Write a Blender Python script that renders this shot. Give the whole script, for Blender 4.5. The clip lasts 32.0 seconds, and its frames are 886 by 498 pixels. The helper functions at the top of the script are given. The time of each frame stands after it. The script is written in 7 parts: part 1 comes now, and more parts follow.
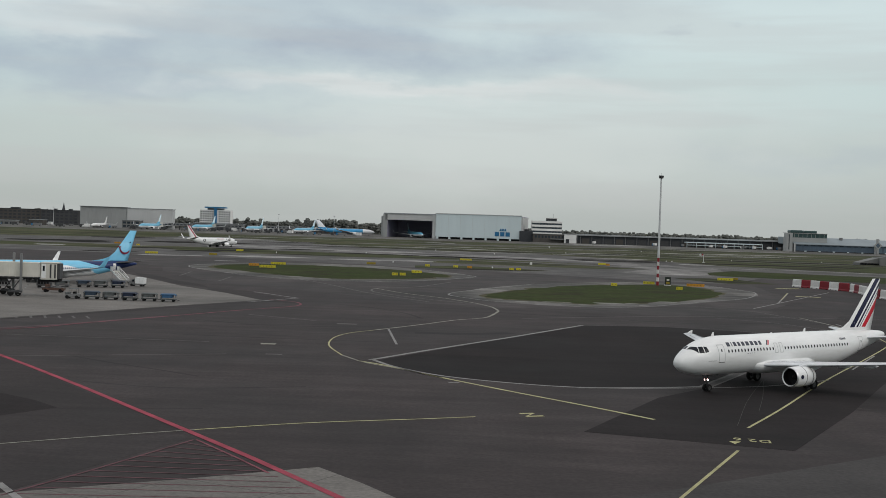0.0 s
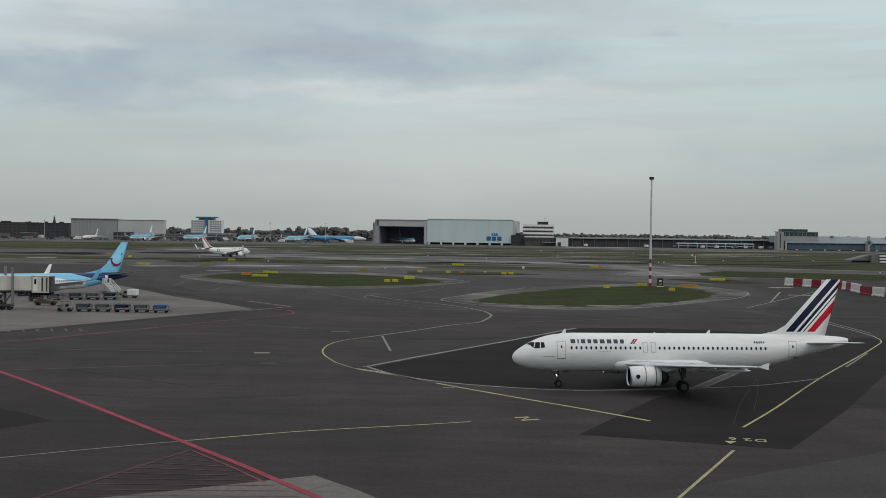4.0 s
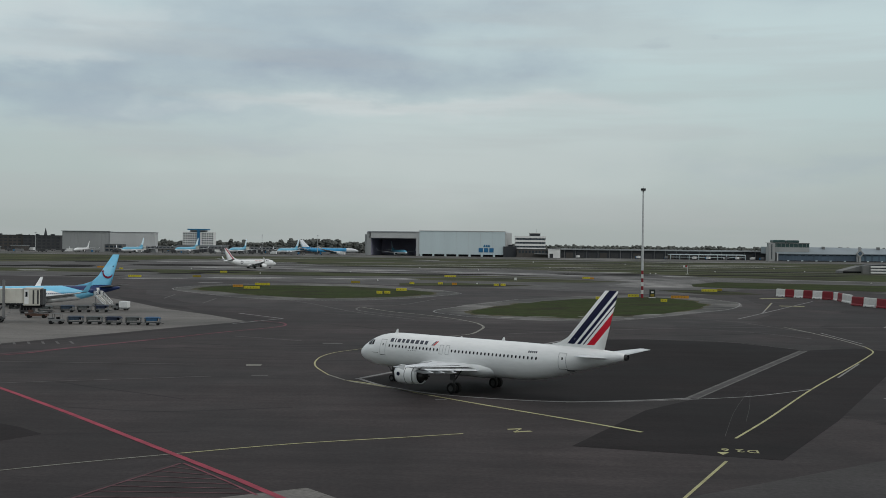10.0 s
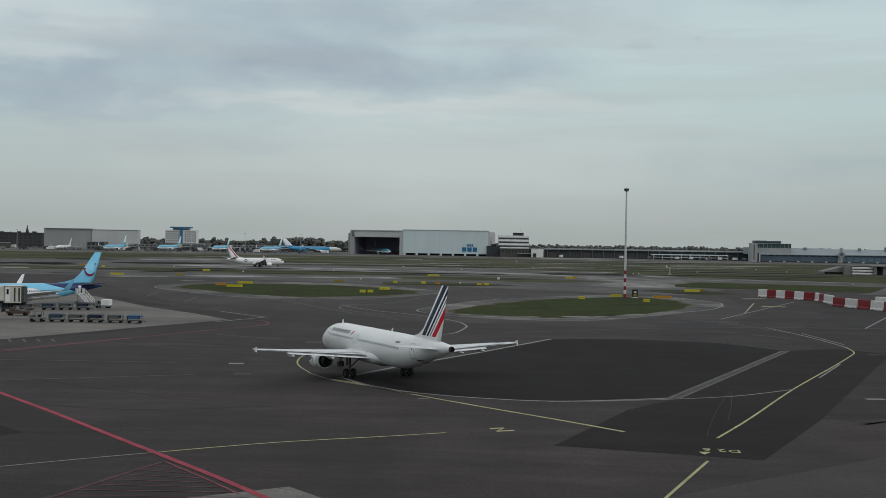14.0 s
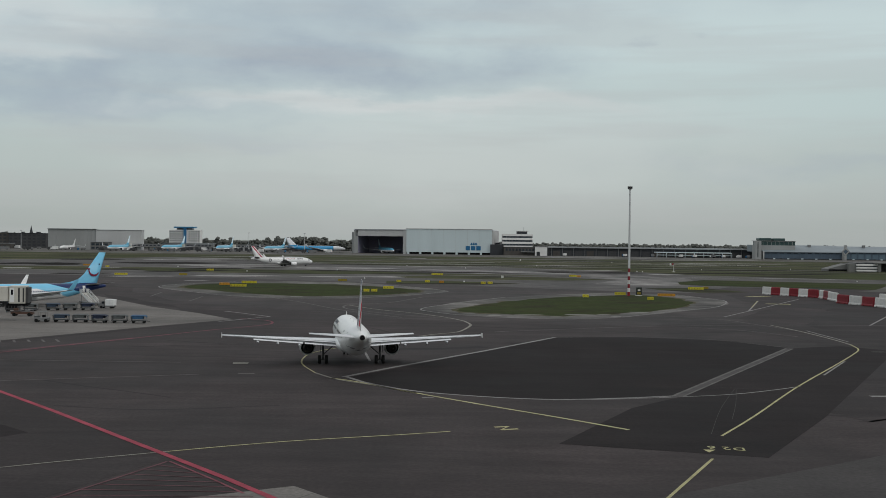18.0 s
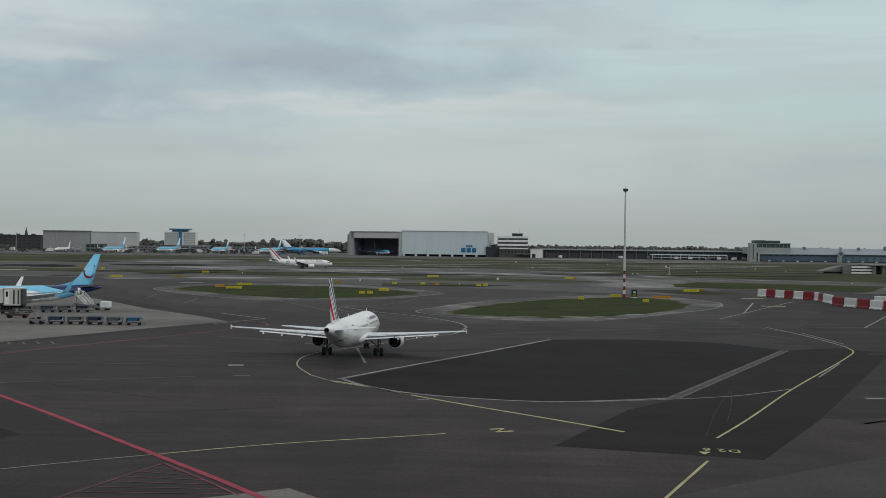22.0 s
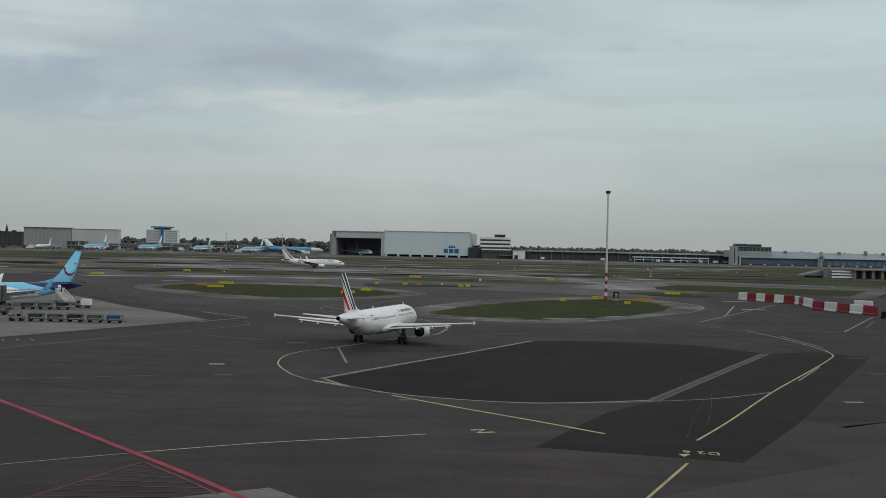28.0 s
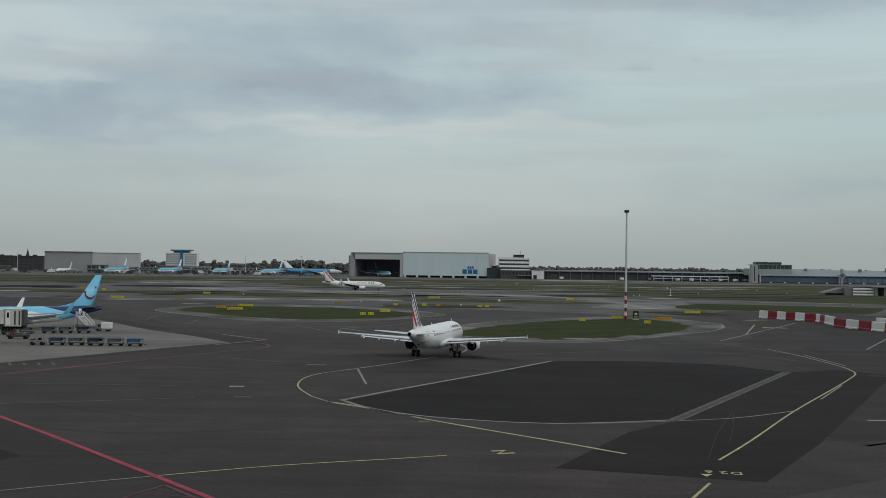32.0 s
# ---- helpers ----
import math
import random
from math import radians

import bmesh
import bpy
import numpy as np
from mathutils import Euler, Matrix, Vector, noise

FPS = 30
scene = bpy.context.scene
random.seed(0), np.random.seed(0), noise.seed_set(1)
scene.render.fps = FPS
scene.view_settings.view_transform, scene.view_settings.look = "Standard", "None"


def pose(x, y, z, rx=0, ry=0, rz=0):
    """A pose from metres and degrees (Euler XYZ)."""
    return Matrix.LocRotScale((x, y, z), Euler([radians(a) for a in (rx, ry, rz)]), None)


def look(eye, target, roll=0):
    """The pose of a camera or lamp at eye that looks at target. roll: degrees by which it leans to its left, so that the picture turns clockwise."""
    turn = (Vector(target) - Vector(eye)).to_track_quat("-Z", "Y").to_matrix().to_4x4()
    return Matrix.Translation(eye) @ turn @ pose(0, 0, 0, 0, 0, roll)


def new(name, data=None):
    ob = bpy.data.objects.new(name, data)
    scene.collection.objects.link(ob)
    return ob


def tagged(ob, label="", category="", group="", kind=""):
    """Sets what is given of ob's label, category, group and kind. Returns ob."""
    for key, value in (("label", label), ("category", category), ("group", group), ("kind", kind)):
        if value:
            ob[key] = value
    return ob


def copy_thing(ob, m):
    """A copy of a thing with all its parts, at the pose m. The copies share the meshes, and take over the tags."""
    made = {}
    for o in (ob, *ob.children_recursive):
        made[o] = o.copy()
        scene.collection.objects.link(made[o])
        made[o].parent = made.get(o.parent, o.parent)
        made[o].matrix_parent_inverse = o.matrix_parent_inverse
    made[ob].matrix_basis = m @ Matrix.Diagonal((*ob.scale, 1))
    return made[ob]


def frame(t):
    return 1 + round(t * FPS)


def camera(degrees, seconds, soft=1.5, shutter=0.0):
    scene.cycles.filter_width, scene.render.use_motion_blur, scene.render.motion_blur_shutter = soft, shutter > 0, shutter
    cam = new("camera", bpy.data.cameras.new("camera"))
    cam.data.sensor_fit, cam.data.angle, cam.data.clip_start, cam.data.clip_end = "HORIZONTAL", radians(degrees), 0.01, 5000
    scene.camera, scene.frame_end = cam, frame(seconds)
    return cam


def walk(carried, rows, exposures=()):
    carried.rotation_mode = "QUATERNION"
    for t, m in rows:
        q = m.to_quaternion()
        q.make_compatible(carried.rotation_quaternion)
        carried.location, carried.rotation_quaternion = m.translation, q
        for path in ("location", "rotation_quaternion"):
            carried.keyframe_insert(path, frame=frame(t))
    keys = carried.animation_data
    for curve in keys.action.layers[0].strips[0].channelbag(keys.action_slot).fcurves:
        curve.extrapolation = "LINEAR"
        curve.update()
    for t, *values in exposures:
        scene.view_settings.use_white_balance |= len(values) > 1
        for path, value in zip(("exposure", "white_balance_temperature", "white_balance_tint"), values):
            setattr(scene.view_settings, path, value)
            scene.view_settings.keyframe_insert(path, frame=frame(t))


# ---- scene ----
# Camera: hand-held at one place on a terrace, turning only.
EYE = (0.0, 0.0, 16.96)
cam = camera(40.0, 32.0, soft=0.78)
CAMERA_ROWS = [
    (0, 88.77, -1.88, 1.29), (0.5, 88.77, -1.41, 1.07), (1, 88.74, -1.24, 1.03), (1.5, 88.81, -1.14, 0.96), (2, 88.91, -1.03, 0.97),
    (2.5, 89.04, -0.99, 0.89), (3, 89.02, -1.05, 1.00), (3.5, 88.99, -0.86, 1.02), (5.5, 89.27, -0.79, 0.60), (6, 89.26, -0.86, 0.64),
    (6.5, 89.30, -0.70, 0.58), (7, 89.50, -0.74, 0.39), (7.5, 89.53, -0.80, 0.25), (8, 89.53, -0.76, 0.28), (8.5, 89.50, -0.81, 0.44),
    (9, 89.56, -0.81, 0.61), (9.5, 89.63, -0.78, 0.60), (10, 89.59, -0.67, 0.52), (10.5, 89.55, -0.60, 0.55), (11, 89.53, -0.76, 0.65),
    (11.5, 89.46, -0.91, 0.85), (12, 89.35, -0.78, 1.02), (12.5, 89.42, -0.89, 0.61), (13, 89.51, -0.97, 0.01), (13.5, 89.61, -1.01, -0.28),
    (14, 89.56, -0.93, -0.26), (14.5, 89.52, -0.95, -0.15), (16.5, 89.25, -1.10, -0.08), (17, 89.39, -0.95, -0.06), (17.5, 89.57, -0.74, 0.21),
    (18, 89.50, -0.69, -0.09), (18.5, 89.42, -0.83, -0.02), (19, 89.59, -0.59, -0.03), (19.5, 89.81, -0.75, 0.01), (20, 89.87, -0.83, -0.02),
    (20.5, 89.91, -0.75, -0.14), (21, 89.93, -0.79, -0.16), (21.5, 89.78, -0.72, -0.22), (22, 89.60, -0.72, -0.30), (22.5, 89.98, -1.41, -1.74),
    (23, 90.24, -1.38, -1.89), (23.5, 90.35, -1.58, -1.87), (24, 89.68, -0.98, -0.33), (24.5, 89.80, -1.02, -0.02), (26.5, 89.79, -1.18, -0.30),
    (27, 89.75, -1.08, -0.58), (27.5, 89.64, -1.16, -0.81), (28, 89.64, -1.27, -1.12), (28.5, 89.63, -1.50, -1.29), (29, 89.23, -1.58, -1.22),
    (29.5, 89.05, -1.32, -1.26), (30, 89.80, -1.23, -1.35), (30.5, 90.35, -1.11, -1.18), (31, 90.37, -1.23, -1.43), (31.5, 90.38, -1.13, -1.00),
    (32, 90.60, -0.77, -0.24),
]
walk(cam, [(t, pose(*EYE, rx, ry, rz)) for t, rx, ry, rz in CAMERA_ROWS],
     exposures=[(0, 0.19, 6650, 12), (1.5, 0.12, 6620, 11.8), (3, 0.05, 6590, 11.5), (7, 0.02, 6570, 11.2), (8, 0.0, 6470, 9.6), (13, -0.03, 6450, 9.4), (17, 0.0, 6560, 11), (19, 0.0, 6600, 11.5), (20, -0.01, 6460, 9.5),
                (22.5, -0.04, 6480, 9.8), (24, -0.1, 6480, 9.8), (27, -0.06, 6490, 10), (28.5, -0.05, 6520, 10), (30, 0.0, 6630, 12), (31, -0.05, 6500, 10), (32, -0.11, 6430, 9)])


# ---- light ----
def make_world():
    world = bpy.data.worlds.new("overcast_sky")
    scene.world = world
    world.use_nodes = True
    nt = world.node_tree
    nt.nodes.clear()
    N, L = nt.nodes.new, nt.links.new

    def math_node(op, a, b=None, clamp=False):
        n = N("ShaderNodeMath")
        n.operation, n.use_clamp = op, clamp
        for i, v in enumerate((a, b)):
            if v is None:
                continue
            if isinstance(v, (int, float)):
                n.inputs[i].default_value = v
            else:
                L(v, n.inputs[i])
        return n.outputs[0]

    def ramp(fac, stops):
        n = N("ShaderNodeValToRGB")
        n.color_ramp.interpolation = "EASE"
        els = n.color_ramp.elements
        while len(els) < len(stops):
            els.new(0.5)
        for e, (p, c) in zip(els, stops):
            e.position, e.color = p, (*c, 1)
        L(fac, n.inputs[0])
        return n.outputs[0]

    def streaks(offset, size, scale, detail):
        m = N("ShaderNodeMapping")
        m.inputs["Location"].default_value = offset
        m.inputs["Scale"].default_value = size
        L(coord.outputs["Generated"], m.inputs[0])
        n = N("ShaderNodeTexNoise")
        n.inputs["Scale"].default_value, n.inputs["Detail"].default_value = scale, detail
        n.inputs["Roughness"].default_value = 0.55
        L(m.outputs[0], n.inputs[0])
        return n.outputs[0]

    def soft_mix(fac, a, b):
        n = N("ShaderNodeMix")
        n.data_type = "RGBA"
        L(fac, n.inputs[0])
        for v, i in ((a, 6), (b, 7)):
            if isinstance(v, tuple):
                n.inputs[i].default_value = (*v, 1)
            else:
                L(v, n.inputs[i])
        return n.outputs[2]

    coord = N("ShaderNodeTexCoord")
    sep = N("ShaderNodeSeparateXYZ")
    L(coord.outputs["Generated"], sep.inputs[0])
    x, up = sep.outputs[0], sep.outputs[2]
    base = ramp(up, [(0.0, (0.379, 0.421, 0.413)), (0.06, (0.444, 0.514, 0.506)), (0.11, (0.50, 0.61, 0.61)),
                     (0.16, (0.555, 0.67, 0.68)), (0.22, (0.54, 0.64, 0.66)), (0.40, (0.66, 0.69, 0.70)), (1.0, (0.98, 0.99, 0.99))])
    # the sky's cloud banks: soft grey-blue layers with torn, streaky edges
    n1 = streaks((3.2, 0.4, 1.7), (1.0, 1.0, 2.2), 9.0, 7)
    n2 = streaks((0.7, 2.4, 5.1), (1.0, 1.0, 3.0), 11.0, 7)
    n4 = streaks((1.9, 6.3, 2.2), (1.0, 1.0, 2.6), 24.0, 6)
    n3 = streaks((8.0, 1.0, 0.0), (1.0, 1.0, 14.0), 3.0, 4)
    ahead = math_node("MAXIMUM", sep.outputs[1], 0.15)
    az = math_node("ADD", math_node("DIVIDE", x, ahead), math_node("MULTIPLY", math_node("SUBTRACT", n1, 0.5), 0.36))
    el = math_node("ADD", up, math_node("MULTIPLY", math_node("SUBTRACT", n2, 0.5), 0.055))

    def layer(a0, e0, wa, we, amount):
        u = math_node("POWER", math_node("ABSOLUTE", math_node("DIVIDE", math_node("SUBTRACT", az, a0), wa)), 2.6)
        v = math_node("POWER", math_node("ABSOLUTE", math_node("DIVIDE", math_node("SUBTRACT", el, e0), we)), 2.2)
        return math_node("MULTIPLY", math_node("EXPONENT", math_node("MULTIPLY", math_node("ADD", u, v), -1.0)), amount)

    bank = layer(-0.02, 0.136, 0.13, 0.022, 0.6)
    for row in ((-0.20, 0.142, 0.18, 0.026, 0.66), (-0.38, 0.116, 0.14, 0.020, 0.7), (-0.26, 0.098, 0.14, 0.012, 0.4), (-0.12, 0.184, 0.15, 0.022, 0.52), (0.02, 0.178, 0.09, 0.012, 0.3), (0.24, 0.214, 0.24, 0.020, 0.65),
                (-0.17, 0.076, 0.10, 0.007, 0.35), (0.31, 0.060, 0.15, 0.008, 0.28), (0.16, 0.163, 0.02, 0.004, 0.35)):
        bank = math_node("ADD", bank, layer(*row))
    bank = math_node("MULTIPLY", bank, math_node("ADD", math_node("MULTIPLY", n4, 0.7), 0.6))
    # clouds further up and round about
    loose = ramp(n1, [(0.42, (0, 0, 0)), (0.66, (0.75, 0.75, 0.75))])
    high = ramp(up, [(0.19, (0, 0, 0)), (0.3, (1, 1, 1))])
    bank = math_node("ADD", bank, math_node("MULTIPLY", loose, high), clamp=True)
    col = soft_mix(math_node("MULTIPLY", bank, 0.95), base, (0.335, 0.405, 0.478))
    bright = math_node("ADD", math_node("ADD", layer(-0.33, 0.168, 0.10, 0.014, 0.45), layer(-0.34, 0.144, 0.07, 0.008, 0.4)), math_node("ADD", layer(-0.06, 0.107, 0.20, 0.007, 0.5), layer(0.0, 0.070, 0.24, 0.048, 0.38)), clamp=True)
    col = soft_mix(bright, col, (0.655, 0.692, 0.69))
    low = ramp(n3, [(0.45, (0, 0, 0)), (0.65, (0.3, 0.3, 0.3))])
    col = soft_mix(low, col, (0.45, 0.473, 0.48))
    cover = N("ShaderNodeBackground")
    L(col, cover.inputs[0])
    cover.inputs[1].default_value = 1.0
    sky = N("ShaderNodeTexSky")
    sky.sky_type, sky.sun_disc = "NISHITA", False
    sky.sun_elevation, sky.sun_rotation = radians(38), radians(123)
    clear = N("ShaderNodeBackground")
    L(sky.outputs[0], clear.inputs[0])
    clear.inputs[1].default_value = 0.08
    both = N("ShaderNodeMixShader")
    both.inputs[0].default_value = 0.94
    L(clear.outputs[0], both.inputs[1])
    L(cover.outputs[0], both.inputs[2])
    out = N("ShaderNodeOutputWorld")
    L(both.outputs[0], out.inputs[0])


make_world()
sun = new("sun", bpy.data.lights.new("sun", "SUN"))
sun.data.energy, sun.data.angle, sun.data.color = 0.60, radians(30), (1.0, 0.97, 0.92)
sun.matrix_world = look((85, -55, 80), (0, 0, 0))


# ---- materials ----
def material(name, color, rough=0.6, metal=0.0, vary=0.12, scale=1.5, fine=25.0, bump=0.0, glow=0.0, coat=0.0, random_tone=0.0, stretch=(1, 1, 1), gloss=0.32):
    """Painted, mineral or metal surface: two scales of tone, optional relief and per-object tone."""
    m = bpy.data.materials.new(name)
    m.use_nodes = True
    nt = m.node_tree
    N, L = nt.nodes.new, nt.links.new
    b = nt.nodes["Principled BSDF"]
    b.inputs["Roughness"].default_value, b.inputs["Metallic"].default_value = rough, metal
    b.inputs["Coat Weight"].default_value = coat
    b.inputs["Specular IOR Level"].default_value = gloss
    coord = N("ShaderNodeTexCoord")
    mapping = N("ShaderNodeMapping")
    mapping.inputs["Scale"].default_value = stretch
    L(coord.outputs["Object"], mapping.inputs[0])
    tones = []
    for s, d in ((scale, 5), (fine, 2)):
        n = N("ShaderNodeTexNoise")
        n.inputs["Scale"].default_value, n.inputs["Detail"].default_value = s, d
        L(mapping.outputs[0], n.inputs[0])
        tones.append(n.outputs[0])
    total = N("ShaderNodeMath")
    total.operation = "MULTIPLY_ADD"
    L(tones[1], total.inputs[0])
    total.inputs[1].default_value = 0.4
    L(tones[0], total.inputs[2])
    span = N("ShaderNodeMapRange")
    span.inputs[1].default_value, span.inputs[2].default_value = 0.4, 1.0
    span.inputs[3].default_value, span.inputs[4].default_value = 1 - vary, 1 + vary
    L(total.outputs[0], span.inputs[0])
    value = span.outputs[0]
    if random_tone:
        info = N("ShaderNodeObjectInfo")
        r = N("ShaderNodeMapRange")
        r.inputs[3].default_value, r.inputs[4].default_value = 1 - random_tone, 1 + random_tone
        L(info.outputs["Random"], r.inputs[0])
        mul = N("ShaderNodeMath")
        mul.operation = "MULTIPLY"
        L(value, mul.inputs[0])
        L(r.outputs[0], mul.inputs[1])
        value = mul.outputs[0]
    tint = N("ShaderNodeVectorMath")
    tint.operation = "SCALE"
    tint.inputs[0].default_value = color
    L(value, tint.inputs["Scale"])
    L(tint.outputs[0], b.inputs["Base Color"])
    if bump:
        r = N("ShaderNodeBump")
        r.inputs["Strength"].default_value, r.inputs["Distance"].default_value = bump, 0.02
        L(tones[1], r.inputs["Height"])
        L(r.outputs[0], b.inputs["Normal"])
    if glow:
        b.inputs["Emission Color"].default_value = (*color, 1)
        b.inputs["Emission Strength"].default_value = glow
    return m


def banded(name, axis, stops, rough=0.3, coat=0.3, fore=None, foot=None):
    """Livery paint: hard colour bands along a direction of the part's own space."""
    m = bpy.data.materials.new(name)
    m.use_nodes = True
    nt = m.node_tree
    N, L = nt.nodes.new, nt.links.new
    b = nt.nodes["Principled BSDF"]
    b.inputs["Roughness"].default_value, b.inputs["Coat Weight"].default_value = rough, coat
    b.inputs["Specular IOR Level"].default_value = 0.16
    coord = N("ShaderNodeTexCoord")
    dot = N("ShaderNodeVectorMath")
    dot.operation = "DOT_PRODUCT"
    dot.inputs[1].default_value = axis
    if fore is None:
        L(coord.outputs["Object"], dot.inputs[0])
    else:
        # ahead of this station the bands run level
        parts_xyz, level, back = N("ShaderNodeSeparateXYZ"), N("ShaderNodeMath"), N("ShaderNodeCombineXYZ")
        level.operation = "MINIMUM"
        level.inputs[1].default_value = fore
        L(coord.outputs["Object"], parts_xyz.inputs[0])
        L(parts_xyz.outputs[1], level.inputs[0])
        L(level.outputs[0], back.inputs[1])
        L(parts_xyz.outputs[2], back.inputs[2])
        L(back.outputs[0], dot.inputs[0])
    lo, hi = stops[1][0] - 0.5, stops[-1][0] + 0.5
    unit = N("ShaderNodeMapRange")
    unit.inputs[1].default_value, unit.inputs[2].default_value = lo, hi
    L(dot.outputs["Value"], unit.inputs[0])
    ramp = N("ShaderNodeValToRGB")
    ramp.color_ramp.interpolation = "CONSTANT"
    els = ramp.color_ramp.elements
    while len(els) < len(stops):
        els.new(0.5)
    for e, (p, c) in zip(els, stops):
        e.position, e.color = max(0.0, (p - lo) / (hi - lo)), (*c, 1)
    L(unit.outputs[0], ramp.inputs[0])
    paint = ramp.outputs[0]
    if foot is not None:
        # below this height the first colour alone
        height, over, pick = N("ShaderNodeSeparateXYZ"), N("ShaderNodeMath"), N("ShaderNodeMix")
        L(coord.outputs["Object"], height.inputs[0])
        over.operation = "GREATER_THAN"
        over.inputs[1].default_value = foot
        L(height.outputs[2], over.inputs[0])
        pick.data_type = "RGBA"
        pick.inputs[6].default_value = (*stops[0][1], 1)
        L(over.outputs[0], pick.inputs[0])
        L(paint, pick.inputs[7])
        paint = pick.outputs[2]
    grime = N("ShaderNodeTexNoise")
    grime.inputs["Scale"].default_value, grime.inputs["Detail"].default_value = 0.8, 6
    L(coord.outputs["Object"], grime.inputs[0])
    span = N("ShaderNodeMapRange")
    span.inputs[3].default_value, span.inputs[4].default_value = 0.9, 1.06
    L(grime.outputs[0], span.inputs[0])
    tint = N("ShaderNodeVectorMath")
    tint.operation = "SCALE"
    L(paint, tint.inputs[0])
    L(span.outputs[0], tint.inputs["Scale"])
    L(tint.outputs[0], b.inputs["Base Color"])
    return m


def pavement_material(name, color, blotch, streak_turn, slab=0.0, gloss=0.17):
    """Asphalt or concrete: wide blotches, rolling streaks, aggregate, and slab joints where given."""
    m = bpy.data.materials.new(name)
    m.use_nodes = True
    nt = m.node_tree
    N, L = nt.nodes.new, nt.links.new
    b = nt.nodes["Principled BSDF"]
    coord = N("ShaderNodeTexCoord")

    def tone(scale, detail, size=(1, 1, 1), turn=0.0):
        mp = N("ShaderNodeMapping")
        mp.inputs["Scale"].default_value = size
        mp.inputs["Rotation"].default_value = (0, 0, radians(turn))
        L(coord.outputs["Object"], mp.inputs[0])
        n = N("ShaderNodeTexNoise")
        n.inputs["Scale"].default_value, n.inputs["Detail"].default_value = scale, detail
        n.inputs["Roughness"].default_value = 0.6
        L(mp.outputs[0], n.inputs[0])
        return n.outputs[0]

    def spread(v, low, high, a=0.3, c=0.7):
        r = N("ShaderNodeMapRange")
        r.inputs[1].default_value, r.inputs[2].default_value = a, c
        r.inputs[3].default_value, r.inputs[4].default_value = low, high
        L(v, r.inputs[0])
        return r.outputs[0]

    def times(a, c):
        n = N("ShaderNodeMath")
        n.operation = "MULTIPLY"
        L(a, n.inputs[0])
        L(c, n.inputs[1])
        return n.outputs[0]

    wide = spread(tone(0.03, 7), 1 - blotch * 1.25, 1 + blotch * 1.25)
    streak = spread(tone(0.12, 4, (0.16, 1.0, 1), streak_turn), 1 - blotch * 0.3, 1 + blotch * 0.3)
    streak2 = spread(tone(0.09, 6, (1.2, 0.3, 1), streak_turn + 35), 1 - blotch * 0.5, 1 + blotch * 0.5)
    grain = spread(tone(2.6, 6), 0.78, 1.22)
    lane = spread(tone(0.16, 6, (0.22, 1.0, 1), streak_turn - 12), 1 - blotch * 0.4, 1 + blotch * 0.4, 0.36, 0.64)
    stain = spread(tone(0.4, 6, (0.5, 1.5, 1), streak_turn), 1 - blotch * 0.3, 1 + blotch * 0.3, 0.35, 0.65)
    value = times(times(times(wide, streak), lane), times(times(streak2, stain), grain))
    if slab:
        brick = N("ShaderNodeTexBrick")
        brick.offset = 0.0
        for key, v in (("Scale", 1.0), ("Mortar Size", 0.05), ("Brick Width", slab), ("Row Height", slab), ("Mortar Smooth", 0.2)):
            brick.inputs[key].default_value = v
        brick.inputs["Color1"].default_value = (1, 1, 1, 1)
        brick.inputs["Color2"].default_value = (0.9, 0.9, 0.9, 1)
        brick.inputs["Mortar"].default_value = (0.55, 0.55, 0.55, 1)
        mp = N("ShaderNodeMapping")
        mp.inputs["Rotation"].default_value = (0, 0, radians(streak_turn))
        L(coord.outputs["Object"], mp.inputs[0])
        L(mp.outputs[0], brick.inputs[0])
        value = times(value, brick.outputs[0])
    tint = N("ShaderNodeVectorMath")
    tint.operation = "SCALE"
    tint.inputs[0].default_value = color
    L(value, tint.inputs["Scale"])
    L(tint.outputs[0], b.inputs["Base Color"])
    L(spread(wide, 0.82, 0.95, 0.8, 1.2), b.inputs["Roughness"])
    b.inputs["Specular IOR Level"].default_value = gloss
    return m


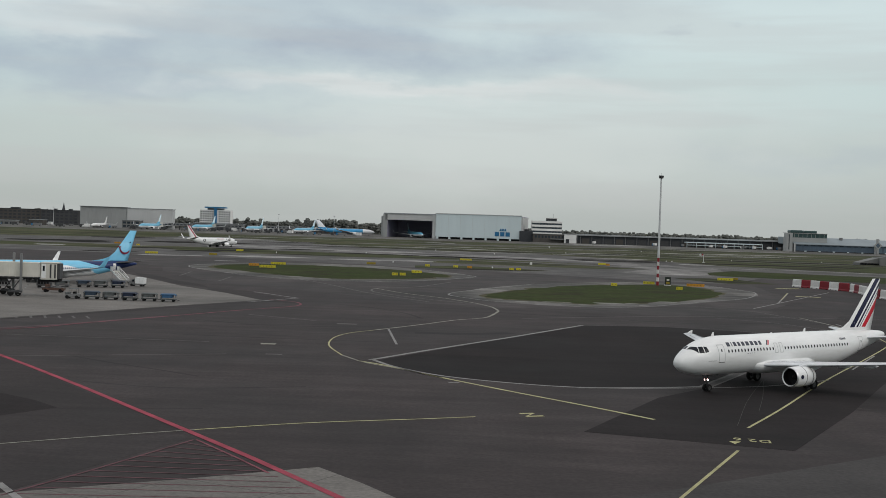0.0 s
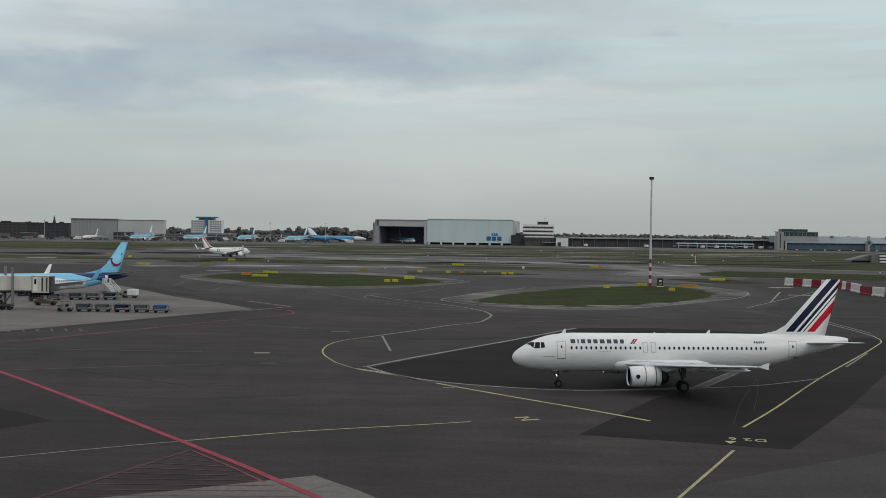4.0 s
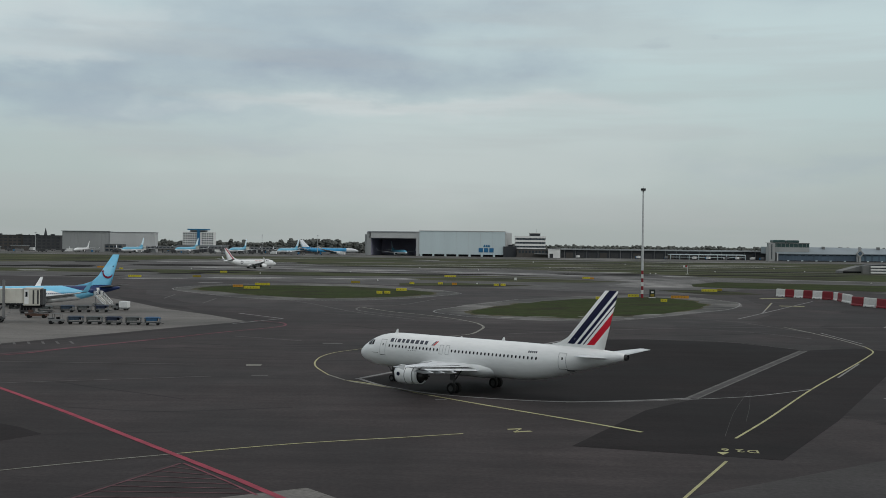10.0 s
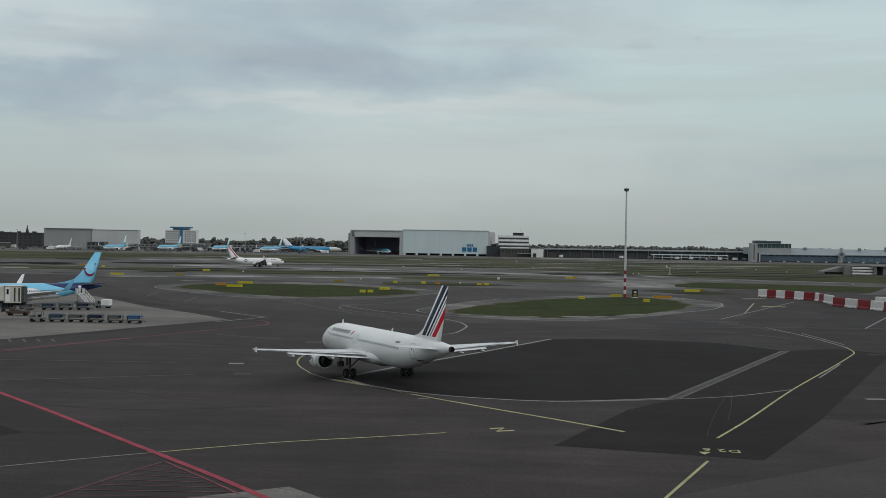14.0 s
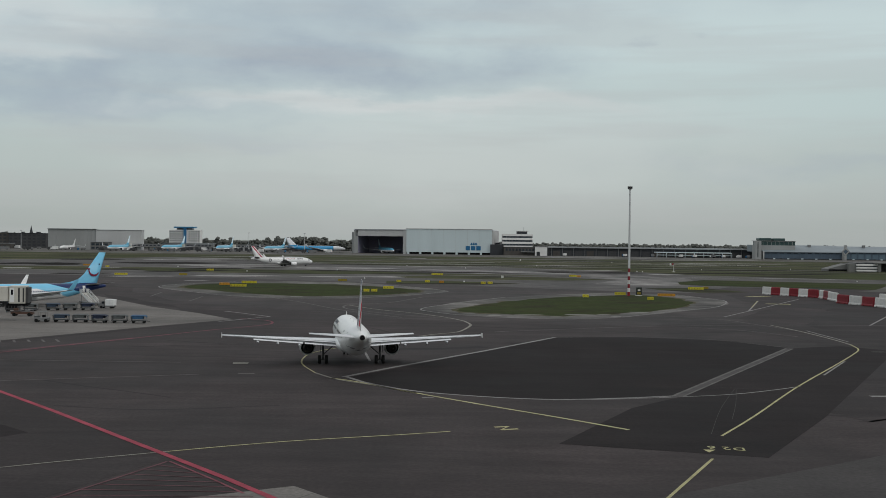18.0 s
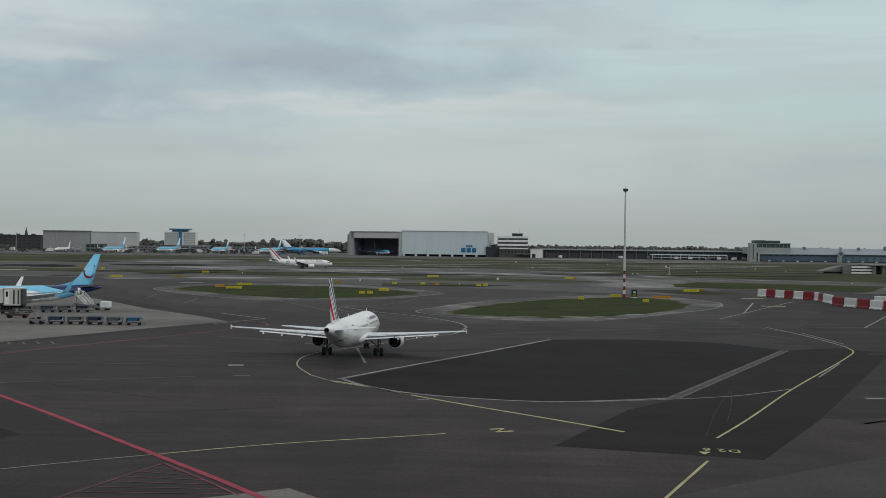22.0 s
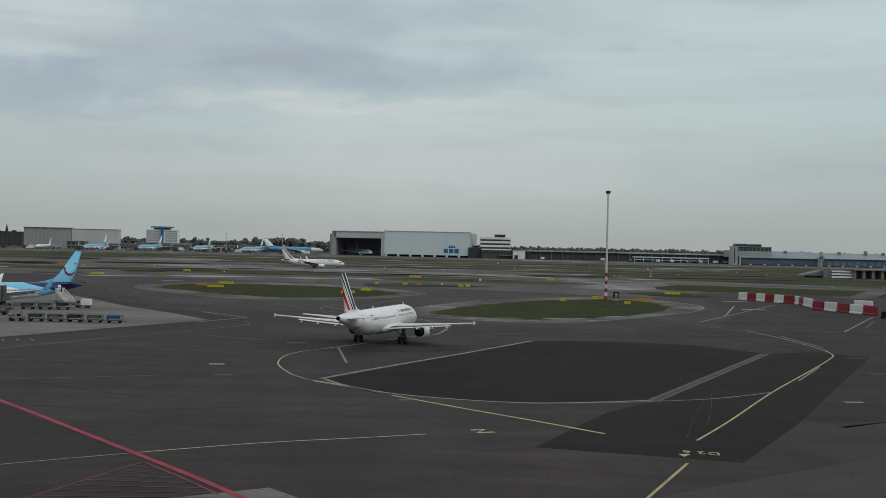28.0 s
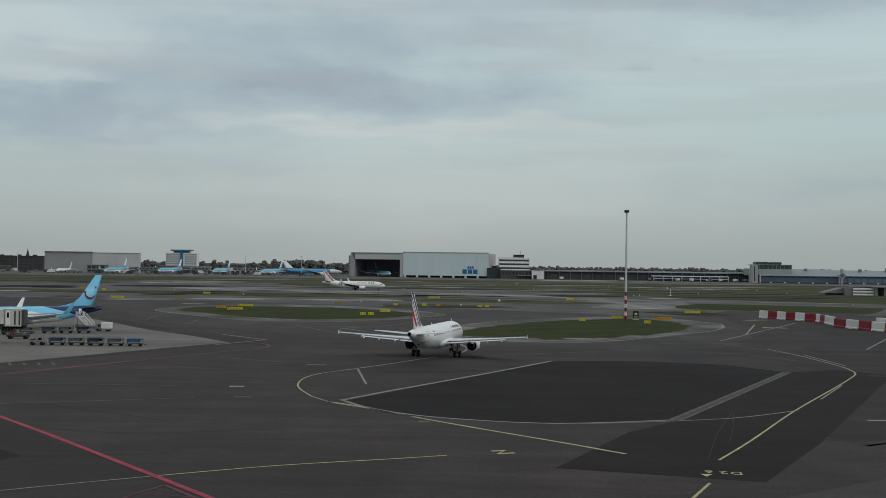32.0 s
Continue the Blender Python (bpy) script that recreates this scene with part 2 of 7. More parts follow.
def grass_material(name, green, straw, bare, patch_scale, stretch):
    """Rough airfield grass: green, straw-coloured and bare brown patches at three scales, with tufts."""
    m = bpy.data.materials.new(name)
    m.use_nodes = True
    nt = m.node_tree
    N, L = nt.nodes.new, nt.links.new
    b = nt.nodes["Principled BSDF"]
    b.inputs["Roughness"].default_value, b.inputs["Specular IOR Level"].default_value = 0.95, 0.05
    coord, mp = N("ShaderNodeTexCoord"), N("ShaderNodeMapping")
    mp.inputs["Scale"].default_value = stretch
    L(coord.outputs["Object"], mp.inputs[0])

    def tone(scale, detail, low, high, shift):
        n, r, off = N("ShaderNodeTexNoise"), N("ShaderNodeMapRange"), N("ShaderNodeVectorMath")
        off.inputs[1].default_value = (shift, shift * 0.7, 0)
        L(mp.outputs[0], off.inputs[0])
        n.inputs["Scale"].default_value, n.inputs["Detail"].default_value, n.inputs["Roughness"].default_value = scale, detail, 0.65
        L(off.outputs[0], n.inputs[0])
        r.inputs[1].default_value, r.inputs[2].default_value = low, high
        L(n.outputs[0], r.inputs[0])
        return r.outputs[0]

    def blend(fac, a, c):
        n = N("ShaderNodeMix")
        n.data_type = "RGBA"
        L(fac, n.inputs[0])
        for v, i in ((a, 6), (c, 7)):
            if isinstance(v, tuple):
                n.inputs[i].default_value = (*v, 1)
            else:
                L(v, n.inputs[i])
        return n.outputs[2]

    col = blend(tone(patch_scale, 6, 0.40, 0.66, 0), green, straw)
    col = blend(tone(patch_scale * 2.3, 6, 0.50, 0.62, 37), col, bare)
    tuft = N("ShaderNodeMapRange")
    tuft.inputs[3].default_value, tuft.inputs[4].default_value = 0.62, 1.38
    L(tone(patch_scale * 14, 4, 0.3, 0.7, 11), tuft.inputs[0])
    tint = N("ShaderNodeVectorMath")
    tint.operation = "SCALE"
    L(col, tint.inputs[0])
    L(tuft.outputs[0], tint.inputs["Scale"])
    L(tint.outputs[0], b.inputs["Base Color"])
    return m


ASPHALT = pavement_material("asphalt", (0.0368, 0.0304, 0.0302), 0.36, 20)
ASPHALT_STAND = pavement_material("stand_side_asphalt", (0.0265, 0.0220, 0.0219), 0.32, 28)
ASPHALT_PALE = pavement_material("paler_asphalt", (0.0450, 0.0392, 0.0385), 0.40, 15)
ASPHALT_MID = pavement_material("brown_grey_asphalt", (0.0332, 0.0277, 0.0276), 0.40, 35)
ASPHALT_EAST = pavement_material("darker_asphalt", (0.0282, 0.0238, 0.0239), 0.38, 50)
TAXIWAY = pavement_material("worn_taxiway_asphalt", (0.0800, 0.0755, 0.0735), 0.42, 0)
PALE_TAXIWAY = pavement_material("pale_taxiway_concrete", (0.215, 0.208, 0.200), 0.55, 0)
WEATHERED_TAXIWAY = pavement_material("weathered_taxiway_concrete", (0.128, 0.123, 0.118), 0.6, 0)
DARK_ASPHALT = pavement_material("fresh_dark_asphalt", (0.0146, 0.0120, 0.0120), 0.34, 65, gloss=0.09)
WORN_DARK_ASPHALT = pavement_material("worn_dark_asphalt", (0.0190, 0.0158, 0.0160), 0.34, 65, gloss=0.09)
DARK_STRIP = pavement_material("dark_sealed_asphalt", (0.0180, 0.0165, 0.0153), 0.3, 0, gloss=0.02)
CONCRETE = pavement_material("apron_concrete", (0.1460, 0.1365, 0.1265), 0.22, 28, slab=7.5)
SHOULDER = pavement_material("pale_shoulder_asphalt", (0.0900, 0.0860, 0.0810), 0.7, 10)
DRY_FRINGE = material("dry_dirt_and_grass_fringe", (0.0760, 0.0704, 0.0440), 0.95, vary=0.6, scale=0.25, fine=1.5, gloss=0.05)
GRASS = grass_material("mown_grass", (0.027, 0.041, 0.0105), (0.041, 0.045, 0.016), (0.026, 0.025, 0.014), 0.05, (0.5, 1.4, 1))
FIELD = grass_material("far_grass", (0.043, 0.052, 0.021), (0.086, 0.083, 0.050), (0.021, 0.020, 0.015), 0.024, (0.28, 1.0, 1))
SERVICE_ROAD = pavement_material("dusty_service_road", (0.078, 0.075, 0.069), 0.45, 0)
PAINT_WHITE = material("worn_white_line_paint", (0.2000, 0.1936, 0.1880), 0.75, vary=0.4, scale=0.6, fine=8, gloss=0.2)
PAINT_YELLOW = material("worn_yellow_line_paint", (0.34, 0.32, 0.170), 0.75, vary=0.35, scale=0.5, fine=8, gloss=0.2)
PAINT_RED_FADED = material("faded_red_line_paint", (0.150, 0.045, 0.058), 0.8, vary=0.6, scale=0.35, fine=4, gloss=0.2)
PAINT_RED_HATCH = material("thin_faded_red_hatch_paint", (0.098, 0.042, 0.050), 0.8, vary=0.5, scale=0.5, fine=4, gloss=0.2)
PAINT_RED_DUST = material("worn_off_red_paint", (0.064, 0.037, 0.041), 0.8, vary=0.6, scale=0.3, fine=3, gloss=0.2)
BROKEN_EDGE = pavement_material("broken_edge_concrete", (0.155, 0.150, 0.140), 0.6, 15)
PAINT_RED = material("worn_red_line_paint", (0.262, 0.036, 0.058), 0.75, vary=0.35, scale=0.5, fine=8, gloss=0.2)
PAINT_GREYED = material("greyed_yellow_line_paint", (0.205, 0.198, 0.168), 0.78, vary=0.4, scale=0.4, fine=6, gloss=0.2)
PAINT_GHOST = material("nearly_worn_off_line_paint", (0.052, 0.047, 0.046), 0.8, vary=0.5, scale=0.4, fine=5, gloss=0.2)
PAINT_FADED = material("faded_line_paint", (0.0992, 0.0936, 0.0888), 0.8, vary=0.4, scale=0.5, fine=6, gloss=0.2)


# ---- building blocks for meshes ----
def part(name, bm, mat, parent=None, label="", smooth=False):
    """One bmesh as one mesh object, under a thing or a part."""
    me = bpy.data.meshes.new(name)
    bmesh.ops.recalc_face_normals(bm, faces=bm.faces)
    bm.to_mesh(me)
    bm.free()
    for m in (mat if isinstance(mat, (list, tuple)) else [mat]):
        me.materials.append(m)
    if smooth:
        for p in me.polygons:
            p.use_smooth = True
    ob = new(name, me)
    if parent is not None:
        ob.parent = parent
    if label:
        ob["label"] = label
    return ob


def thing(name, label, category, group="", m=None, kind=""):
    ob = tagged(new(name), label, category, group, kind)
    ob.empty_display_size = 0.5
    if m is not None:
        ob.matrix_basis = m
    return ob


def box(bm, x0, x1, y0, y1, z0, z1, bevel=0.0, m=None):
    geom = bmesh.ops.create_cube(bm, size=1.0)["verts"]
    for v in geom:
        v.co = Vector((x0 + (v.co.x + 0.5) * (x1 - x0), y0 + (v.co.y + 0.5) * (y1 - y0), z0 + (v.co.z + 0.5) * (z1 - z0)))
    if bevel:
        edges = list({e for v in geom for e in v.link_edges})
        res = bmesh.ops.bevel(bm, geom=edges, offset=bevel, segments=2, affect="EDGES", profile=0.6)
        geom = list({v for f in res["faces"] for v in f.verts} | {v for v in geom if v.is_valid})
    if m is not None:
        bmesh.ops.transform(bm, matrix=m, verts=[v for v in geom if v.is_valid])
    return geom


def boxed(*a, **k):
    bm = bmesh.new()
    box(bm, *a, **k)
    return bm


def tube(bm, p, q, r0, r1=None, seg=12):
    """A closed cylinder or cone from p to q."""
    p, q = Vector(p), Vector(q)
    r1 = r0 if r1 is None else r1
    rot = (q - p).to_track_quat("Z", "Y").to_matrix().to_4x4()
    m = Matrix.Translation((p + q) / 2) @ rot
    bmesh.ops.create_cone(bm, cap_ends=True, segments=seg, radius1=r0, radius2=max(r1, 1e-4), depth=(q - p).length, matrix=m)


def tubed(*a, **k):
    bm = bmesh.new()
    tube(bm, *a, **k)
    return bm


def loft(bm, rings, caps=True):
    """Skin a list of closed rings of equal count."""
    rows = [[bm.verts.new(p) for p in ring] for ring in rings]
    n = len(rows[0])
    for a, c in zip(rows, rows[1:]):
        for i in range(n):
            bm.faces.new((a[i], a[(i + 1) % n], c[(i + 1) % n], c[i]))
    if caps:
        bm.faces.new(rows[0][::-1])
        bm.faces.new(rows[-1])


def lathe(bm, profile, center=(0, 0, 0), seg=24, closed=False):
    """Profile of (along y, radius) turned about the y axis."""
    cx, cy, cz = center
    rings = [[(cx + r * math.cos(2 * math.pi * i / seg), cy + y, cz + r * math.sin(2 * math.pi * i / seg)) for i in range(seg)] for y, r in profile]
    loft(bm, rings, caps=closed)


def smooth_line(points, steps=8):
    """Catmull-Rom through plan points."""
    if len(points) < 3:
        return [Vector((*p, 0)) for p in points]
    pts = [Vector((*p, 0)) for p in points]
    pts = [2 * pts[0] - pts[1]] + pts + [2 * pts[-1] - pts[-2]]
    out = []
    for a, b, c, e in zip(pts, pts[1:], pts[2:], pts[3:]):
        for i in range(steps):
            u = i / steps
            out.append(0.5 * ((2 * b) + (c - a) * u + (2 * a - 5 * b + 4 * c - e) * u * u + (3 * b - a - 3 * c + e) * u ** 3))
    return out + [pts[-2]]


def closed_line(points, steps=6):
    pts = [Vector((*p, 0)) for p in points]
    n, out = len(pts), []
    for k in range(n):
        a, b, c, e = (pts[(k + j) % n] for j in (-1, 0, 1, 2))
        for i in range(steps):
            u = i / steps
            out.append(0.5 * ((2 * b) + (c - a) * u + (2 * a - 5 * b + 4 * c - e) * u * u + (3 * b - a - 3 * c + e) * u ** 3))
    return out


def ribbon(bm, line, width, z, worn=0.0):
    """A flat strip along a line; worn tapers its ends and frays its edges."""
    left, right = [], []
    for i, p in enumerate(line):
        way = (line[min(i + 1, len(line) - 1)] - line[max(i - 1, 0)]).normalized()
        wide = width
        if worn:
            u = i / (len(line) - 1)
            wide *= max(0.02, min(1.0, 5 * u, 5 * (1 - u))) * (1 - worn * 0.5 + worn * noise.noise(p * 0.06))
        side = Vector((-way.y, way.x, 0)) * wide / 2
        left.append(bm.verts.new((p.x + side.x, p.y + side.y, z)))
        right.append(bm.verts.new((p.x - side.x, p.y - side.y, z)))
    for i in range(len(line) - 1):
        bm.faces.new((left[i], right[i], right[i + 1], left[i + 1]))


def marking(name, points, width, mat, label, z=0.03, curved=True):
    bm = bmesh.new()
    ribbon(bm, smooth_line(points) if curved else [Vector((*p, 0)) for p in points], width, z)
    return tagged(part(name, bm, mat), label, "road marking", kind="structure")


def patch(name, points, mat, label, category, z=0.012, curved=False, kind="structure", ragged=0.0, thick=0.0):
    """A sheet of surface with its outline in plan, slightly proud of the ground."""
    line = closed_line(points) if curved else [Vector((*p, 0)) for p in points]
    if ragged:
        for p in line:
            p.x += ragged * noise.noise(p * 0.21)
            p.y += ragged * 1.5 * noise.noise(p * 0.17 + Vector((9, 4, 0)))
    bm = bmesh.new()
    f = bm.faces.new([bm.verts.new((p.x, p.y, z)) for p in line])
    f.normal_update()
    if f.normal.z < 0:
        f.normal_flip()
    ring = list(f.verts)
    low = [bm.verts.new((v.co.x, v.co.y, z - 0.01 - thick)) for v in ring]
    for i in range(len(ring)):
        j = (i + 1) % len(ring)
        bm.faces.new((ring[i], ring[j], low[j], low[i]))
    bmesh.ops.triangulate(bm, faces=[f])
    return tagged(part(name, bm, mat), label, category, kind=kind)


# ---- ground ----
def swollen(points, k):
    cx, cy = sum(p[0] for p in points) / len(points), sum(p[1] for p in points) / len(points)
    return [(cx + (x - cx) * k, cy + (y - cy) * k) for x, y in points]


def make_ground():
    bm = bmesh.new()
    xs = [-3500, -700, -300, -120, -60, 0, 60, 120, 300, 700, 3500]
    ys = [-300, 20, 70, 100, 140, 200, 300, 500, 1000, 1600, 4600]
    grid = [[bm.verts.new((x, y, 0)) for x in xs] for y in ys]
    for r0, r1 in zip(grid, grid[1:]):
        for i in range(len(xs) - 1):
            bm.faces.new((r0[i], r0[i + 1], r1[i + 1], r1[i]))
    tagged(part("ground", bm, ASPHALT), "grey-brown worn airfield asphalt with stains and tyre marks", "ground", kind="structure")

    # surfaces with their own edges
    patch("dark_pad", [(-11, 147), (20, 211), (34, 213.5), (50, 208), (56, 195), (26.2, 133.4), (12, 129), (4.9, 130.6), (-2.6, 134.4), (-7.9, 140.6)], DARK_ASPHALT,
          "fresh dark asphalt pad inside the taxi loop", "asphalt patch", z=0.010)
    patch("dark_stand_strip", [(10, 101), (26, 95.6), (37.5, 118), (72, 192), (66, 200), (57.5, 195.5), (56.2, 194.4), (26.6, 132.8), (19.5, 123)], WORN_DARK_ASPHALT,
          "dark asphalt strip along the stand lead-in line", "asphalt patch", z=0.014)
    patch("dark_patch", [(-70, 128), (-43, 111), (-38.3, 107.3), (-35, 103.6), (-38, 98.5), (-60, 92)], WORN_DARK_ASPHALT,
          "darker repaired asphalt patch beside the red line", "asphalt patch", z=0.010)
    # dark asphalt, its colour lowered further for lens falloff in this corner
    patch("asphalt_section", [(-96, 190), (-53.9, 138.6), (-37.2, 115.8), (-21.6, 94.0), (-28, 70), (-60, 52), (-140, 60)], ASPHALT_STAND,
          "darker stand-side asphalt beside the red line", "asphalt section", z=0.006)
    patch("asphalt_section", [(-24.5, 92.2), (-21.6, 93.2), (-20.9, 91.2), (-28, 70), (-60, 52), (-100, 40), (-60, 65.6), (-31.8, 87.4)], ASPHALT_EAST,
          "dark asphalt between the yellow line and the hatching", "asphalt section", z=0.008)
    patch("concrete_apron", [(-150, 60), (-72.3, 186.6), (-61, 209.5), (-52.6, 227), (-42, 247), (-53, 266), (-68, 287), (-87, 322), (-140, 410), (-330, 330)], CONCRETE,
          "pale concrete apron under the parked airliner", "concrete apron", z=0.016)
    for pts, w in (([(-62, 285), (-50, 268), (-40, 251), (-33, 240)], 9), ([(-95, 344), (-76, 308), (-60, 283)], 6), ([(-76, 176), (-60, 207), (-51, 226), (-38, 247)], 2.4)):
        bm = bmesh.new()
        ribbon(bm, smooth_line(pts), w, 0.009, worn=0.3)
        tagged(part("asphalt_section", bm, ASPHALT_STAND), "dark newer asphalt seam along the concrete apron", "asphalt section", kind="structure")
    patch("concrete_stand", [(-40, 64), (-27.5, 71.6), (-18, 77.2), (-9.8, 82.6), (-6.4, 78), (10, 52), (-20, 40)], CONCRETE,
          "pale concrete stand floor at the terminal", "concrete apron", z=0.016)
    patch("concrete_terrace_stand", [(7, 74), (15.1, 80.6), (23.2, 87.2), (35.8, 97.4), (62, 116), (90, 60), (30, 40)], CONCRETE_GREY,
          "grey concrete stand floor at the terminal", "concrete apron", z=0.016)

    patch("asphalt_section", [(-70, 318), (-34, 282), (-6, 252), (30, 244), (62, 256), (84, 318), (90, 380), (84, 402), (10, 445), (-60, 480), (-140, 508), (-112, 420)], ASPHALT_PALE,
          "paler asphalt between the grass islands", "asphalt section", z=0.004, curved=True, ragged=6.0)
    # grass islands with pale shoulders
    patch("shoulder", [(-4.5, 290), (19, 355), (61, 394), (81, 357), (72, 316), (40, 269), (26, 260), (8, 267)], SHOULDER, "pale worn asphalt shoulder round a grass island", "shoulder", z=0.012, curved=True, ragged=1.5)
    patch("dry_fringe", swollen([(4, 288), (15, 322), (29, 350), (59, 377), (68, 363), (69.5, 335), (60, 309), (42, 282), (27, 271.5), (12, 277)], 1.035), DRY_FRINGE, "dry dirty fringe round a grass island", "grass fringe", z=0.03, curved=True, ragged=3.5, kind="stuff")
    patch("grass_island", [(4, 288), (15, 322), (29, 350), (59, 377), (68, 363), (69.5, 335), (60, 309), (42, 282), (27, 271.5), (12, 277)], GRASS, "short green grass island between taxi lanes", "grass", z=0.05, curved=True, ragged=2.0, kind="stuff")
    patch("shoulder", [(-93, 404), (-76, 452), (-38, 457), (-16, 434), (2, 392), (-13, 352), (-35, 335), (-60, 346)], SHOULDER, "pale worn asphalt shoulder round a grass island", "shoulder", z=0.012, curved=True, ragged=1.5)
    patch("dry_fringe", swollen([(-85, 402), (-73, 435), (-37, 434), (-15, 409), (-6.5, 389), (-14, 367), (-36, 348), (-57, 361)], 1.035), DRY_FRINGE, "dry dirty fringe round a grass island", "grass fringe", z=0.03, curved=True, ragged=3.5, kind="stuff")
    patch("grass_island", [(-85, 402), (-73, 435), (-37, 434), (-15, 409), (-6.5, 389), (-14, 367), (-36, 348), (-57, 361)], GRASS, "short green grass island between taxi lanes", "grass", z=0.05, curved=True, ragged=2.0, kind="stuff")

    # bands of grass and taxiway further out
    patch("taxiway", [(-1200, 470), (-300, 520), (-140, 505), (-60, 476), (10, 440), (60, 405), (84, 400), (106, 450), (150, 462), (700, 380), (1200, 340), (1200, 640), (233, 640), (109, 660), (40, 730), (-49, 750), (-81, 785), (-165, 925), (-215, 950), (-285, 790), (-1200, 770)],
          TAXIWAY, "grey worn taxiway asphalt", "taxiway", z=0.011)
    grass = "rough brownish grass strip between taxiways"
    patch("grass_field", [(-1400, 1130), (-409, 1126), (0, 1140), (180, 1086), (390, 1066), (1400, 1040), (1400, 440), (480, 480), (233, 550), (165, 582), (128, 606), (109, 650), (40, 728), (0, 739), (-49, 747), (-81, 782), (-165, 928), (-213, 952), (-233, 861), (-285, 786), (-700, 770), (-1400, 760)],
          FIELD, "rough brownish grass field before the hangars", "grass", z=0.05, kind="stuff", ragged=3)
    patch("grass_verge", [(-500, 640), (-143, 637), (-117, 624), (-63, 612), (-40, 610), (0, 585), (32, 578), (70, 562), (32, 566), (0, 565), (-37, 561), (-57, 556), (-104, 557), (-129, 574), (-500, 590)], FIELD, grass, "grass", z=0.05, kind="stuff", ragged=2)
    patch("grass_verge", [(-22, 534), (0, 556), (30, 552), (55, 544), (75, 520), (51, 506), (28, 505), (0, 510), (-15, 514)], FIELD, grass, "grass", z=0.05, kind="stuff", ragged=2)
    patch("grass_verge", [(-22, 472), (0, 484), (17, 477), (32, 462), (16, 449), (0, 449), (-20, 450)], FIELD, grass, "grass", z=0.05, kind="stuff", ragged=2)
    patch("grass_verge", [(98, 500), (116, 534), (150, 523), (184, 508), (500, 420), (500, 350), (162, 443), (131, 456), (101, 465), (94, 475)], GRASS, "green grass strip behind the barrier blocks", "grass", z=0.05, kind="stuff", ragged=2)
    patch("grass_verge", [(74, 432), (85, 441), (97, 438), (104, 410), (84, 402), (77, 418)], FIELD, grass, "grass", z=0.05, kind="stuff", ragged=2)
    pale = "pale worn concrete taxiway strip, one a painted wet gleam"
    patch("taxiway", [(-130, 697), (-72, 695), (-45, 680), (0, 638), (34, 630), (61, 609), (100, 585), (88, 520), (59, 586), (32, 586), (0, 602), (-41, 620), (-65, 633), (-125, 660)], WEATHERED_TAXIWAY, pale, "taxiway", z=0.014, curved=True, ragged=4)
    patch("taxiway", [(70, 560), (110, 560), (104, 500), (92, 462), (60, 470), (76, 520)], WEATHERED_TAXIWAY, pale, "taxiway", z=0.013, curved=True, ragged=4)
    # pale colour stands in for the sky's reflection on wet ground here
    patch("wet_gleam_strip", [(-160, 700), (-129, 730), (-100, 712), (-118, 690), (-140, 686)], PALE_TAXIWAY, pale, "taxiway", z=0.016)
    for pts in ([(-300, 1090), (-112, 1075), (51, 922), (145, 866), (700, 800)], [(-60, 790), (44, 792), (127, 750), (200, 742), (600, 700)], [(100, 612), (137, 570), (202, 551), (500, 470)], [(150, 700), (300, 690), (600, 640)], [(120, 1000), (400, 960), (800, 900)]):
        bm = bmesh.new()
        ribbon(bm, smooth_line(pts), 6 if pts[0][0] > 90 else 10, 0.07)
        tagged(part("service_road", bm, SERVICE_ROAD), "narrow pale service road across the grass", "road", kind="structure")
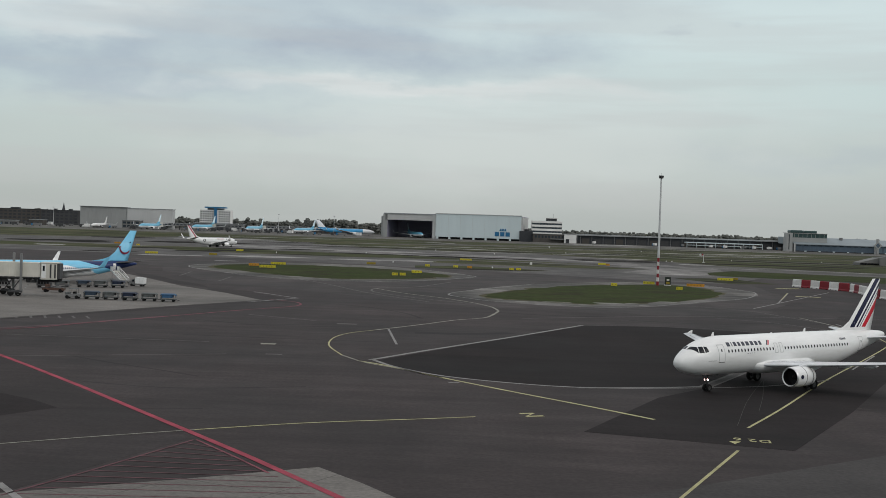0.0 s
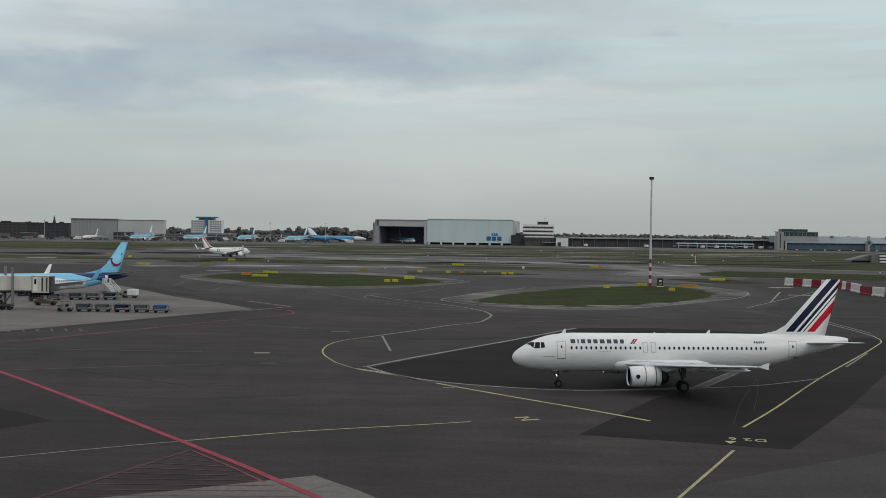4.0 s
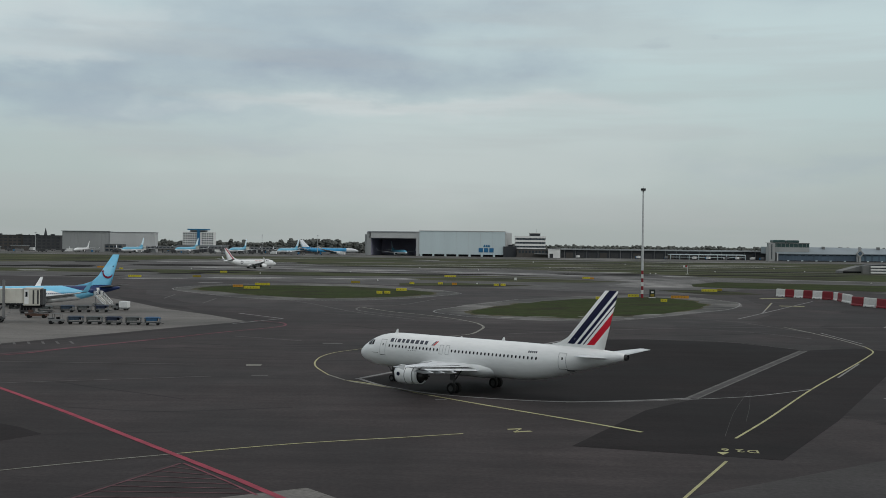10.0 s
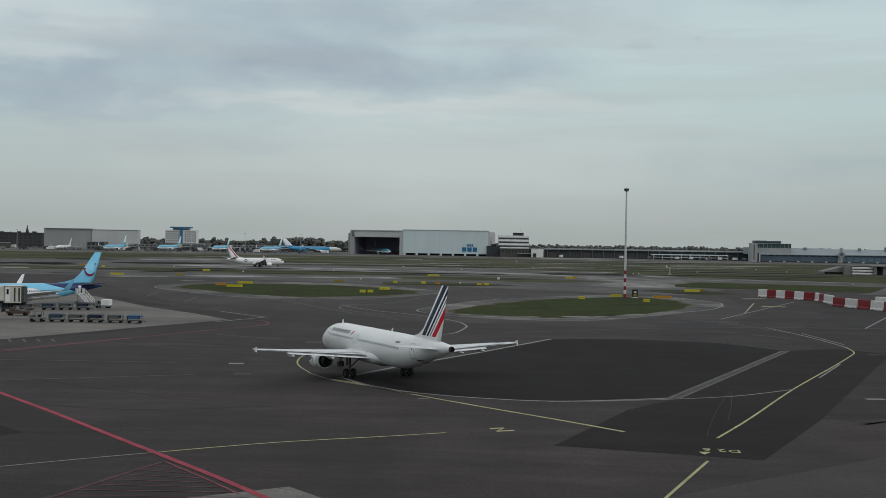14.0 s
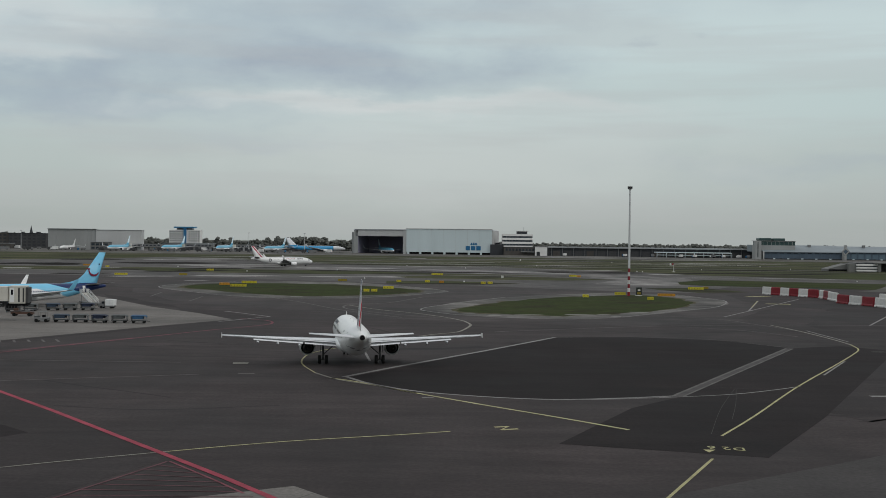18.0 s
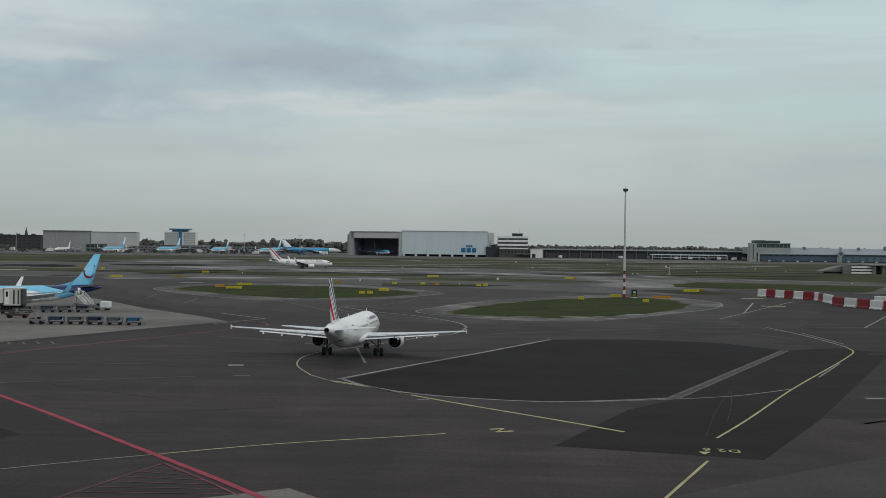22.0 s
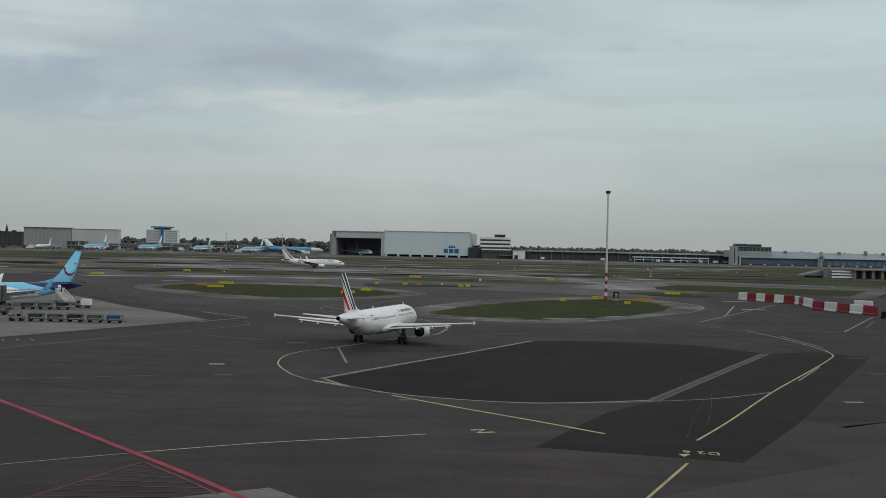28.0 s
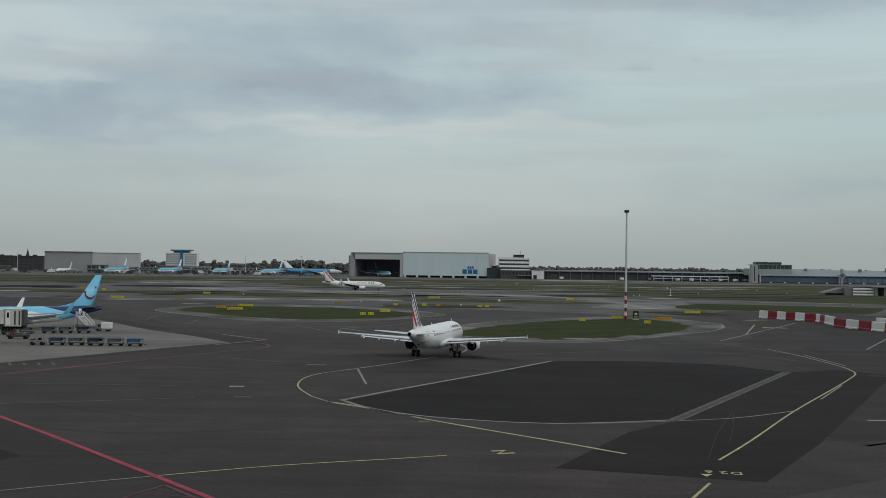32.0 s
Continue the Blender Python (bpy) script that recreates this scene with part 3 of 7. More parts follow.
    # narrow paved and bare strips across the field
    for pts, w, mt in (([(-201, 819), (-174, 870), (-143, 913)], 34, PALE_TAXIWAY), ([(-150, 687), (-130, 696), (-109, 703)], 30, PALE_TAXIWAY),
                       ([(-195, 724), (-165, 741), (-128, 755)], 47, DARK_STRIP), ([(-260, 667), (-232, 692), (-207, 708)], 46, DARK_STRIP),
                       ([(-107, 513), (-87, 519), (-68, 522)], 23, PALE_TAXIWAY), ([(-168, 519), (-156, 524), (-142, 528)], 13, DARK_STRIP),
                       ([(-137, 492), (-123, 497), (-110, 503)], 12, PALE_TAXIWAY), ([(-96, 454), (-86, 456)], 6, PALE_TAXIWAY),
                       ([(-110, 672), (-75, 671), (-43, 670), (-12, 656), (18, 642), (46, 619), (70, 600)], 30, PALE_TAXIWAY),
                       ([(-26, 609), (5, 609), (45, 602)], 16, DARK_STRIP), ([(-60, 515), (-34, 523), (-14, 526)], 19, PALE_TAXIWAY),
                       ([(-38, 1010), (-12, 1019)], 42, PALE_TAXIWAY), ([(63, 906), (147, 992), (250, 1038)], 18, DARK_STRIP),
                       ([(41, 733), (141, 825), (285, 852)], 13, DARK_STRIP), ([(34, 618), (64, 625), (107, 632)], 17, DARK_STRIP),
                       ([(104, 611), (124, 613)], 17, PALE_TAXIWAY), ([(110, 563), (164, 570), (198, 546)], 9, PALE_TAXIWAY),
                       ([(110, 639), (171, 648), (217, 648)], 24, DARK_STRIP), ([(-67, 902), (55, 1005), (164, 1107)], 34, TAXIWAY),
                       ([(161, 913), (273, 948)], 25, PALE_TAXIWAY), ([(132, 714), (245, 733)], 22, DARK_STRIP),
                       ([(-91, 889), (-42, 902)], 27, TAXIWAY), ([(-214, 592), (-200, 599)], 22, PALE_TAXIWAY),
                       ([(-166, 568), (-140, 581)], 21, TAXIWAY), ([(-269, 783), (-205, 830)], 31, TAXIWAY),
                       ([(97, 1166), (186, 1259)], 41, PALE_TAXIWAY),
                       ([(-39.6, 846), (0, 862), (44.5, 878)], 13, PALE_TAXIWAY), ([(-130, 752), (-84, 755), (-38, 762), (10, 758), (55, 745), (100, 720)], 15, DARK_STRIP),
                       ([(-33, 711), (34, 741), (106, 761)], 11, PALE_TAXIWAY), ([(-169, 829), (-140, 846), (-108, 862)], 13, PALE_TAXIWAY),
                       ([(-201, 985), (-150, 1012), (-106, 1035)], 16, PALE_TAXIWAY), ([(145, 1045), (220, 1074), (286, 1099)], 16, PALE_TAXIWAY),
                       ([(124, 892), (180, 890), (231, 885)], 13, PALE_TAXIWAY),
                       ([(-126, 584), (-116, 593), (-105, 603)], 26, DARK_STRIP), ([(-150, 830), (-126, 844), (-102, 858)], 34, DARK_STRIP),
                       ([(-102, 648), (-87, 656), (-71, 664)], 20, DARK_STRIP), ([(-124, 714), (-105, 727), (-85, 740)], 14, PALE_TAXIWAY),
                       ([(-220, 663), (-212, 673), (-204, 683)], 32, DARK_STRIP), ([(-249, 800), (-235, 822), (-220, 844)], 34, DARK_STRIP),
                       ([(-170, 589), (-157, 593), (-144, 597)], 24, DARK_STRIP), ([(-138, 563), (-128, 569), (-117, 575)], 18, DARK_STRIP),
                       ([(-132, 620), (-117, 627), (-102, 635)], 22, DARK_STRIP), ([(-179, 619), (-172, 623), (-164, 628)], 15, PALE_TAXIWAY), ([(108, 778), (150, 768), (197, 756)], 11, DARK_STRIP),
                       ([(-140, 782), (-88, 790), (-40, 807), (10, 803), (59, 790), (91, 802), (130, 806)], 12, PALE_TAXIWAY), ([(67, 904), (106, 940), (146, 961)], 13, PALE_TAXIWAY),
                       ([(51, 680), (77, 683), (104, 685)], 11, PALE_TAXIWAY), ([(130, 812), (171, 833), (227, 875)], 12, PALE_TAXIWAY),
                       ([(-72, 616), (-44, 614), (-21, 609), (0, 606)], 20, DARK_STRIP), ([(48, 640), (78, 646), (108, 644)], 15, DARK_STRIP)):
        bm = bmesh.new()
        ribbon(bm, smooth_line(pts if len(pts) > 2 else [pts[0], ((pts[0][0] + pts[1][0]) / 2, (pts[0][1] + pts[1][1]) / 2), pts[1]], 16), w, 0.064 if mt is PALE_TAXIWAY else 0.060 if mt is DARK_STRIP else 0.056, worn=0.4)
        tagged(part("field_strip", bm, mt), "narrow worn paved strip across the airfield grass", "paved strip", kind="structure")
    # two nested darker patches step the asphalt tone down to the right
    patch("asphalt_section", [(26.5, 133), (56, 194.5), (58, 225), (64, 252), (86, 322), (112, 368), (330, 380), (330, 108), (62, 116), (38, 118.5)], ASPHALT_MID, "brown-grey asphalt section beyond the dark pad", "asphalt section", z=0.005, ragged=8.0, curved=True)
    patch("asphalt_section", [(29, 132.5), (58, 194), (66, 216), (76, 248), (98, 306), (120, 338), (330, 345), (330, 110), (62.5, 116.6), (38.5, 119.5)], ASPHALT_EAST, "darker asphalt section beyond the lead-in line", "asphalt section", z=0.007, ragged=8.0, curved=True)
    # old tyre arcs and sealed joints on the near apron
    rnd = random.Random(3)
    for k in range(4):
        x, y = rnd.uniform(-55, 0), rnd.uniform(95, 235)
        a, turn = rnd.uniform(-0.5, 0.6), rnd.uniform(-0.02, 0.02)
        pts = []
        for i in range(6):
            pts.append((x, y))
            x, y, a = x + 6 * math.cos(a), y + 6 * math.sin(a), a + turn * 6
        bm = bmesh.new()
        ribbon(bm, smooth_line(pts), rnd.uniform(0.25, 0.9), 0.007)
        tagged(part("tyre_mark", bm, TYRE_MARK), "faint dark tyre mark on the asphalt", "tyre mark", kind="structure")
    # broad rubber scuffs where aircraft turn
    for pts, w in (([(-46, 141), (-40, 136), (-33, 131), (-28, 127)], 0.5), ([(-8, 186), (0, 187), (7, 191)], 3.0), ([(12, 197), (20, 203), (29, 208)], 2.4), ([(-38, 120), (-28, 118), (-16, 122)], 0.5),
                   ([(-30, 245), (-20, 238), (-12, 226), (-8, 214)], 0.7), ([(6, 235), (18, 232), (34, 236)], 1.2), ([(30, 226), (44, 224), (60, 232)], 1.5), ([(-44, 196), (-30, 190), (-14, 194)], 0.8)):
        bm = bmesh.new()
        ribbon(bm, smooth_line(pts), w, 0.0075)
        tagged(part("tyre_mark", bm, TYRE_MARK), "broad dark rubber scuff on the asphalt", "tyre mark", kind="structure")
    for pts in ([(34, 140), (28.5, 123), (24, 107)], [(34.2, 140), (31, 127), (28, 116)], [(32.6, 141), (35.5, 140.4)]):
        marking("scratch_line", pts, 0.045, PAINT_GHOST, "thin pale scratch on dark asphalt")
    for k in range(6):
        marking("white_dash", [(-72 + 2.1 * k, 192.5 + k * 0.5), (-70.2 + 2.1 * k, 187.8 + k * 0.6)], 0.4, PAINT_FADED, "short faded white dash beside the apron edge", curved=False)
    patch("far_apron", [(-1400, 1132), (60, 1077), (1400, 1062), (1400, 1500), (-1400, 1600)], SHOULDER, "pale far apron before the hangars", "apron", z=0.011)
    patch("field", [(-3500, 1600), (-1400, 1600), (1400, 1500), (3500, 1500), (3500, 4600), (-3500, 4600)], FIELD, "flat grass land out to the horizon", "ground", z=0.03)


CONCRETE_GREY = pavement_material("grey_concrete", (0.0450, 0.0412, 0.0405), 0.25, 40)
TYRE_MARK = pavement_material("rubber_deposit", (0.0225, 0.0192, 0.0192), 0.45, 20)
make_ground()


def make_markings():
    greyed = "greyed worn guide line on asphalt"
    white, yellow, red = "worn white painted line on asphalt", "worn yellow painted guide line on asphalt", "worn red painted safety line on asphalt"
    marking("white_line", [(-11.6, 147.5), (-6, 159.2), (6.8, 184), (19.9, 210.8)], 0.7, PAINT_WHITE, white, curved=False)
    marking("white_line", [(-11.4, 147.9), (-7.9, 140.8), (-2.5, 134.5), (4.9, 130.5), (12, 128.9), (19, 130.4), (26, 133.1)], 0.55, PAINT_WHITE, white)
    marking("white_line", [(26.2, 133.0), (55.9, 194.2)], 1.2, PAINT_GHOST, "broad worn grey painted band on asphalt", z=0.026, curved=False)
    marking("white_line", [(25.7, 133.3), (55.4, 194.4)], 0.4, PAINT_FADED, white, curved=False)
    marking("white_line", [(26.7, 132.8), (56.3, 193.9)], 0.3, PAINT_FADED, white, curved=False)
    marking("yellow_line", [(-2.5, 133), (-8, 140), (-12.1, 144.8), (-15.5, 151.6)], 0.32, PAINT_GREYED, greyed)
    marking("yellow_line", [(-15.5, 151.6), (-17.9, 160.2), (-18.9, 167), (-18.9, 175), (-17.4, 182), (-14.1, 188.3)], 0.23, PAINT_YELLOW, yellow)
    marking("yellow_line", [(-14.1, 188.3), (-7.6, 201), (-2.1, 212.7), (2.9, 220), (4.6, 227)], 0.52, PAINT_GREYED, greyed)
    marking("yellow_line", [(4.6, 227), (6.0, 239), (5.0, 250)], 0.5, PAINT_GREYED, greyed)
    marking("yellow_line", [(5.0, 250), (1.3, 261), (-5.9, 274.7), (-14.8, 287), (-23.4, 305)], 0.5, PAINT_GREYED, greyed)
    marking("yellow_line", [(-13, 146.2), (-9.3, 142.2), (-2.5, 132.9), (4.6, 124), (11.8, 115.4), (17, 108.8)], 0.44, PAINT_YELLOW, yellow)
    marking("yellow_line", [(24.7, 106), (30.8, 118.5), (41.9, 142.4), (54.5, 167.8), (62.8, 184.8), (66.8, 194), (68.6, 203)], 0.25, PAINT_YELLOW, yellow)
    marking("yellow_line", [(68.6, 203), (69, 214), (68.8, 232), (67.5, 249)], 0.42, PAINT_GREYED, greyed)
    marking("white_line", [(42.5, 143.2), (38.1, 139.2), (32.7, 135.1), (25.8, 132.1), (19.3, 129.9), (12, 128.4)], 0.3, PAINT_WHITE, white)
    marking("white_line", [(49.2, 155.6), (58.0, 174.1)], 0.28, PAINT_WHITE, white, curved=False)
    marking("white_line", [(70.2, 209), (70.3, 222), (70.5, 234)], 0.35, PAINT_WHITE, white)
    marking("yellow_line", [(21.4, 94.8), (9.0, 65.5)], 0.25, PAINT_YELLOW, yellow, curved=False)
    marking("yellow_line", [(-60, 66), (-45, 77.6), (-31.8, 87.8), (-26.7, 91.5), (-21.2, 95.2)], 0.24, PAINT_GREYED, greyed)
    marking("yellow_line", [(-21.2, 95.2), (-17.2, 97.8), (-13, 100.3), (-8.5, 102.4), (-3.8, 104.4), (1.0, 106.7)], 0.26, PAINT_YELLOW, yellow)
    marking("red_line", [(-88, 186), (-53.6, 139), (-47.3, 130.6), (-36.8, 116.2), (-27.8, 103.4), (-21.4, 94.3), (-15.1, 85.3), (-11.2, 79.4), (-3, 67)], 0.58, PAINT_RED, red, curved=False, z=0.036)
    marking("red_line", [(-20.1, 91), (-15.6, 84.4), (-12.8, 80.0)], 0.2, PAINT_RED_FADED, red, curved=False, z=0.033)
    marking("red_line", [(-20.3, 90.9), (-24.3, 78.8), (-27.2, 71)], 0.22, PAINT_RED_HATCH, red, curved=False)
    # red hatching between the two red borders
    for k in range(11):
        u = (k + 0.7) / 11
        a = Vector((-20.3, 90.9)).lerp(Vector((-27.2, 71)), u)
        c = Vector((-20.0, 91)).lerp(Vector((-8.0, 73)), u * 0.93 + 0.10)
        marking("red_hatch_line", [tuple(a), tuple(c)], 0.17, PAINT_RED_HATCH, "thin red hatching line on asphalt", curved=False, z=0.026)
    marking("white_line", [(-28.6, 74.2), (-24.6, 68.5)], 0.5, PAINT_WHITE, white, curved=False)
    marking("red_line", [(-95, 140), (-65.5, 169), (-57.9, 183.2), (-49.3, 200.8), (-41.3, 217.8), (-34.2, 231), (-32.8, 238), (-35, 245), (-41, 250)], 0.5, PAINT_RED_FADED, red)
    marking("red_line", [(-95, 143), (-66, 171.5), (-57, 186), (-50, 200)], 1.6, PAINT_RED_DUST, "broad worn-off red painted band on asphalt", z=0.024)
    marking("white_line", [(-48.2, 273.5), (-36, 256.8), (-43.6, 240)], 0.6, PAINT_WHITE, white, curved=False)
    marking("white_line", [(-64, 162.6), (-34.5, 162.2)], 0.3, PAINT_FADED, "faded white painted line on asphalt", curved=False)
    marking("white_line", [(-53, 138.4), (-29.4, 148.4)], 0.3, PAINT_FADED, "faded white painted line on asphalt", curved=False)
    marking("white_line", [(-12.3, 190.6), (-9.6, 167.2)], 0.35, PAINT_WHITE, white, curved=False)
    marking("white_line", [(-5, 350), (-13.5, 317), (-22, 307), (-23.6, 296.5), (-20.7, 285.5), (-10.2, 270), (3, 256)], 0.5, PAINT_FADED, white)
    marking("white_line", [(10, 222), (40, 240), (69, 249), (100, 252)], 0.4, PAINT_FADED, white)
    marking("white_line", [(68.4, 235), (64.7, 251.2), (61.4, 263.7), (54.8, 271.5), (44, 279)], 0.35, PAINT_FADED, "faded white painted line on asphalt")
    marking("white_line", [(48.5, 239.7), (57.8, 232.6), (64.5, 218.7)], 0.3, PAINT_FADED, "faded white painted line on asphalt")
    marking("white_line", [(20, 211), (34, 213.8), (46, 210.8), (55.4, 197)], 0.22, PAINT_FADED, "faded white painted line on asphalt")
    marking("white_line", [(-76.4, 420), (-54.5, 355), (-36.9, 317), (-22.8, 283), (-8.2, 259)], 0.45, PAINT_FADED, "faded white painted line on asphalt")
    for pts in ([(-64.7, 313), (-66, 338)], [(-79.9, 335), (-82.4, 360)], [(-37.8, 209.6), (-25.1, 201.6)]):
        marking("white_line", pts, 0.4, PAINT_FADED, "short faded white painted line on asphalt", curved=False)
    # broken pale edge concrete along the near rims of the grass islands
    for x, y, long, deep in ((12.0, 269.8, 3.3, 4.6), (25.6, 266.5, 2.7, 3.8), (31.8, 275.0, 7.0, 4.2), (39.1, 270.6, 2.2, 3.0), (37.2, 276.4, 3.2, 2.6), (20.0, 273.4, 6.5, 1.6), (6.5, 276.5, 3.0, 3.0), (47.0, 287.5, 4.5, 3.0),
                             (-40.5, 342.0, 3.6, 5.0), (-31.0, 344.5, 5.0, 4.0), (-22.0, 351.0, 3.4, 4.0), (-50.0, 350.5, 4.0, 3.0)):
        patch("edge_concrete", [(x - long / 2, y - deep * 0.1), (x - long * 0.2, y - deep / 2), (x + long * 0.35, y - deep * 0.35), (x + long / 2, y + deep * 0.2), (x + long * 0.1, y + deep / 2), (x - long * 0.4, y + deep * 0.3)],
              BROKEN_EDGE, "broken pale edge concrete beside a grass island", "edge concrete", z=0.055, curved=True, ragged=0.25)
    marking("red_line", [(110.5, 292.1), (97.7, 263.5)], 0.45, PAINT_RED_FADED, "faded red painted line beside the barrier blocks", curved=False)
    marking("yellow_line", [(91.4, 350.5), (80.5, 314.5)], 0.26, PAINT_YELLOW, yellow, curved=False, z=0.038)
    bm = bmesh.new()
    ribbon(bm, smooth_line([(150, 425), (163.6, 443.6), (190, 500), (222, 565)]), 9, 0.07)
    tagged(part("service_road", bm, SERVICE_ROAD), "narrow pale service road across the grass", "road", kind="structure")
    # border lines of the island shoulders
    for pts in ([(19, 355), (3, 316), (-4.6, 291), (0, 277), (8, 267), (26, 260), (40, 269), (58, 296), (72, 316), (81, 345), (80, 360), (74, 385)],
                [(-76, 452), (-93, 404), (-72, 361), (-52, 338), (-34, 335), (-13, 353), (0, 383), (1, 396), (-16, 434)]):
        marking("white_line", pts, 0.45, PAINT_WHITE, "worn white edge line round a grass island", z=0.036)
    for pts in ([(91.4, 350), (75.5, 297.8), (64, 274)], [(75.5, 297.8), (107, 363.4)], [(88.5, 250.5), (117, 310.2)]):
        marking("white_line", pts, 0.45, PAINT_WHITE, white, curved=False)
    for pts in ([(95.4, 378.4), (103.5, 382)], [(89.5, 334.5), (96, 333.5)], [(5.0, 109.4), (6.3, 109.9)], [(5.5, 107.9), (7.1, 108.6)]):
        marking("yellow_mark", pts, 0.5 if pts[0][1] < 200 else 2.6, PAINT_YELLOW, "short worn yellow paint mark on asphalt", curved=False)
    marking("yellow_mark", [(6.2, 109.7), (5.6, 108.1)], 0.16, PAINT_YELLOW, "short worn yellow paint mark on asphalt", curved=False, z=0.034)
    for (x, y), w, l, mt in (((-26.5, 162), 1.7, 2.0, PAINT_GREYED), ((-23.8, 149.9), 0.8, 2.0, PAINT_FADED), ((-19.5, 197.2), 1.6, 3.2, PAINT_FADED), ((48.9, 134.8), 1.0, 2.2, PAINT_WHITE),
                             ((63.4, 166.2), 1.0, 2.0, PAINT_FADED), ((-1.2, 129.2), 0.6, 1.2, PAINT_WHITE), ((69.0, 190), 0.7, 3.0, PAINT_FADED)):
        bm = bmesh.new()
        ribbon(bm, smooth_line([(x - l / 2, y - 0.1), (x, y + 0.05), (x + l / 2, y + 0.1)]), w, 0.03)
        tagged(part("paint_mark", bm, mt), "small worn pale paint mark on asphalt", "road marking", kind="structure")
    # stand code, painted to be read by arriving pilots
    for k, ch in enumerate("D26"):
        cu = bpy.data.curves.new("letter", "FONT")
        cu.body, cu.size, cu.extrude, cu.offset = ch, 2.35, 0.002, 0.03
        tmp = bpy.data.objects.new("tmp", cu)
        me = bpy.data.meshes.new_from_object(tmp)
        bpy.data.objects.remove(tmp)
        me.materials.append(PAINT_YELLOW)
        ob = tagged(new("stand_code", me), "yellow painted stand code character on dark asphalt", "road marking", kind="structure")
        ob.matrix_basis = pose(25.2 - k * 1.15, 99.9 + k * 0.35, 0.03, 0, 0, 172) @ Matrix.Diagonal((0.6, 0.8, 1, 1))
    bm = bmesh.new()
    bm.faces.new([bm.verts.new(p) for p in ((21.75, 97.6, 0.03), (22.55, 98.9, 0.03), (21.55, 98.9, 0.03))])
    tagged(part("pointer_mark", bm, PAINT_YELLOW), "yellow painted pointer beside the stand code", "road marking", kind="structure")


make_markings()


# ---- airliners ----
WHITE_PAINT = material("white_aircraft_paint", (0.76, 0.76, 0.75), 0.34, vary=0.11, scale=0.6, fine=4, coat=0.3, stretch=(1, 0.25, 1))
GREY_PAINT = material("light_grey_wing_paint", (0.64, 0.655, 0.67), 0.4, vary=0.14, scale=0.9, fine=6)
BARE_METAL = material("polished_bare_metal", (0.62, 0.62, 0.63), 0.28, metal=0.9, vary=0.08)
DARK_METAL = material("heat_stained_metal", (0.05, 0.047, 0.045), 0.5, metal=0.5, vary=0.3)
BLACK = material("matt_black", (0.008, 0.008, 0.009), 0.8, vary=0.2, gloss=0.12)
RUBBER = material("tyre_rubber", (0.014, 0.014, 0.014), 0.9, vary=0.25, fine=40, gloss=0.12)
STRUT = material("grey_gear_steel", (0.06, 0.06, 0.06), 0.45, metal=0.4, vary=0.15)
GLASS_DARK = material("dark_cabin_glass", (0.012, 0.014, 0.018), 0.2, vary=0.1, gloss=0.16)
FAINT_SEAM = material("grey_panel_seam", (0.42, 0.42, 0.42), 0.6, vary=0.1)
# wing grey darkened to carry the shade of the wing's underside
WING_SHADED = material("wing_grey_toned_as_shaded", (0.17, 0.175, 0.18), 0.5, vary=0.15)
LETTER_NAVY = material("faded_navy_lettering", (0.05, 0.054, 0.072), 0.45, vary=0.08)
SEAM = material("dark_seam", (0.11, 0.11, 0.115), 0.6, vary=0.1)
SOOT = material("sooty_metal", (0.035, 0.033, 0.032), 0.7, vary=0.3)
GAP_DARK = material("shaded_flap_gap", (0.045, 0.045, 0.047), 0.8, vary=0.2)
NAVY = material("navy_blue_paint", (0.006, 0.009, 0.030), 0.35, vary=0.06)
RED_PAINT = material("bright_red_paint", (0.55, 0.018, 0.03), 0.35, vary=0.06)
LAMP_WARM = material("lit_landing_lamp", (1.0, 0.72, 0.66), 0.3, glow=2.6)

NEAR_TWINJET = dict(length=37.57, mid=17.71, wide=1.975, tall=2.07, axis=3.80, nose_z=3.21, tail_z=5.10, nose_gear=5.07, track=3.80, wheel=0.585, nose_wheel=0.39,
            root=(1.7, 11.7, 19.2), kink=(6.4, 14.3, 19.4), tip=(16.95, 20.55, 22.05), wing_z=2.66, rise=0.076,
            fin=((29.2, 34.8, 5.6), (34.85, 36.45, 11.90)), stab=((32.1, 35.7, 1.0), (35.2, 36.7, 6.22)), stab_z=4.95, stab_rise=0.10,
            engine=(5.78, 11.35, 1.86, 1.07, 4.0), tips="fence")
WINGLET_TWINJET = dict(length=39.5, mid=19.6, wide=1.88, tall=1.95, axis=3.05, nose_z=2.5, tail_z=4.3, nose_gear=4.0, track=2.86, wheel=0.56, nose_wheel=0.34,
            root=(1.6, 14.0, 21.6), kink=(5.9, 17.2, 21.7), tip=(17.2, 23.9, 25.3), wing_z=2.1, rise=0.105,
            fillet=4.4, fin=((32.2, 37.2, 4.7), (37.7, 39.35, 12.5)), stab=((34.0, 37.6, 1.0), (37.5, 39.2, 7.1)), stab_z=4.6, stab_rise=0.12,
            engine=(4.83, 13.0, 1.45, 1.05, 4.2), tips="winglet")


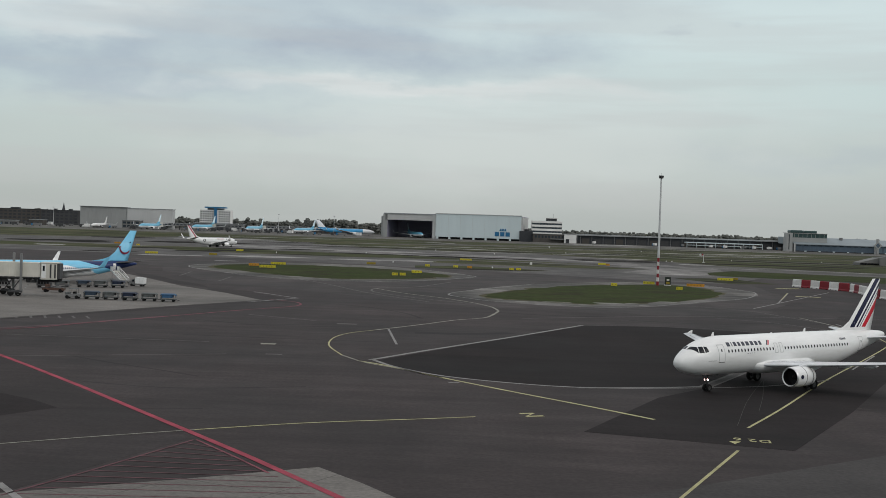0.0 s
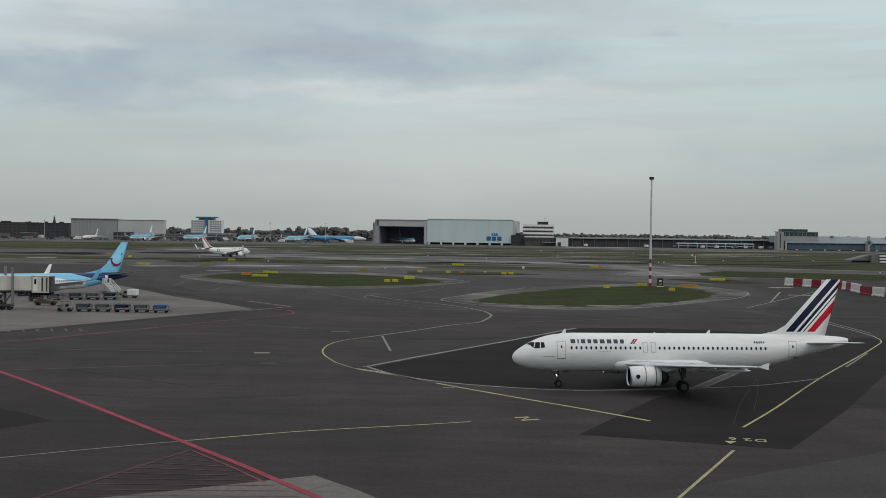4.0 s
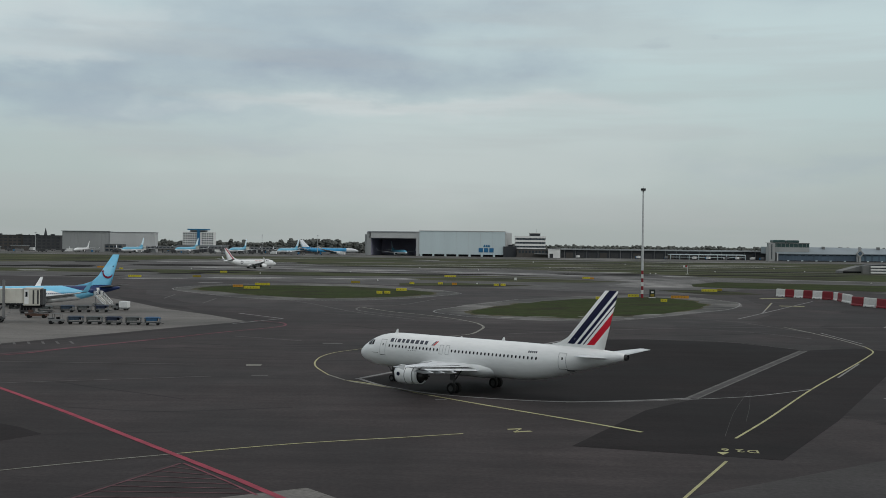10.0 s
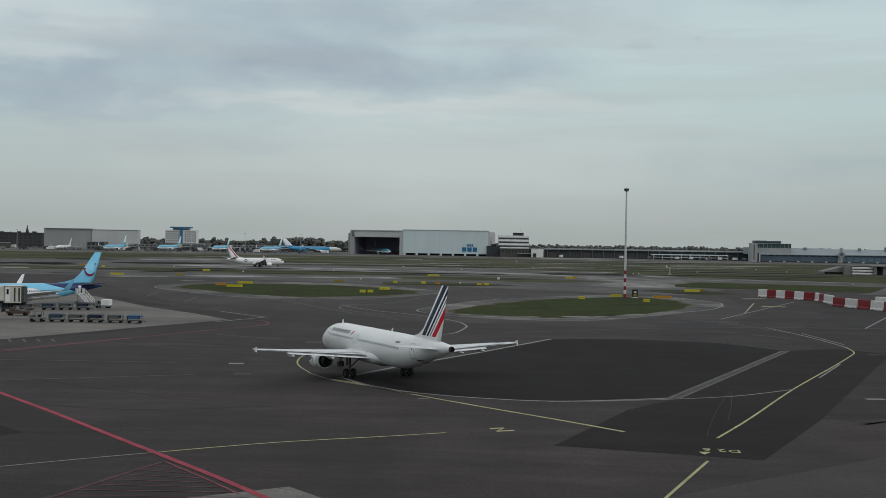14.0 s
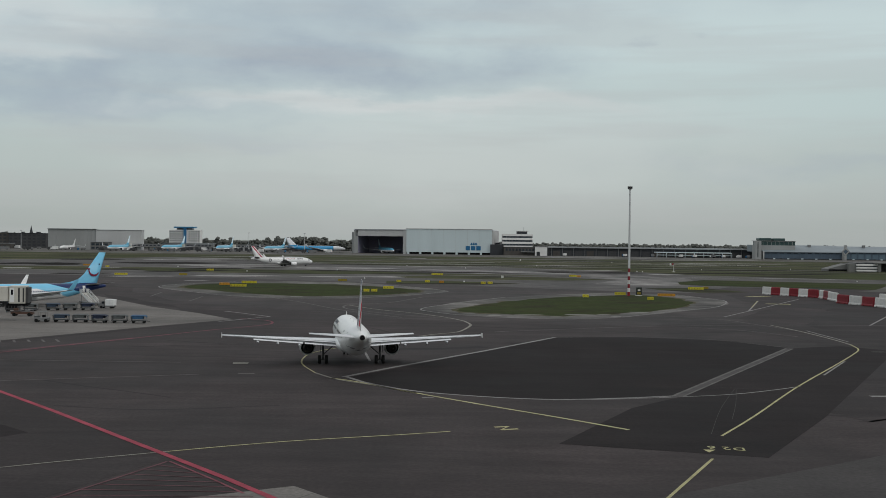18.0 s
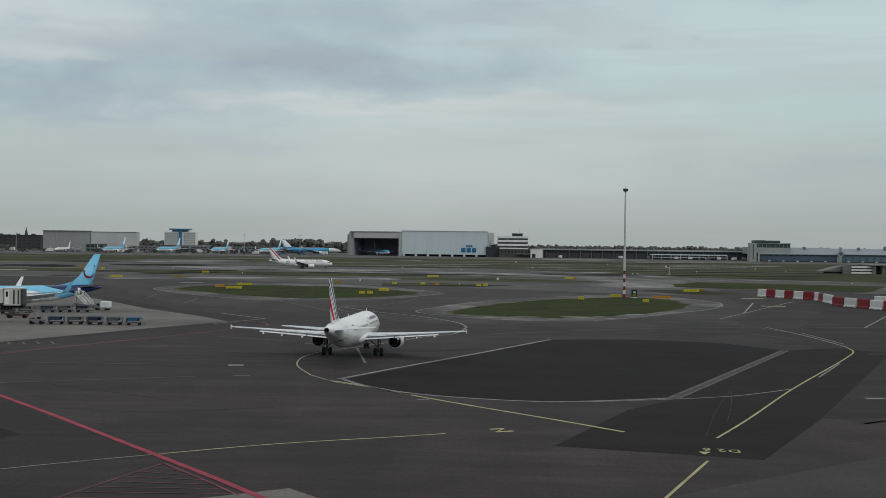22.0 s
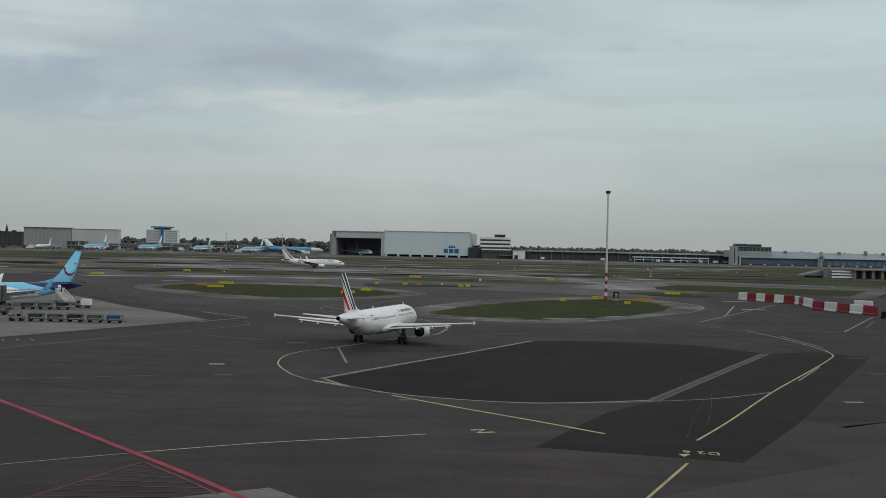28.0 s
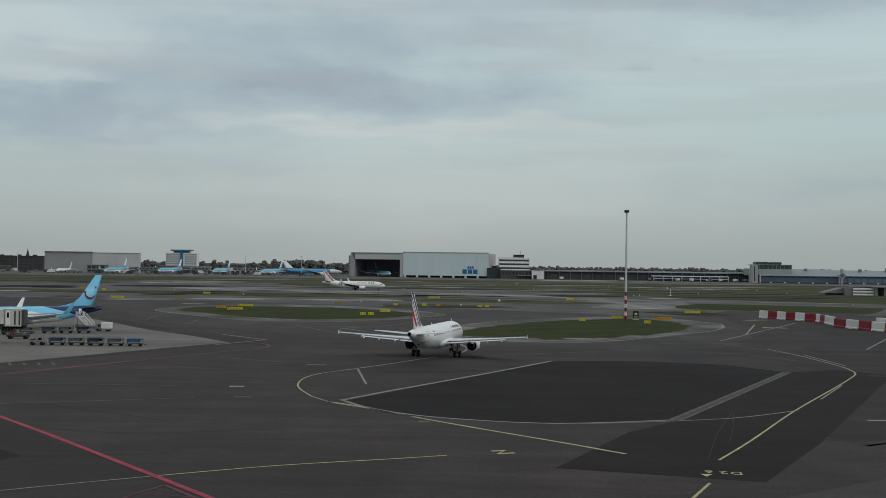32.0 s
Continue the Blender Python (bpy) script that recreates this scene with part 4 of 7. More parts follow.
def body_shape(p):
    """Centre height, half width and half height along the body, nose at 0."""
    k = p["length"] / 37.57
    s = np.array([0, 0.12, 0.4, 1.0, 2.0, 3.0, 4.5, 6.5, 10, 24, 27, 30, 33, 35.5, 37.2, 37.57]) * k
    up = p["tail_z"] - p["axis"]
    down = p["axis"] - p["nose_z"]
    z = p["axis"] + np.array([-down, -down, -down * .98, -down * .88, -down * .62, -down * .36, -down * .12, 0, 0, 0, up * .1, up * .37, up * .68, up * .88, up, up])
    w = p["wide"] * np.array([0.02, 0.20, 0.35, 0.54, 0.73, 0.855, 0.955, 1, 1, 1, .975, .83, .60, .385, .185, .13])
    h = p["tall"] * np.array([0.02, 0.18, 0.32, 0.50, 0.70, 0.84, 0.95, 1, 1, 1, .925, .75, .53, .345, .175, .12])
    return s, z, w, h


def curve_at(s, xs, ys):
    """Smooth monotone-ish interpolation along stations."""
    i = int(np.clip(np.searchsorted(xs, s) - 1, 0, len(xs) - 2))
    d = np.gradient(ys, xs)
    hgt = xs[i + 1] - xs[i]
    u = (s - xs[i]) / hgt
    lim = 3 * abs(ys[i + 1] - ys[i]) / hgt
    a, c = np.clip(d[i], -lim, lim), np.clip(d[i + 1], -lim, lim)
    return ((1 + 2 * u) * (1 - u) ** 2 * ys[i] + u * (1 - u) ** 2 * hgt * a + u * u * (3 - 2 * u) * ys[i + 1] + u * u * (u - 1) * hgt * c)


def airliner(name, p, label, liveries, m, detail=2, group="", gear=True):
    """A twin-jet with its parts. Own space: y ahead, z up, origin on the ground between the main wheels.
    detail: 2 near, 1 middle, 0 far."""
    craft = thing(name, label, "airliner", group, m)
    S, Z, Wd, Ht = body_shape(p)
    mid = p["mid"]
    body_m, fin_m, wing_m, engine_m = liveries["body"], liveries["fin"], liveries["wing"], liveries["engine"]
    seg = (40, 24, 14)[2 - detail]
    stations = sorted(set([0, .05, .12, .25, .4, .7, 1, 1.5, 2, 2.5, 3, 3.7, 4.5, 5.5, 6.5, 8, 12, 16, 20, 24, 25, 26, 27, 28, 29, 30, 31, 32, 33, 34, 35, 36, 36.6, 37.2, 37.57]))
    if detail == 0:
        stations = stations[::2] + [37.57]
    scale = p["length"] / 37.57

    def skin(s, ang, proud=0.0):
        """A point on the body's skin; ang from the top, positive to starboard."""
        zc, w, h = curve_at(s, S, Z), curve_at(s, S, Wd), curve_at(s, S, Ht)
        return Vector(((w + proud) * math.sin(ang), mid - s, zc + (h + proud) * math.cos(ang)))

    def angle_for(s, z):
        zc, h = curve_at(s, S, Z), curve_at(s, S, Ht)
        return math.acos(max(-1, min(1, (z - zc) / h)))

    bm = bmesh.new()
    loft(bm, [[skin(s * scale, 2 * math.pi * i / seg) for i in range(seg)] for s in stations])
    body = part("fuselage", bm, body_m, craft, liveries.get("body_label", ""), smooth=True)

    def decal(nm, s0, s1, z0, z1, mat, side, proud=0.012, lean=0.0, parent=body, steps=3, lb=""):
        """A thin panel lying on the skin between two stations and two heights."""
        bm2 = bmesh.new()
        rows = []
        for i in range(steps + 1):
            z = z0 + (z1 - z0) * i / steps
            row = []
            for j in range(steps + 1):
                s = s0 + (s1 - s0) * j / steps - lean * (z - z0)
                a = side * angle_for(s, z)
                row.append(bm2.verts.new(skin(s, a, proud)))
            rows.append(row)
        for r0, r1 in zip(rows, rows[1:]):
            for j in range(steps):
                bm2.faces.new((r0[j], r0[j + 1], r1[j + 1], r1[j]))
        return part(nm, bm2, mat, parent, lb, smooth=True)

    # wing-to-body fairing
    r0, r1 = p["root"], p["tip"]
    bm = bmesh.new()
    prof = [(r0[1] - 1.6, 0.15), (r0[1] - 0.6, 0.75), (r0[1] + 1, 1.0), (r0[2] + 0.5, 1.0), (r0[2] + 2.0, 0.7), (r0[2] + 3.2, 0.12)]
    loft(bm, [[(p["wide"] * 1.09 * math.sqrt(q) * math.cos(2 * math.pi * i / 20), mid - s, p["axis"] - 1.15 + 1.12 * q * math.sin(2 * math.pi * i / 20)) for i in range(20)] for s, q in prof])
    part("belly_fairing", bm, liveries.get("belly", body_m), craft, smooth=True)

    def foil(chord_pts, thick, nm, mat, mirror, upright=False, lb=""):
        """A tapering blade through sections (span, lead, trail, height); thickness is a share of the chord."""
        bm2 = bmesh.new()
        prof2 = [(0, 0.0), (0.02, 0.3), (0.1, 0.75), (0.35, 1.0), (0.7, 0.55), (1.0, 0.03), (0.7, -0.35), (0.35, -0.75), (0.1, -0.6), (0.02, -0.28)]
        rings = []
        for span, lead, trail, hgt in chord_pts:
            c = trail - lead
            ring = []
            for u, v in prof2:
                off = v * c * thick / 2
                ring.append((off, mid - lead - u * c, hgt) if upright else (mirror * span, mid - lead - u * c, hgt + off))
            rings.append(ring)
        loft(bm2, rings)
        return part(nm, bm2, mat, craft, lb, smooth=True)

    k = p["kink"]
    wz = lambda x: p["wing_z"] + (x - r0[0]) * p["rise"] + 0.001 * x * x
    for side in (-1, 1):
        secs = [(r0[0] - 0.9, r0[1] - 0.55, r0[2], wz(r0[0] - 0.9)), (r0[0], *r0[1:], wz(r0[0])), (k[0], *k[1:], wz(k[0])),
                ((k[0] + r1[0]) / 2, (k[1] + r1[1]) / 2, (k[2] + r1[2]) / 2, wz((k[0] + r1[0]) / 2)), (*r1, wz(r1[0]))]
        wing = foil(secs, 0.115, "wing", wing_m, side)
        tipx, tz = side * r1[0], wz(r1[0])
        bm = bmesh.new()
        if p["tips"] == "fence":
            ring = [(r1[1] + 0.6, 0), (r1[2] - 0.12, 0.34), (r1[2] + 0.16, 0.37), (r1[2] + 0.1, 0), (r1[2] + 0.14, -0.24), (r1[2] - 0.1, -0.22)]
            loft(bm, [[(tipx + o * side, mid - s, tz + z) for s, z in ring] for o in (-0.02, 0.07)])
        else:
            rows = [(0, r1[1], r1[2], 0), (0.25, r1[1] + .12, r1[2] + .06, .12), (0.5, r1[1] + .5, r1[2] + .35, .7), (0.95, r1[1] + 1.75, r1[2] + 1.0, 2.5)]
            loft(bm, [[(tipx + side * (o + dx), mid - s, tz + z) for s, dx in ((le, 0), ((le + te) / 2, .06), (te, 0), ((le + te) / 2, -.06))] for o, le, te, z in rows])
        part("wing_fence" if p["tips"] == "fence" else "winglet", bm, liveries.get("tip_port" if side < 0 else "tip", liveries.get("tip", wing_m)), wing)
        if detail:
            # slat line and flap with its track fairings
            bm = bmesh.new()
            for (xa, la), (xb, lb2) in zip(((r0[0] + .3, r0[1] + .25), (k[0], k[1])), ((k[0], k[1]), (r1[0] - .4, r1[1] - .15))):
                vs = [bm.verts.new((side * x, mid - s, wz(x) + dz)) for x, s, dz in ((xa, la + 0.08, 0.05), (xb, lb2 + 0.06, 0.04), (xb, lb2 + 0.30, 0.13), (xa, la + 0.55, 0.30))]
                bm.faces.new(vs)
            part("slat", bm, BARE_METAL, wing)
            for xa, xb in ((r0[0] + 0.4, k[0] - 0.1), (k[0] + 0.1, k[0] + (r1[0] - k[0]) * 0.62)):
                bm = bmesh.new()
                te = lambda x: np.interp(x, (r0[0], k[0], r1[0]), (r0[2], k[2], r1[2]))
                loft(bm, [[(side * x, mid - te(x) + a, wz(x) + z) for a, z in ((0.45, -0.09), (0.2, -0.03), (-0.20, -0.07), (-0.55, -0.15), (-0.57, -0.18), (-0.15, -0.17), (0.3, -0.16))] for x in (xa, xb)])
                part("flap", bm, wing_m, wing)
            # dark strips paint in the shaded gaps ahead of the flaps, spoilers and ailerons
            for u0, u1, va in ((0.135, 0.16, 0.86), (0.70, 0.735, 0.565), (0.85, 0.985, 0.26)):
                bm = bmesh.new()
                rows = []
                for x in (r0[0] + 0.5, (r0[0] + k[0]) / 2, k[0], (k[0] + r1[0]) / 2, r1[0] - 1.4):
                    ld, tr = (np.interp(x, (r0[0], k[0], r1[0]), (r0[q], k[q], r1[q])) for q in (1, 2))
                    c = tr - ld
                    rows.append([bm.verts.new((side * x, mid - ld - u * c, wz(x) + va * c * 0.0575 + 0.03)) for u in (u0, u1)])
                for qa, qb in zip(rows, rows[1:]):
                    bm.faces.new((qa[0], qa[1], qb[1], qb[0]))
                part("flap_gap_shade", bm, GAP_DARK, wing)
            for x in (k[0] + 0.6, k[0] + 3.4, k[0] + 6.0):
                bm = bmesh.new()
                te = np.interp(x, (k[0], r1[0]), (k[2], r1[2]))
                lathe(bm, [(1.5, 0.02), (1.0, 0.15), (0.1, 0.22), (-0.6, 0.15), (-1.15, 0.03)], (side * x, mid - te, wz(x) - 0.38), 8, True)
                part("flap_track_fairing", bm, wing_m, wing, smooth=True)
        st = p["stab"]
        sz = lambda x: p["stab_z"] + (x - st[0][2]) * p["stab_rise"]
        foil([(st[0][2] - 0.7, st[0][0] - 0.4, st[0][1], sz(st[0][2] - .7)), (st[0][2], *st[0][:2], sz(st[0][2])), (st[1][2], *st[1][:2], sz(st[1][2]))], 0.10, "tailplane", liveries.get("stab", wing_m), side)
        # engine
        ex, es, ez, er, el = p["engine"]
        c = (side * ex, mid - es, ez)
        bm = bmesh.new()
        eseg = (28, 20, 12)[2 - detail]
        lathe(bm, [(-0.12, er * .83), (-0.05, er * .86), (0.0, er * .90), (-0.05, er * .945), (-0.5, er), (-1.4, er * 1.02), (-el * .58, er * .98), (-el * .82, er * .90), (-el * .82, er * .80), (-el * .6, er * .78)], c, eseg)
        eng = part("engine", bm, engine_m, craft, liveries.get("engine_label", ""), smooth=True)
        if detail:
            bm = bmesh.new()
            lathe(bm, [(-0.12, er * .835), (-0.05, er * .868), (0.012, er * .90), (-0.04, er * .945), (-0.14, er * .97)], c, eseg)
            part("inlet_lip", bm, BARE_METAL, eng, "bare metal inlet lip", smooth=True)
        # inlet wall, fan and spinner coloured dark for the shade inside
        bm = bmesh.new()
        lathe(bm, [(-0.12, er * .83), (-0.3, er * .80), (-0.8, er * .8), (-0.85, 0.05)], c, eseg)
        fan = part("fan", bm, BLACK, eng)
        bm = bmesh.new()
        lathe(bm, [(-0.5, 0.02), (-0.62, 0.12), (-0.84, 0.24)], c, 14, True)
        part("spinner", bm, DARK_METAL, eng, smooth=True)
        bm = bmesh.new()
        lathe(bm, [(-el * .56, er * .70), (-el * .84, er * .58), (-el * .98, er * .44), (-el * .98, er * .36), (-el * .85, er * .36), (-el * .85, 0.25), (-el * 1.12, 0.03)], c, eseg)
        # black ring paints the shade in the open bypass duct
        duct = bmesh.new()
        lathe(duct, [(-el * .81, er * .805), (-el * .79, er * .80), (-el * .79, er * .50)], c, eseg)
        part("bypass_duct", duct, BLACK, eng, "black ring for the shade inside the bypass duct")
        part("exhaust_nozzle", bm, DARK_METAL, eng, "dark heat-stained exhaust nozzle", smooth=True)
        bm = bmesh.new()
        le = np.interp(ex, (r0[0], k[0]), (r0[1], k[1]))
        loft(bm, [[(side * ex + o, mid - s, z) for s, z in ((es + 0.9, ez + er * .95), (le + 0.2, wz(ex) + 0.12), (le + 3.0, wz(ex) - 0.2), (es + el, ez + er * .45), (es + el * .8, ez + er * .7))] for o in (-0.17, 0.17)])
        part("pylon", bm, wing_m, eng)
    # fin, with a fillet at its foot
    f0, f1 = p["fin"]
    foil([(0, f0[0] - 0.2, f0[1], f0[2] - 0.7), (0, f0[0], f0[1], f0[2]), (0, f0[0] + (f1[0] - f0[0]) * .08, f0[1] + (f1[1] - f0[1]) * .08, f0[2] + (f1[2] - f0[2]) * .08), (0, *f1)], 0.095, "fin", fin_m, 1, upright=True, lb=liveries.get("fin_label", ""))
    bm = bmesh.new()
    reach = p.get("fillet", 1.9)
    top = lambda q: curve_at(q, S, Z) + curve_at(q, S, Ht)
    edge = lambda z: f0[0] + (f1[0] - f0[0]) * (z - f0[2]) / (f1[2] - f0[2])
    base, z1 = top(f0[0]), top(f0[0]) + 0.55 * reach
    curve = [(f0[0] - reach, top(f0[0] - reach) - 0.06), (f0[0] - reach * 0.45, base + 0.06 * reach), (f0[0] + reach * 0.05, base + 0.2 * reach), (edge(z1) + 0.12, z1), (edge(z1) + 0.9, z1 - 0.2), (f0[0] + 1.6, base - 0.5), (f0[0] - reach * 0.4, top(f0[0] - reach * 0.4) - 0.3)]
    loft(bm, [[(o * (0.02 if i == 0 else 0.07 if i < 4 else 0.16), mid - q, z) for i, (q, z) in enumerate(curve)] for o in (-1, 1)])
    part("dorsal_fillet", bm, liveries.get("fillet", fin_m), craft)
    # undercarriage
    wheels = []
    if gear:
        def wheel_pair(x, y, r, gap, wide, nm, top):
            leg = part(nm, tubed((x, y, r * 0.9), (x, y + 0.05, top), 0.14 if r > 0.5 else 0.11, seg=10), STRUT, craft)
            part("drag_brace", tubed((x, y + 0.05, top * 0.5), (x, y + (1.1 if r < .5 else -0.1), top), 0.06, seg=8), STRUT, leg)
            if r > 0.5:
                part("side_stay", tubed((x, y + 0.05, top * 0.45), (x * 0.56, y + 0.1, top * 0.98), 0.075, seg=8), STRUT, leg)
                part("torque_link", tubed((x, y - 0.3, r * 1.5), (x, y, r * 2.0), 0.05, seg=6), STRUT, leg)
                part("torque_link", tubed((x, y - 0.3, r * 1.5), (x, y, r * 1.0), 0.05, seg=6), STRUT, leg)
            part("axle", tubed((x - gap, y, r), (x + gap, y, r), 0.08, seg=8), STRUT, leg)
            for o in (-gap, gap):
                wheel = part("tyre", bmesh.new(), RUBBER, leg)
                bm2 = bmesh.new()
                lathe(bm2, [(-wide * .35, r * .55), (-wide * .5, r * .7), (-wide * .48, r * .9), (-wide * .25, r), (wide * .25, r), (wide * .48, r * .9), (wide * .5, r * .7), (wide * .35, r * .55)], (0, 0, 0), 22)
                bm2.transform(Matrix.Rotation(radians(90), 4, "Z"))
                bm2.to_mesh(wheel.data)
                bm2.free()
                for q in wheel.data.polygons:
                    q.use_smooth = True
                wheel.location = (x + o, y, r)
                bm2 = bmesh.new()
                lathe(bm2, [(-wide * .33, 0.03), (-wide * .3, r * .2), (-wide * .36, r * .57), (wide * .36, r * .57), (wide * .3, r * .2), (wide * .33, 0.03)], (0, 0, 0), 16, True)
                for a in range(5):
                    u = 2 * math.pi * a / 5
                    tube(bm2, (r * .36 * math.cos(u), -wide * .37, r * .36 * math.sin(u)), (r * .36 * math.cos(u), wide * .37, r * .36 * math.sin(u)), r * .08, seg=6)
                bm2.transform(Matrix.Rotation(radians(90), 4, "Z"))
                part("rim", bm2, STRUT, wheel)
                wheels.append((wheel, r))
            return leg
        ny = mid - p["nose_gear"]
        for side in (-1, 1):
            leg = wheel_pair(side * p["track"], 0, p["wheel"], 0.46, 0.40, "main_gear_leg", wz(p["track"]) - 0.1)
            if detail > 1:
                part("gear_door", boxed(side * (p["track"] + 0.34) - 0.02, side * (p["track"] + 0.34) + 0.02, -0.25, 0.30, 1.5, 2.5), STRUT, leg)
        leg = wheel_pair(0, ny, p["nose_wheel"], 0.25, 0.24, "nose_gear_leg", curve_at(p["nose_gear"], S, Z) - 1.7)
        if detail > 1:
            for side in (-1, 1):
                part("gear_door", boxed(side * 0.55 - 0.015, side * 0.55 + 0.015, ny - 1.0, ny - 0.5, 1.62, 1.85), STRUT, leg)
            for side, z in ((-0.2, 1.25), (0.2, 1.25)):
                house = bmesh.new()
                lathe(house, [(0.0, 0.135), (-0.02, 0.145), (-0.12, 0.12), (-0.2, 0.04)], (side, ny + 0.18, z), 14, True)
                lamp = part("landing_lamp", house, DARK_METAL, leg)
                bm = bmesh.new()
                lathe(bm, [(0.07, 0.01), (0.055, 0.07), (0.004, 0.125)], (side, ny + 0.18, z), 12)
                part("lens", bm, LAMP_WARM, lamp, "lit warm-white lens")
    return craft, body, decal, skin, angle_for, wheels, foil


def rounded_pane(skin, angle_for, body, s, z, size, side):
    """An oval cabin window in a faint frame."""
    frame_ring, pane = bmesh.new(), bmesh.new()
    for bm, grow, proud in ((frame_ring, 1.28, 0.008), (pane, 1.0, 0.013)):
        ring = []
        for i in range(10):
            a = 2 * math.pi * i / 10
            c, d = math.cos(a), math.sin(a)
            st = s + size[0] / 2 * grow * math.copysign(abs(c) ** 0.7, c)
            zz = z + size[1] / 2 * grow * math.copysign(abs(d) ** 0.7, d)
            ring.append(bm.verts.new(skin(st, side * angle_for(st, zz), proud)))
        bm.faces.new(ring)
    window = part("cabin_window", frame_ring, FAINT_SEAM, body)
    part("pane", pane, GLASS_DARK, window)


def cabin(p, decal, first, last, pitch, z, skips, size, mat=None, skin=None, angle_for=None, body=None):
    for side in (-1, 1):
        s = first
        while s < last:
            if not any(a < s < c for a, c in skips):
                if skin:
                    rounded_pane(skin, angle_for, body, s, z, size, side)
                else:
                    decal("cabin_window", s - size[0] / 2, s + size[0] / 2, z - size[1] / 2, z + size[1] / 2, mat or GLASS_DARK, side, steps=1)
            s += pitch


def cockpit_panes(skin, angle_for, body, side):
    """Flight deck glass: one windscreen pane and two side panes."""
    deg = lambda s, z: math.degrees(angle_for(s, z))
    for lo, ro, rt, lt in (((1.42, 4), (2.10, deg(2.10, 4.28)), (2.30, deg(2.30, 4.84)), (1.95, 6)),
                           ((2.17, deg(2.17, 4.28)), (2.75, deg(2.75, 4.30)), (2.82, deg(2.82, 4.92)), (2.39, deg(2.39, 4.87))),
                           ((2.84, deg(2.84, 4.31)), (3.30, deg(3.30, 4.42)), (3.24, deg(3.24, 4.90)), (2.91, deg(2.91, 4.93)))):
        bm = bmesh.new()
        n, rows = 5, []
        for i in range(n + 1):
            v = i / n
            row = []
            for j in range(n + 1):
                u = j / n
                st = (lo[0] * (1 - u) + ro[0] * u) * (1 - v) + (lt[0] * (1 - u) + rt[0] * u) * v
                an = (lo[1] * (1 - u) + ro[1] * u) * (1 - v) + (lt[1] * (1 - u) + rt[1] * u) * v
                row.append(bm.verts.new(skin(st, side * radians(an), 0.012)))
            rows.append(row)
        for r0, r1 in zip(rows, rows[1:]):
            for j in range(n):
                bm.faces.new((r0[j], r0[j + 1], r1[j + 1], r1[j]))
        part("cockpit_window", bm, GLASS_DARK, body, smooth=True)


def door(decal, s, w, z0, z1, side, nm="door", trim=None):
    """A door leaf with its dark outline and small window."""
    leaf = decal(nm, s, s + w, z0, z1, WHITE_PAINT, side, 0.010, steps=9)
    t = 0.065
    for a, c, e, g in ((s, s + t, z0, z1), (s + w - t, s + w, z0, z1), (s, s + w, z1 - t, z1), (s, s + w, z0, z0 + t)):
        decal("door_seam", a, c, e, g, SEAM if e == z0 and g < z1 and w > 0.8 else trim or FAINT_SEAM, side, 0.017, parent=leaf, steps=9)
    if z1 - z0 > 1.5:
        decal("door_pane", s + w * 0.42, s + w * 0.60, z1 - 0.72, z1 - 0.46, GLASS_DARK, side, 0.018, parent=leaf, steps=2)
    return leaf


FIN_STRIPES = banded("white_fin_with_blue_and_red_stripes", (0, -1, -0.88), [(-60, (0.73, 0.73, 0.72)), (7.17, (0.004, 0.006, 0.034)), (8.09, (0.73, 0.73, 0.72)), (8.42, (0.004, 0.006, 0.034)), (8.82, (0.73, 0.73, 0.72)), (9.12, (0.004, 0.006, 0.034)), (9.26, (0.73, 0.73, 0.72)), (9.62, (0.50, 0.010, 0.026)), (10.5, (0.73, 0.73, 0.72))], rough=0.45, coat=0.0, foot=6.12)


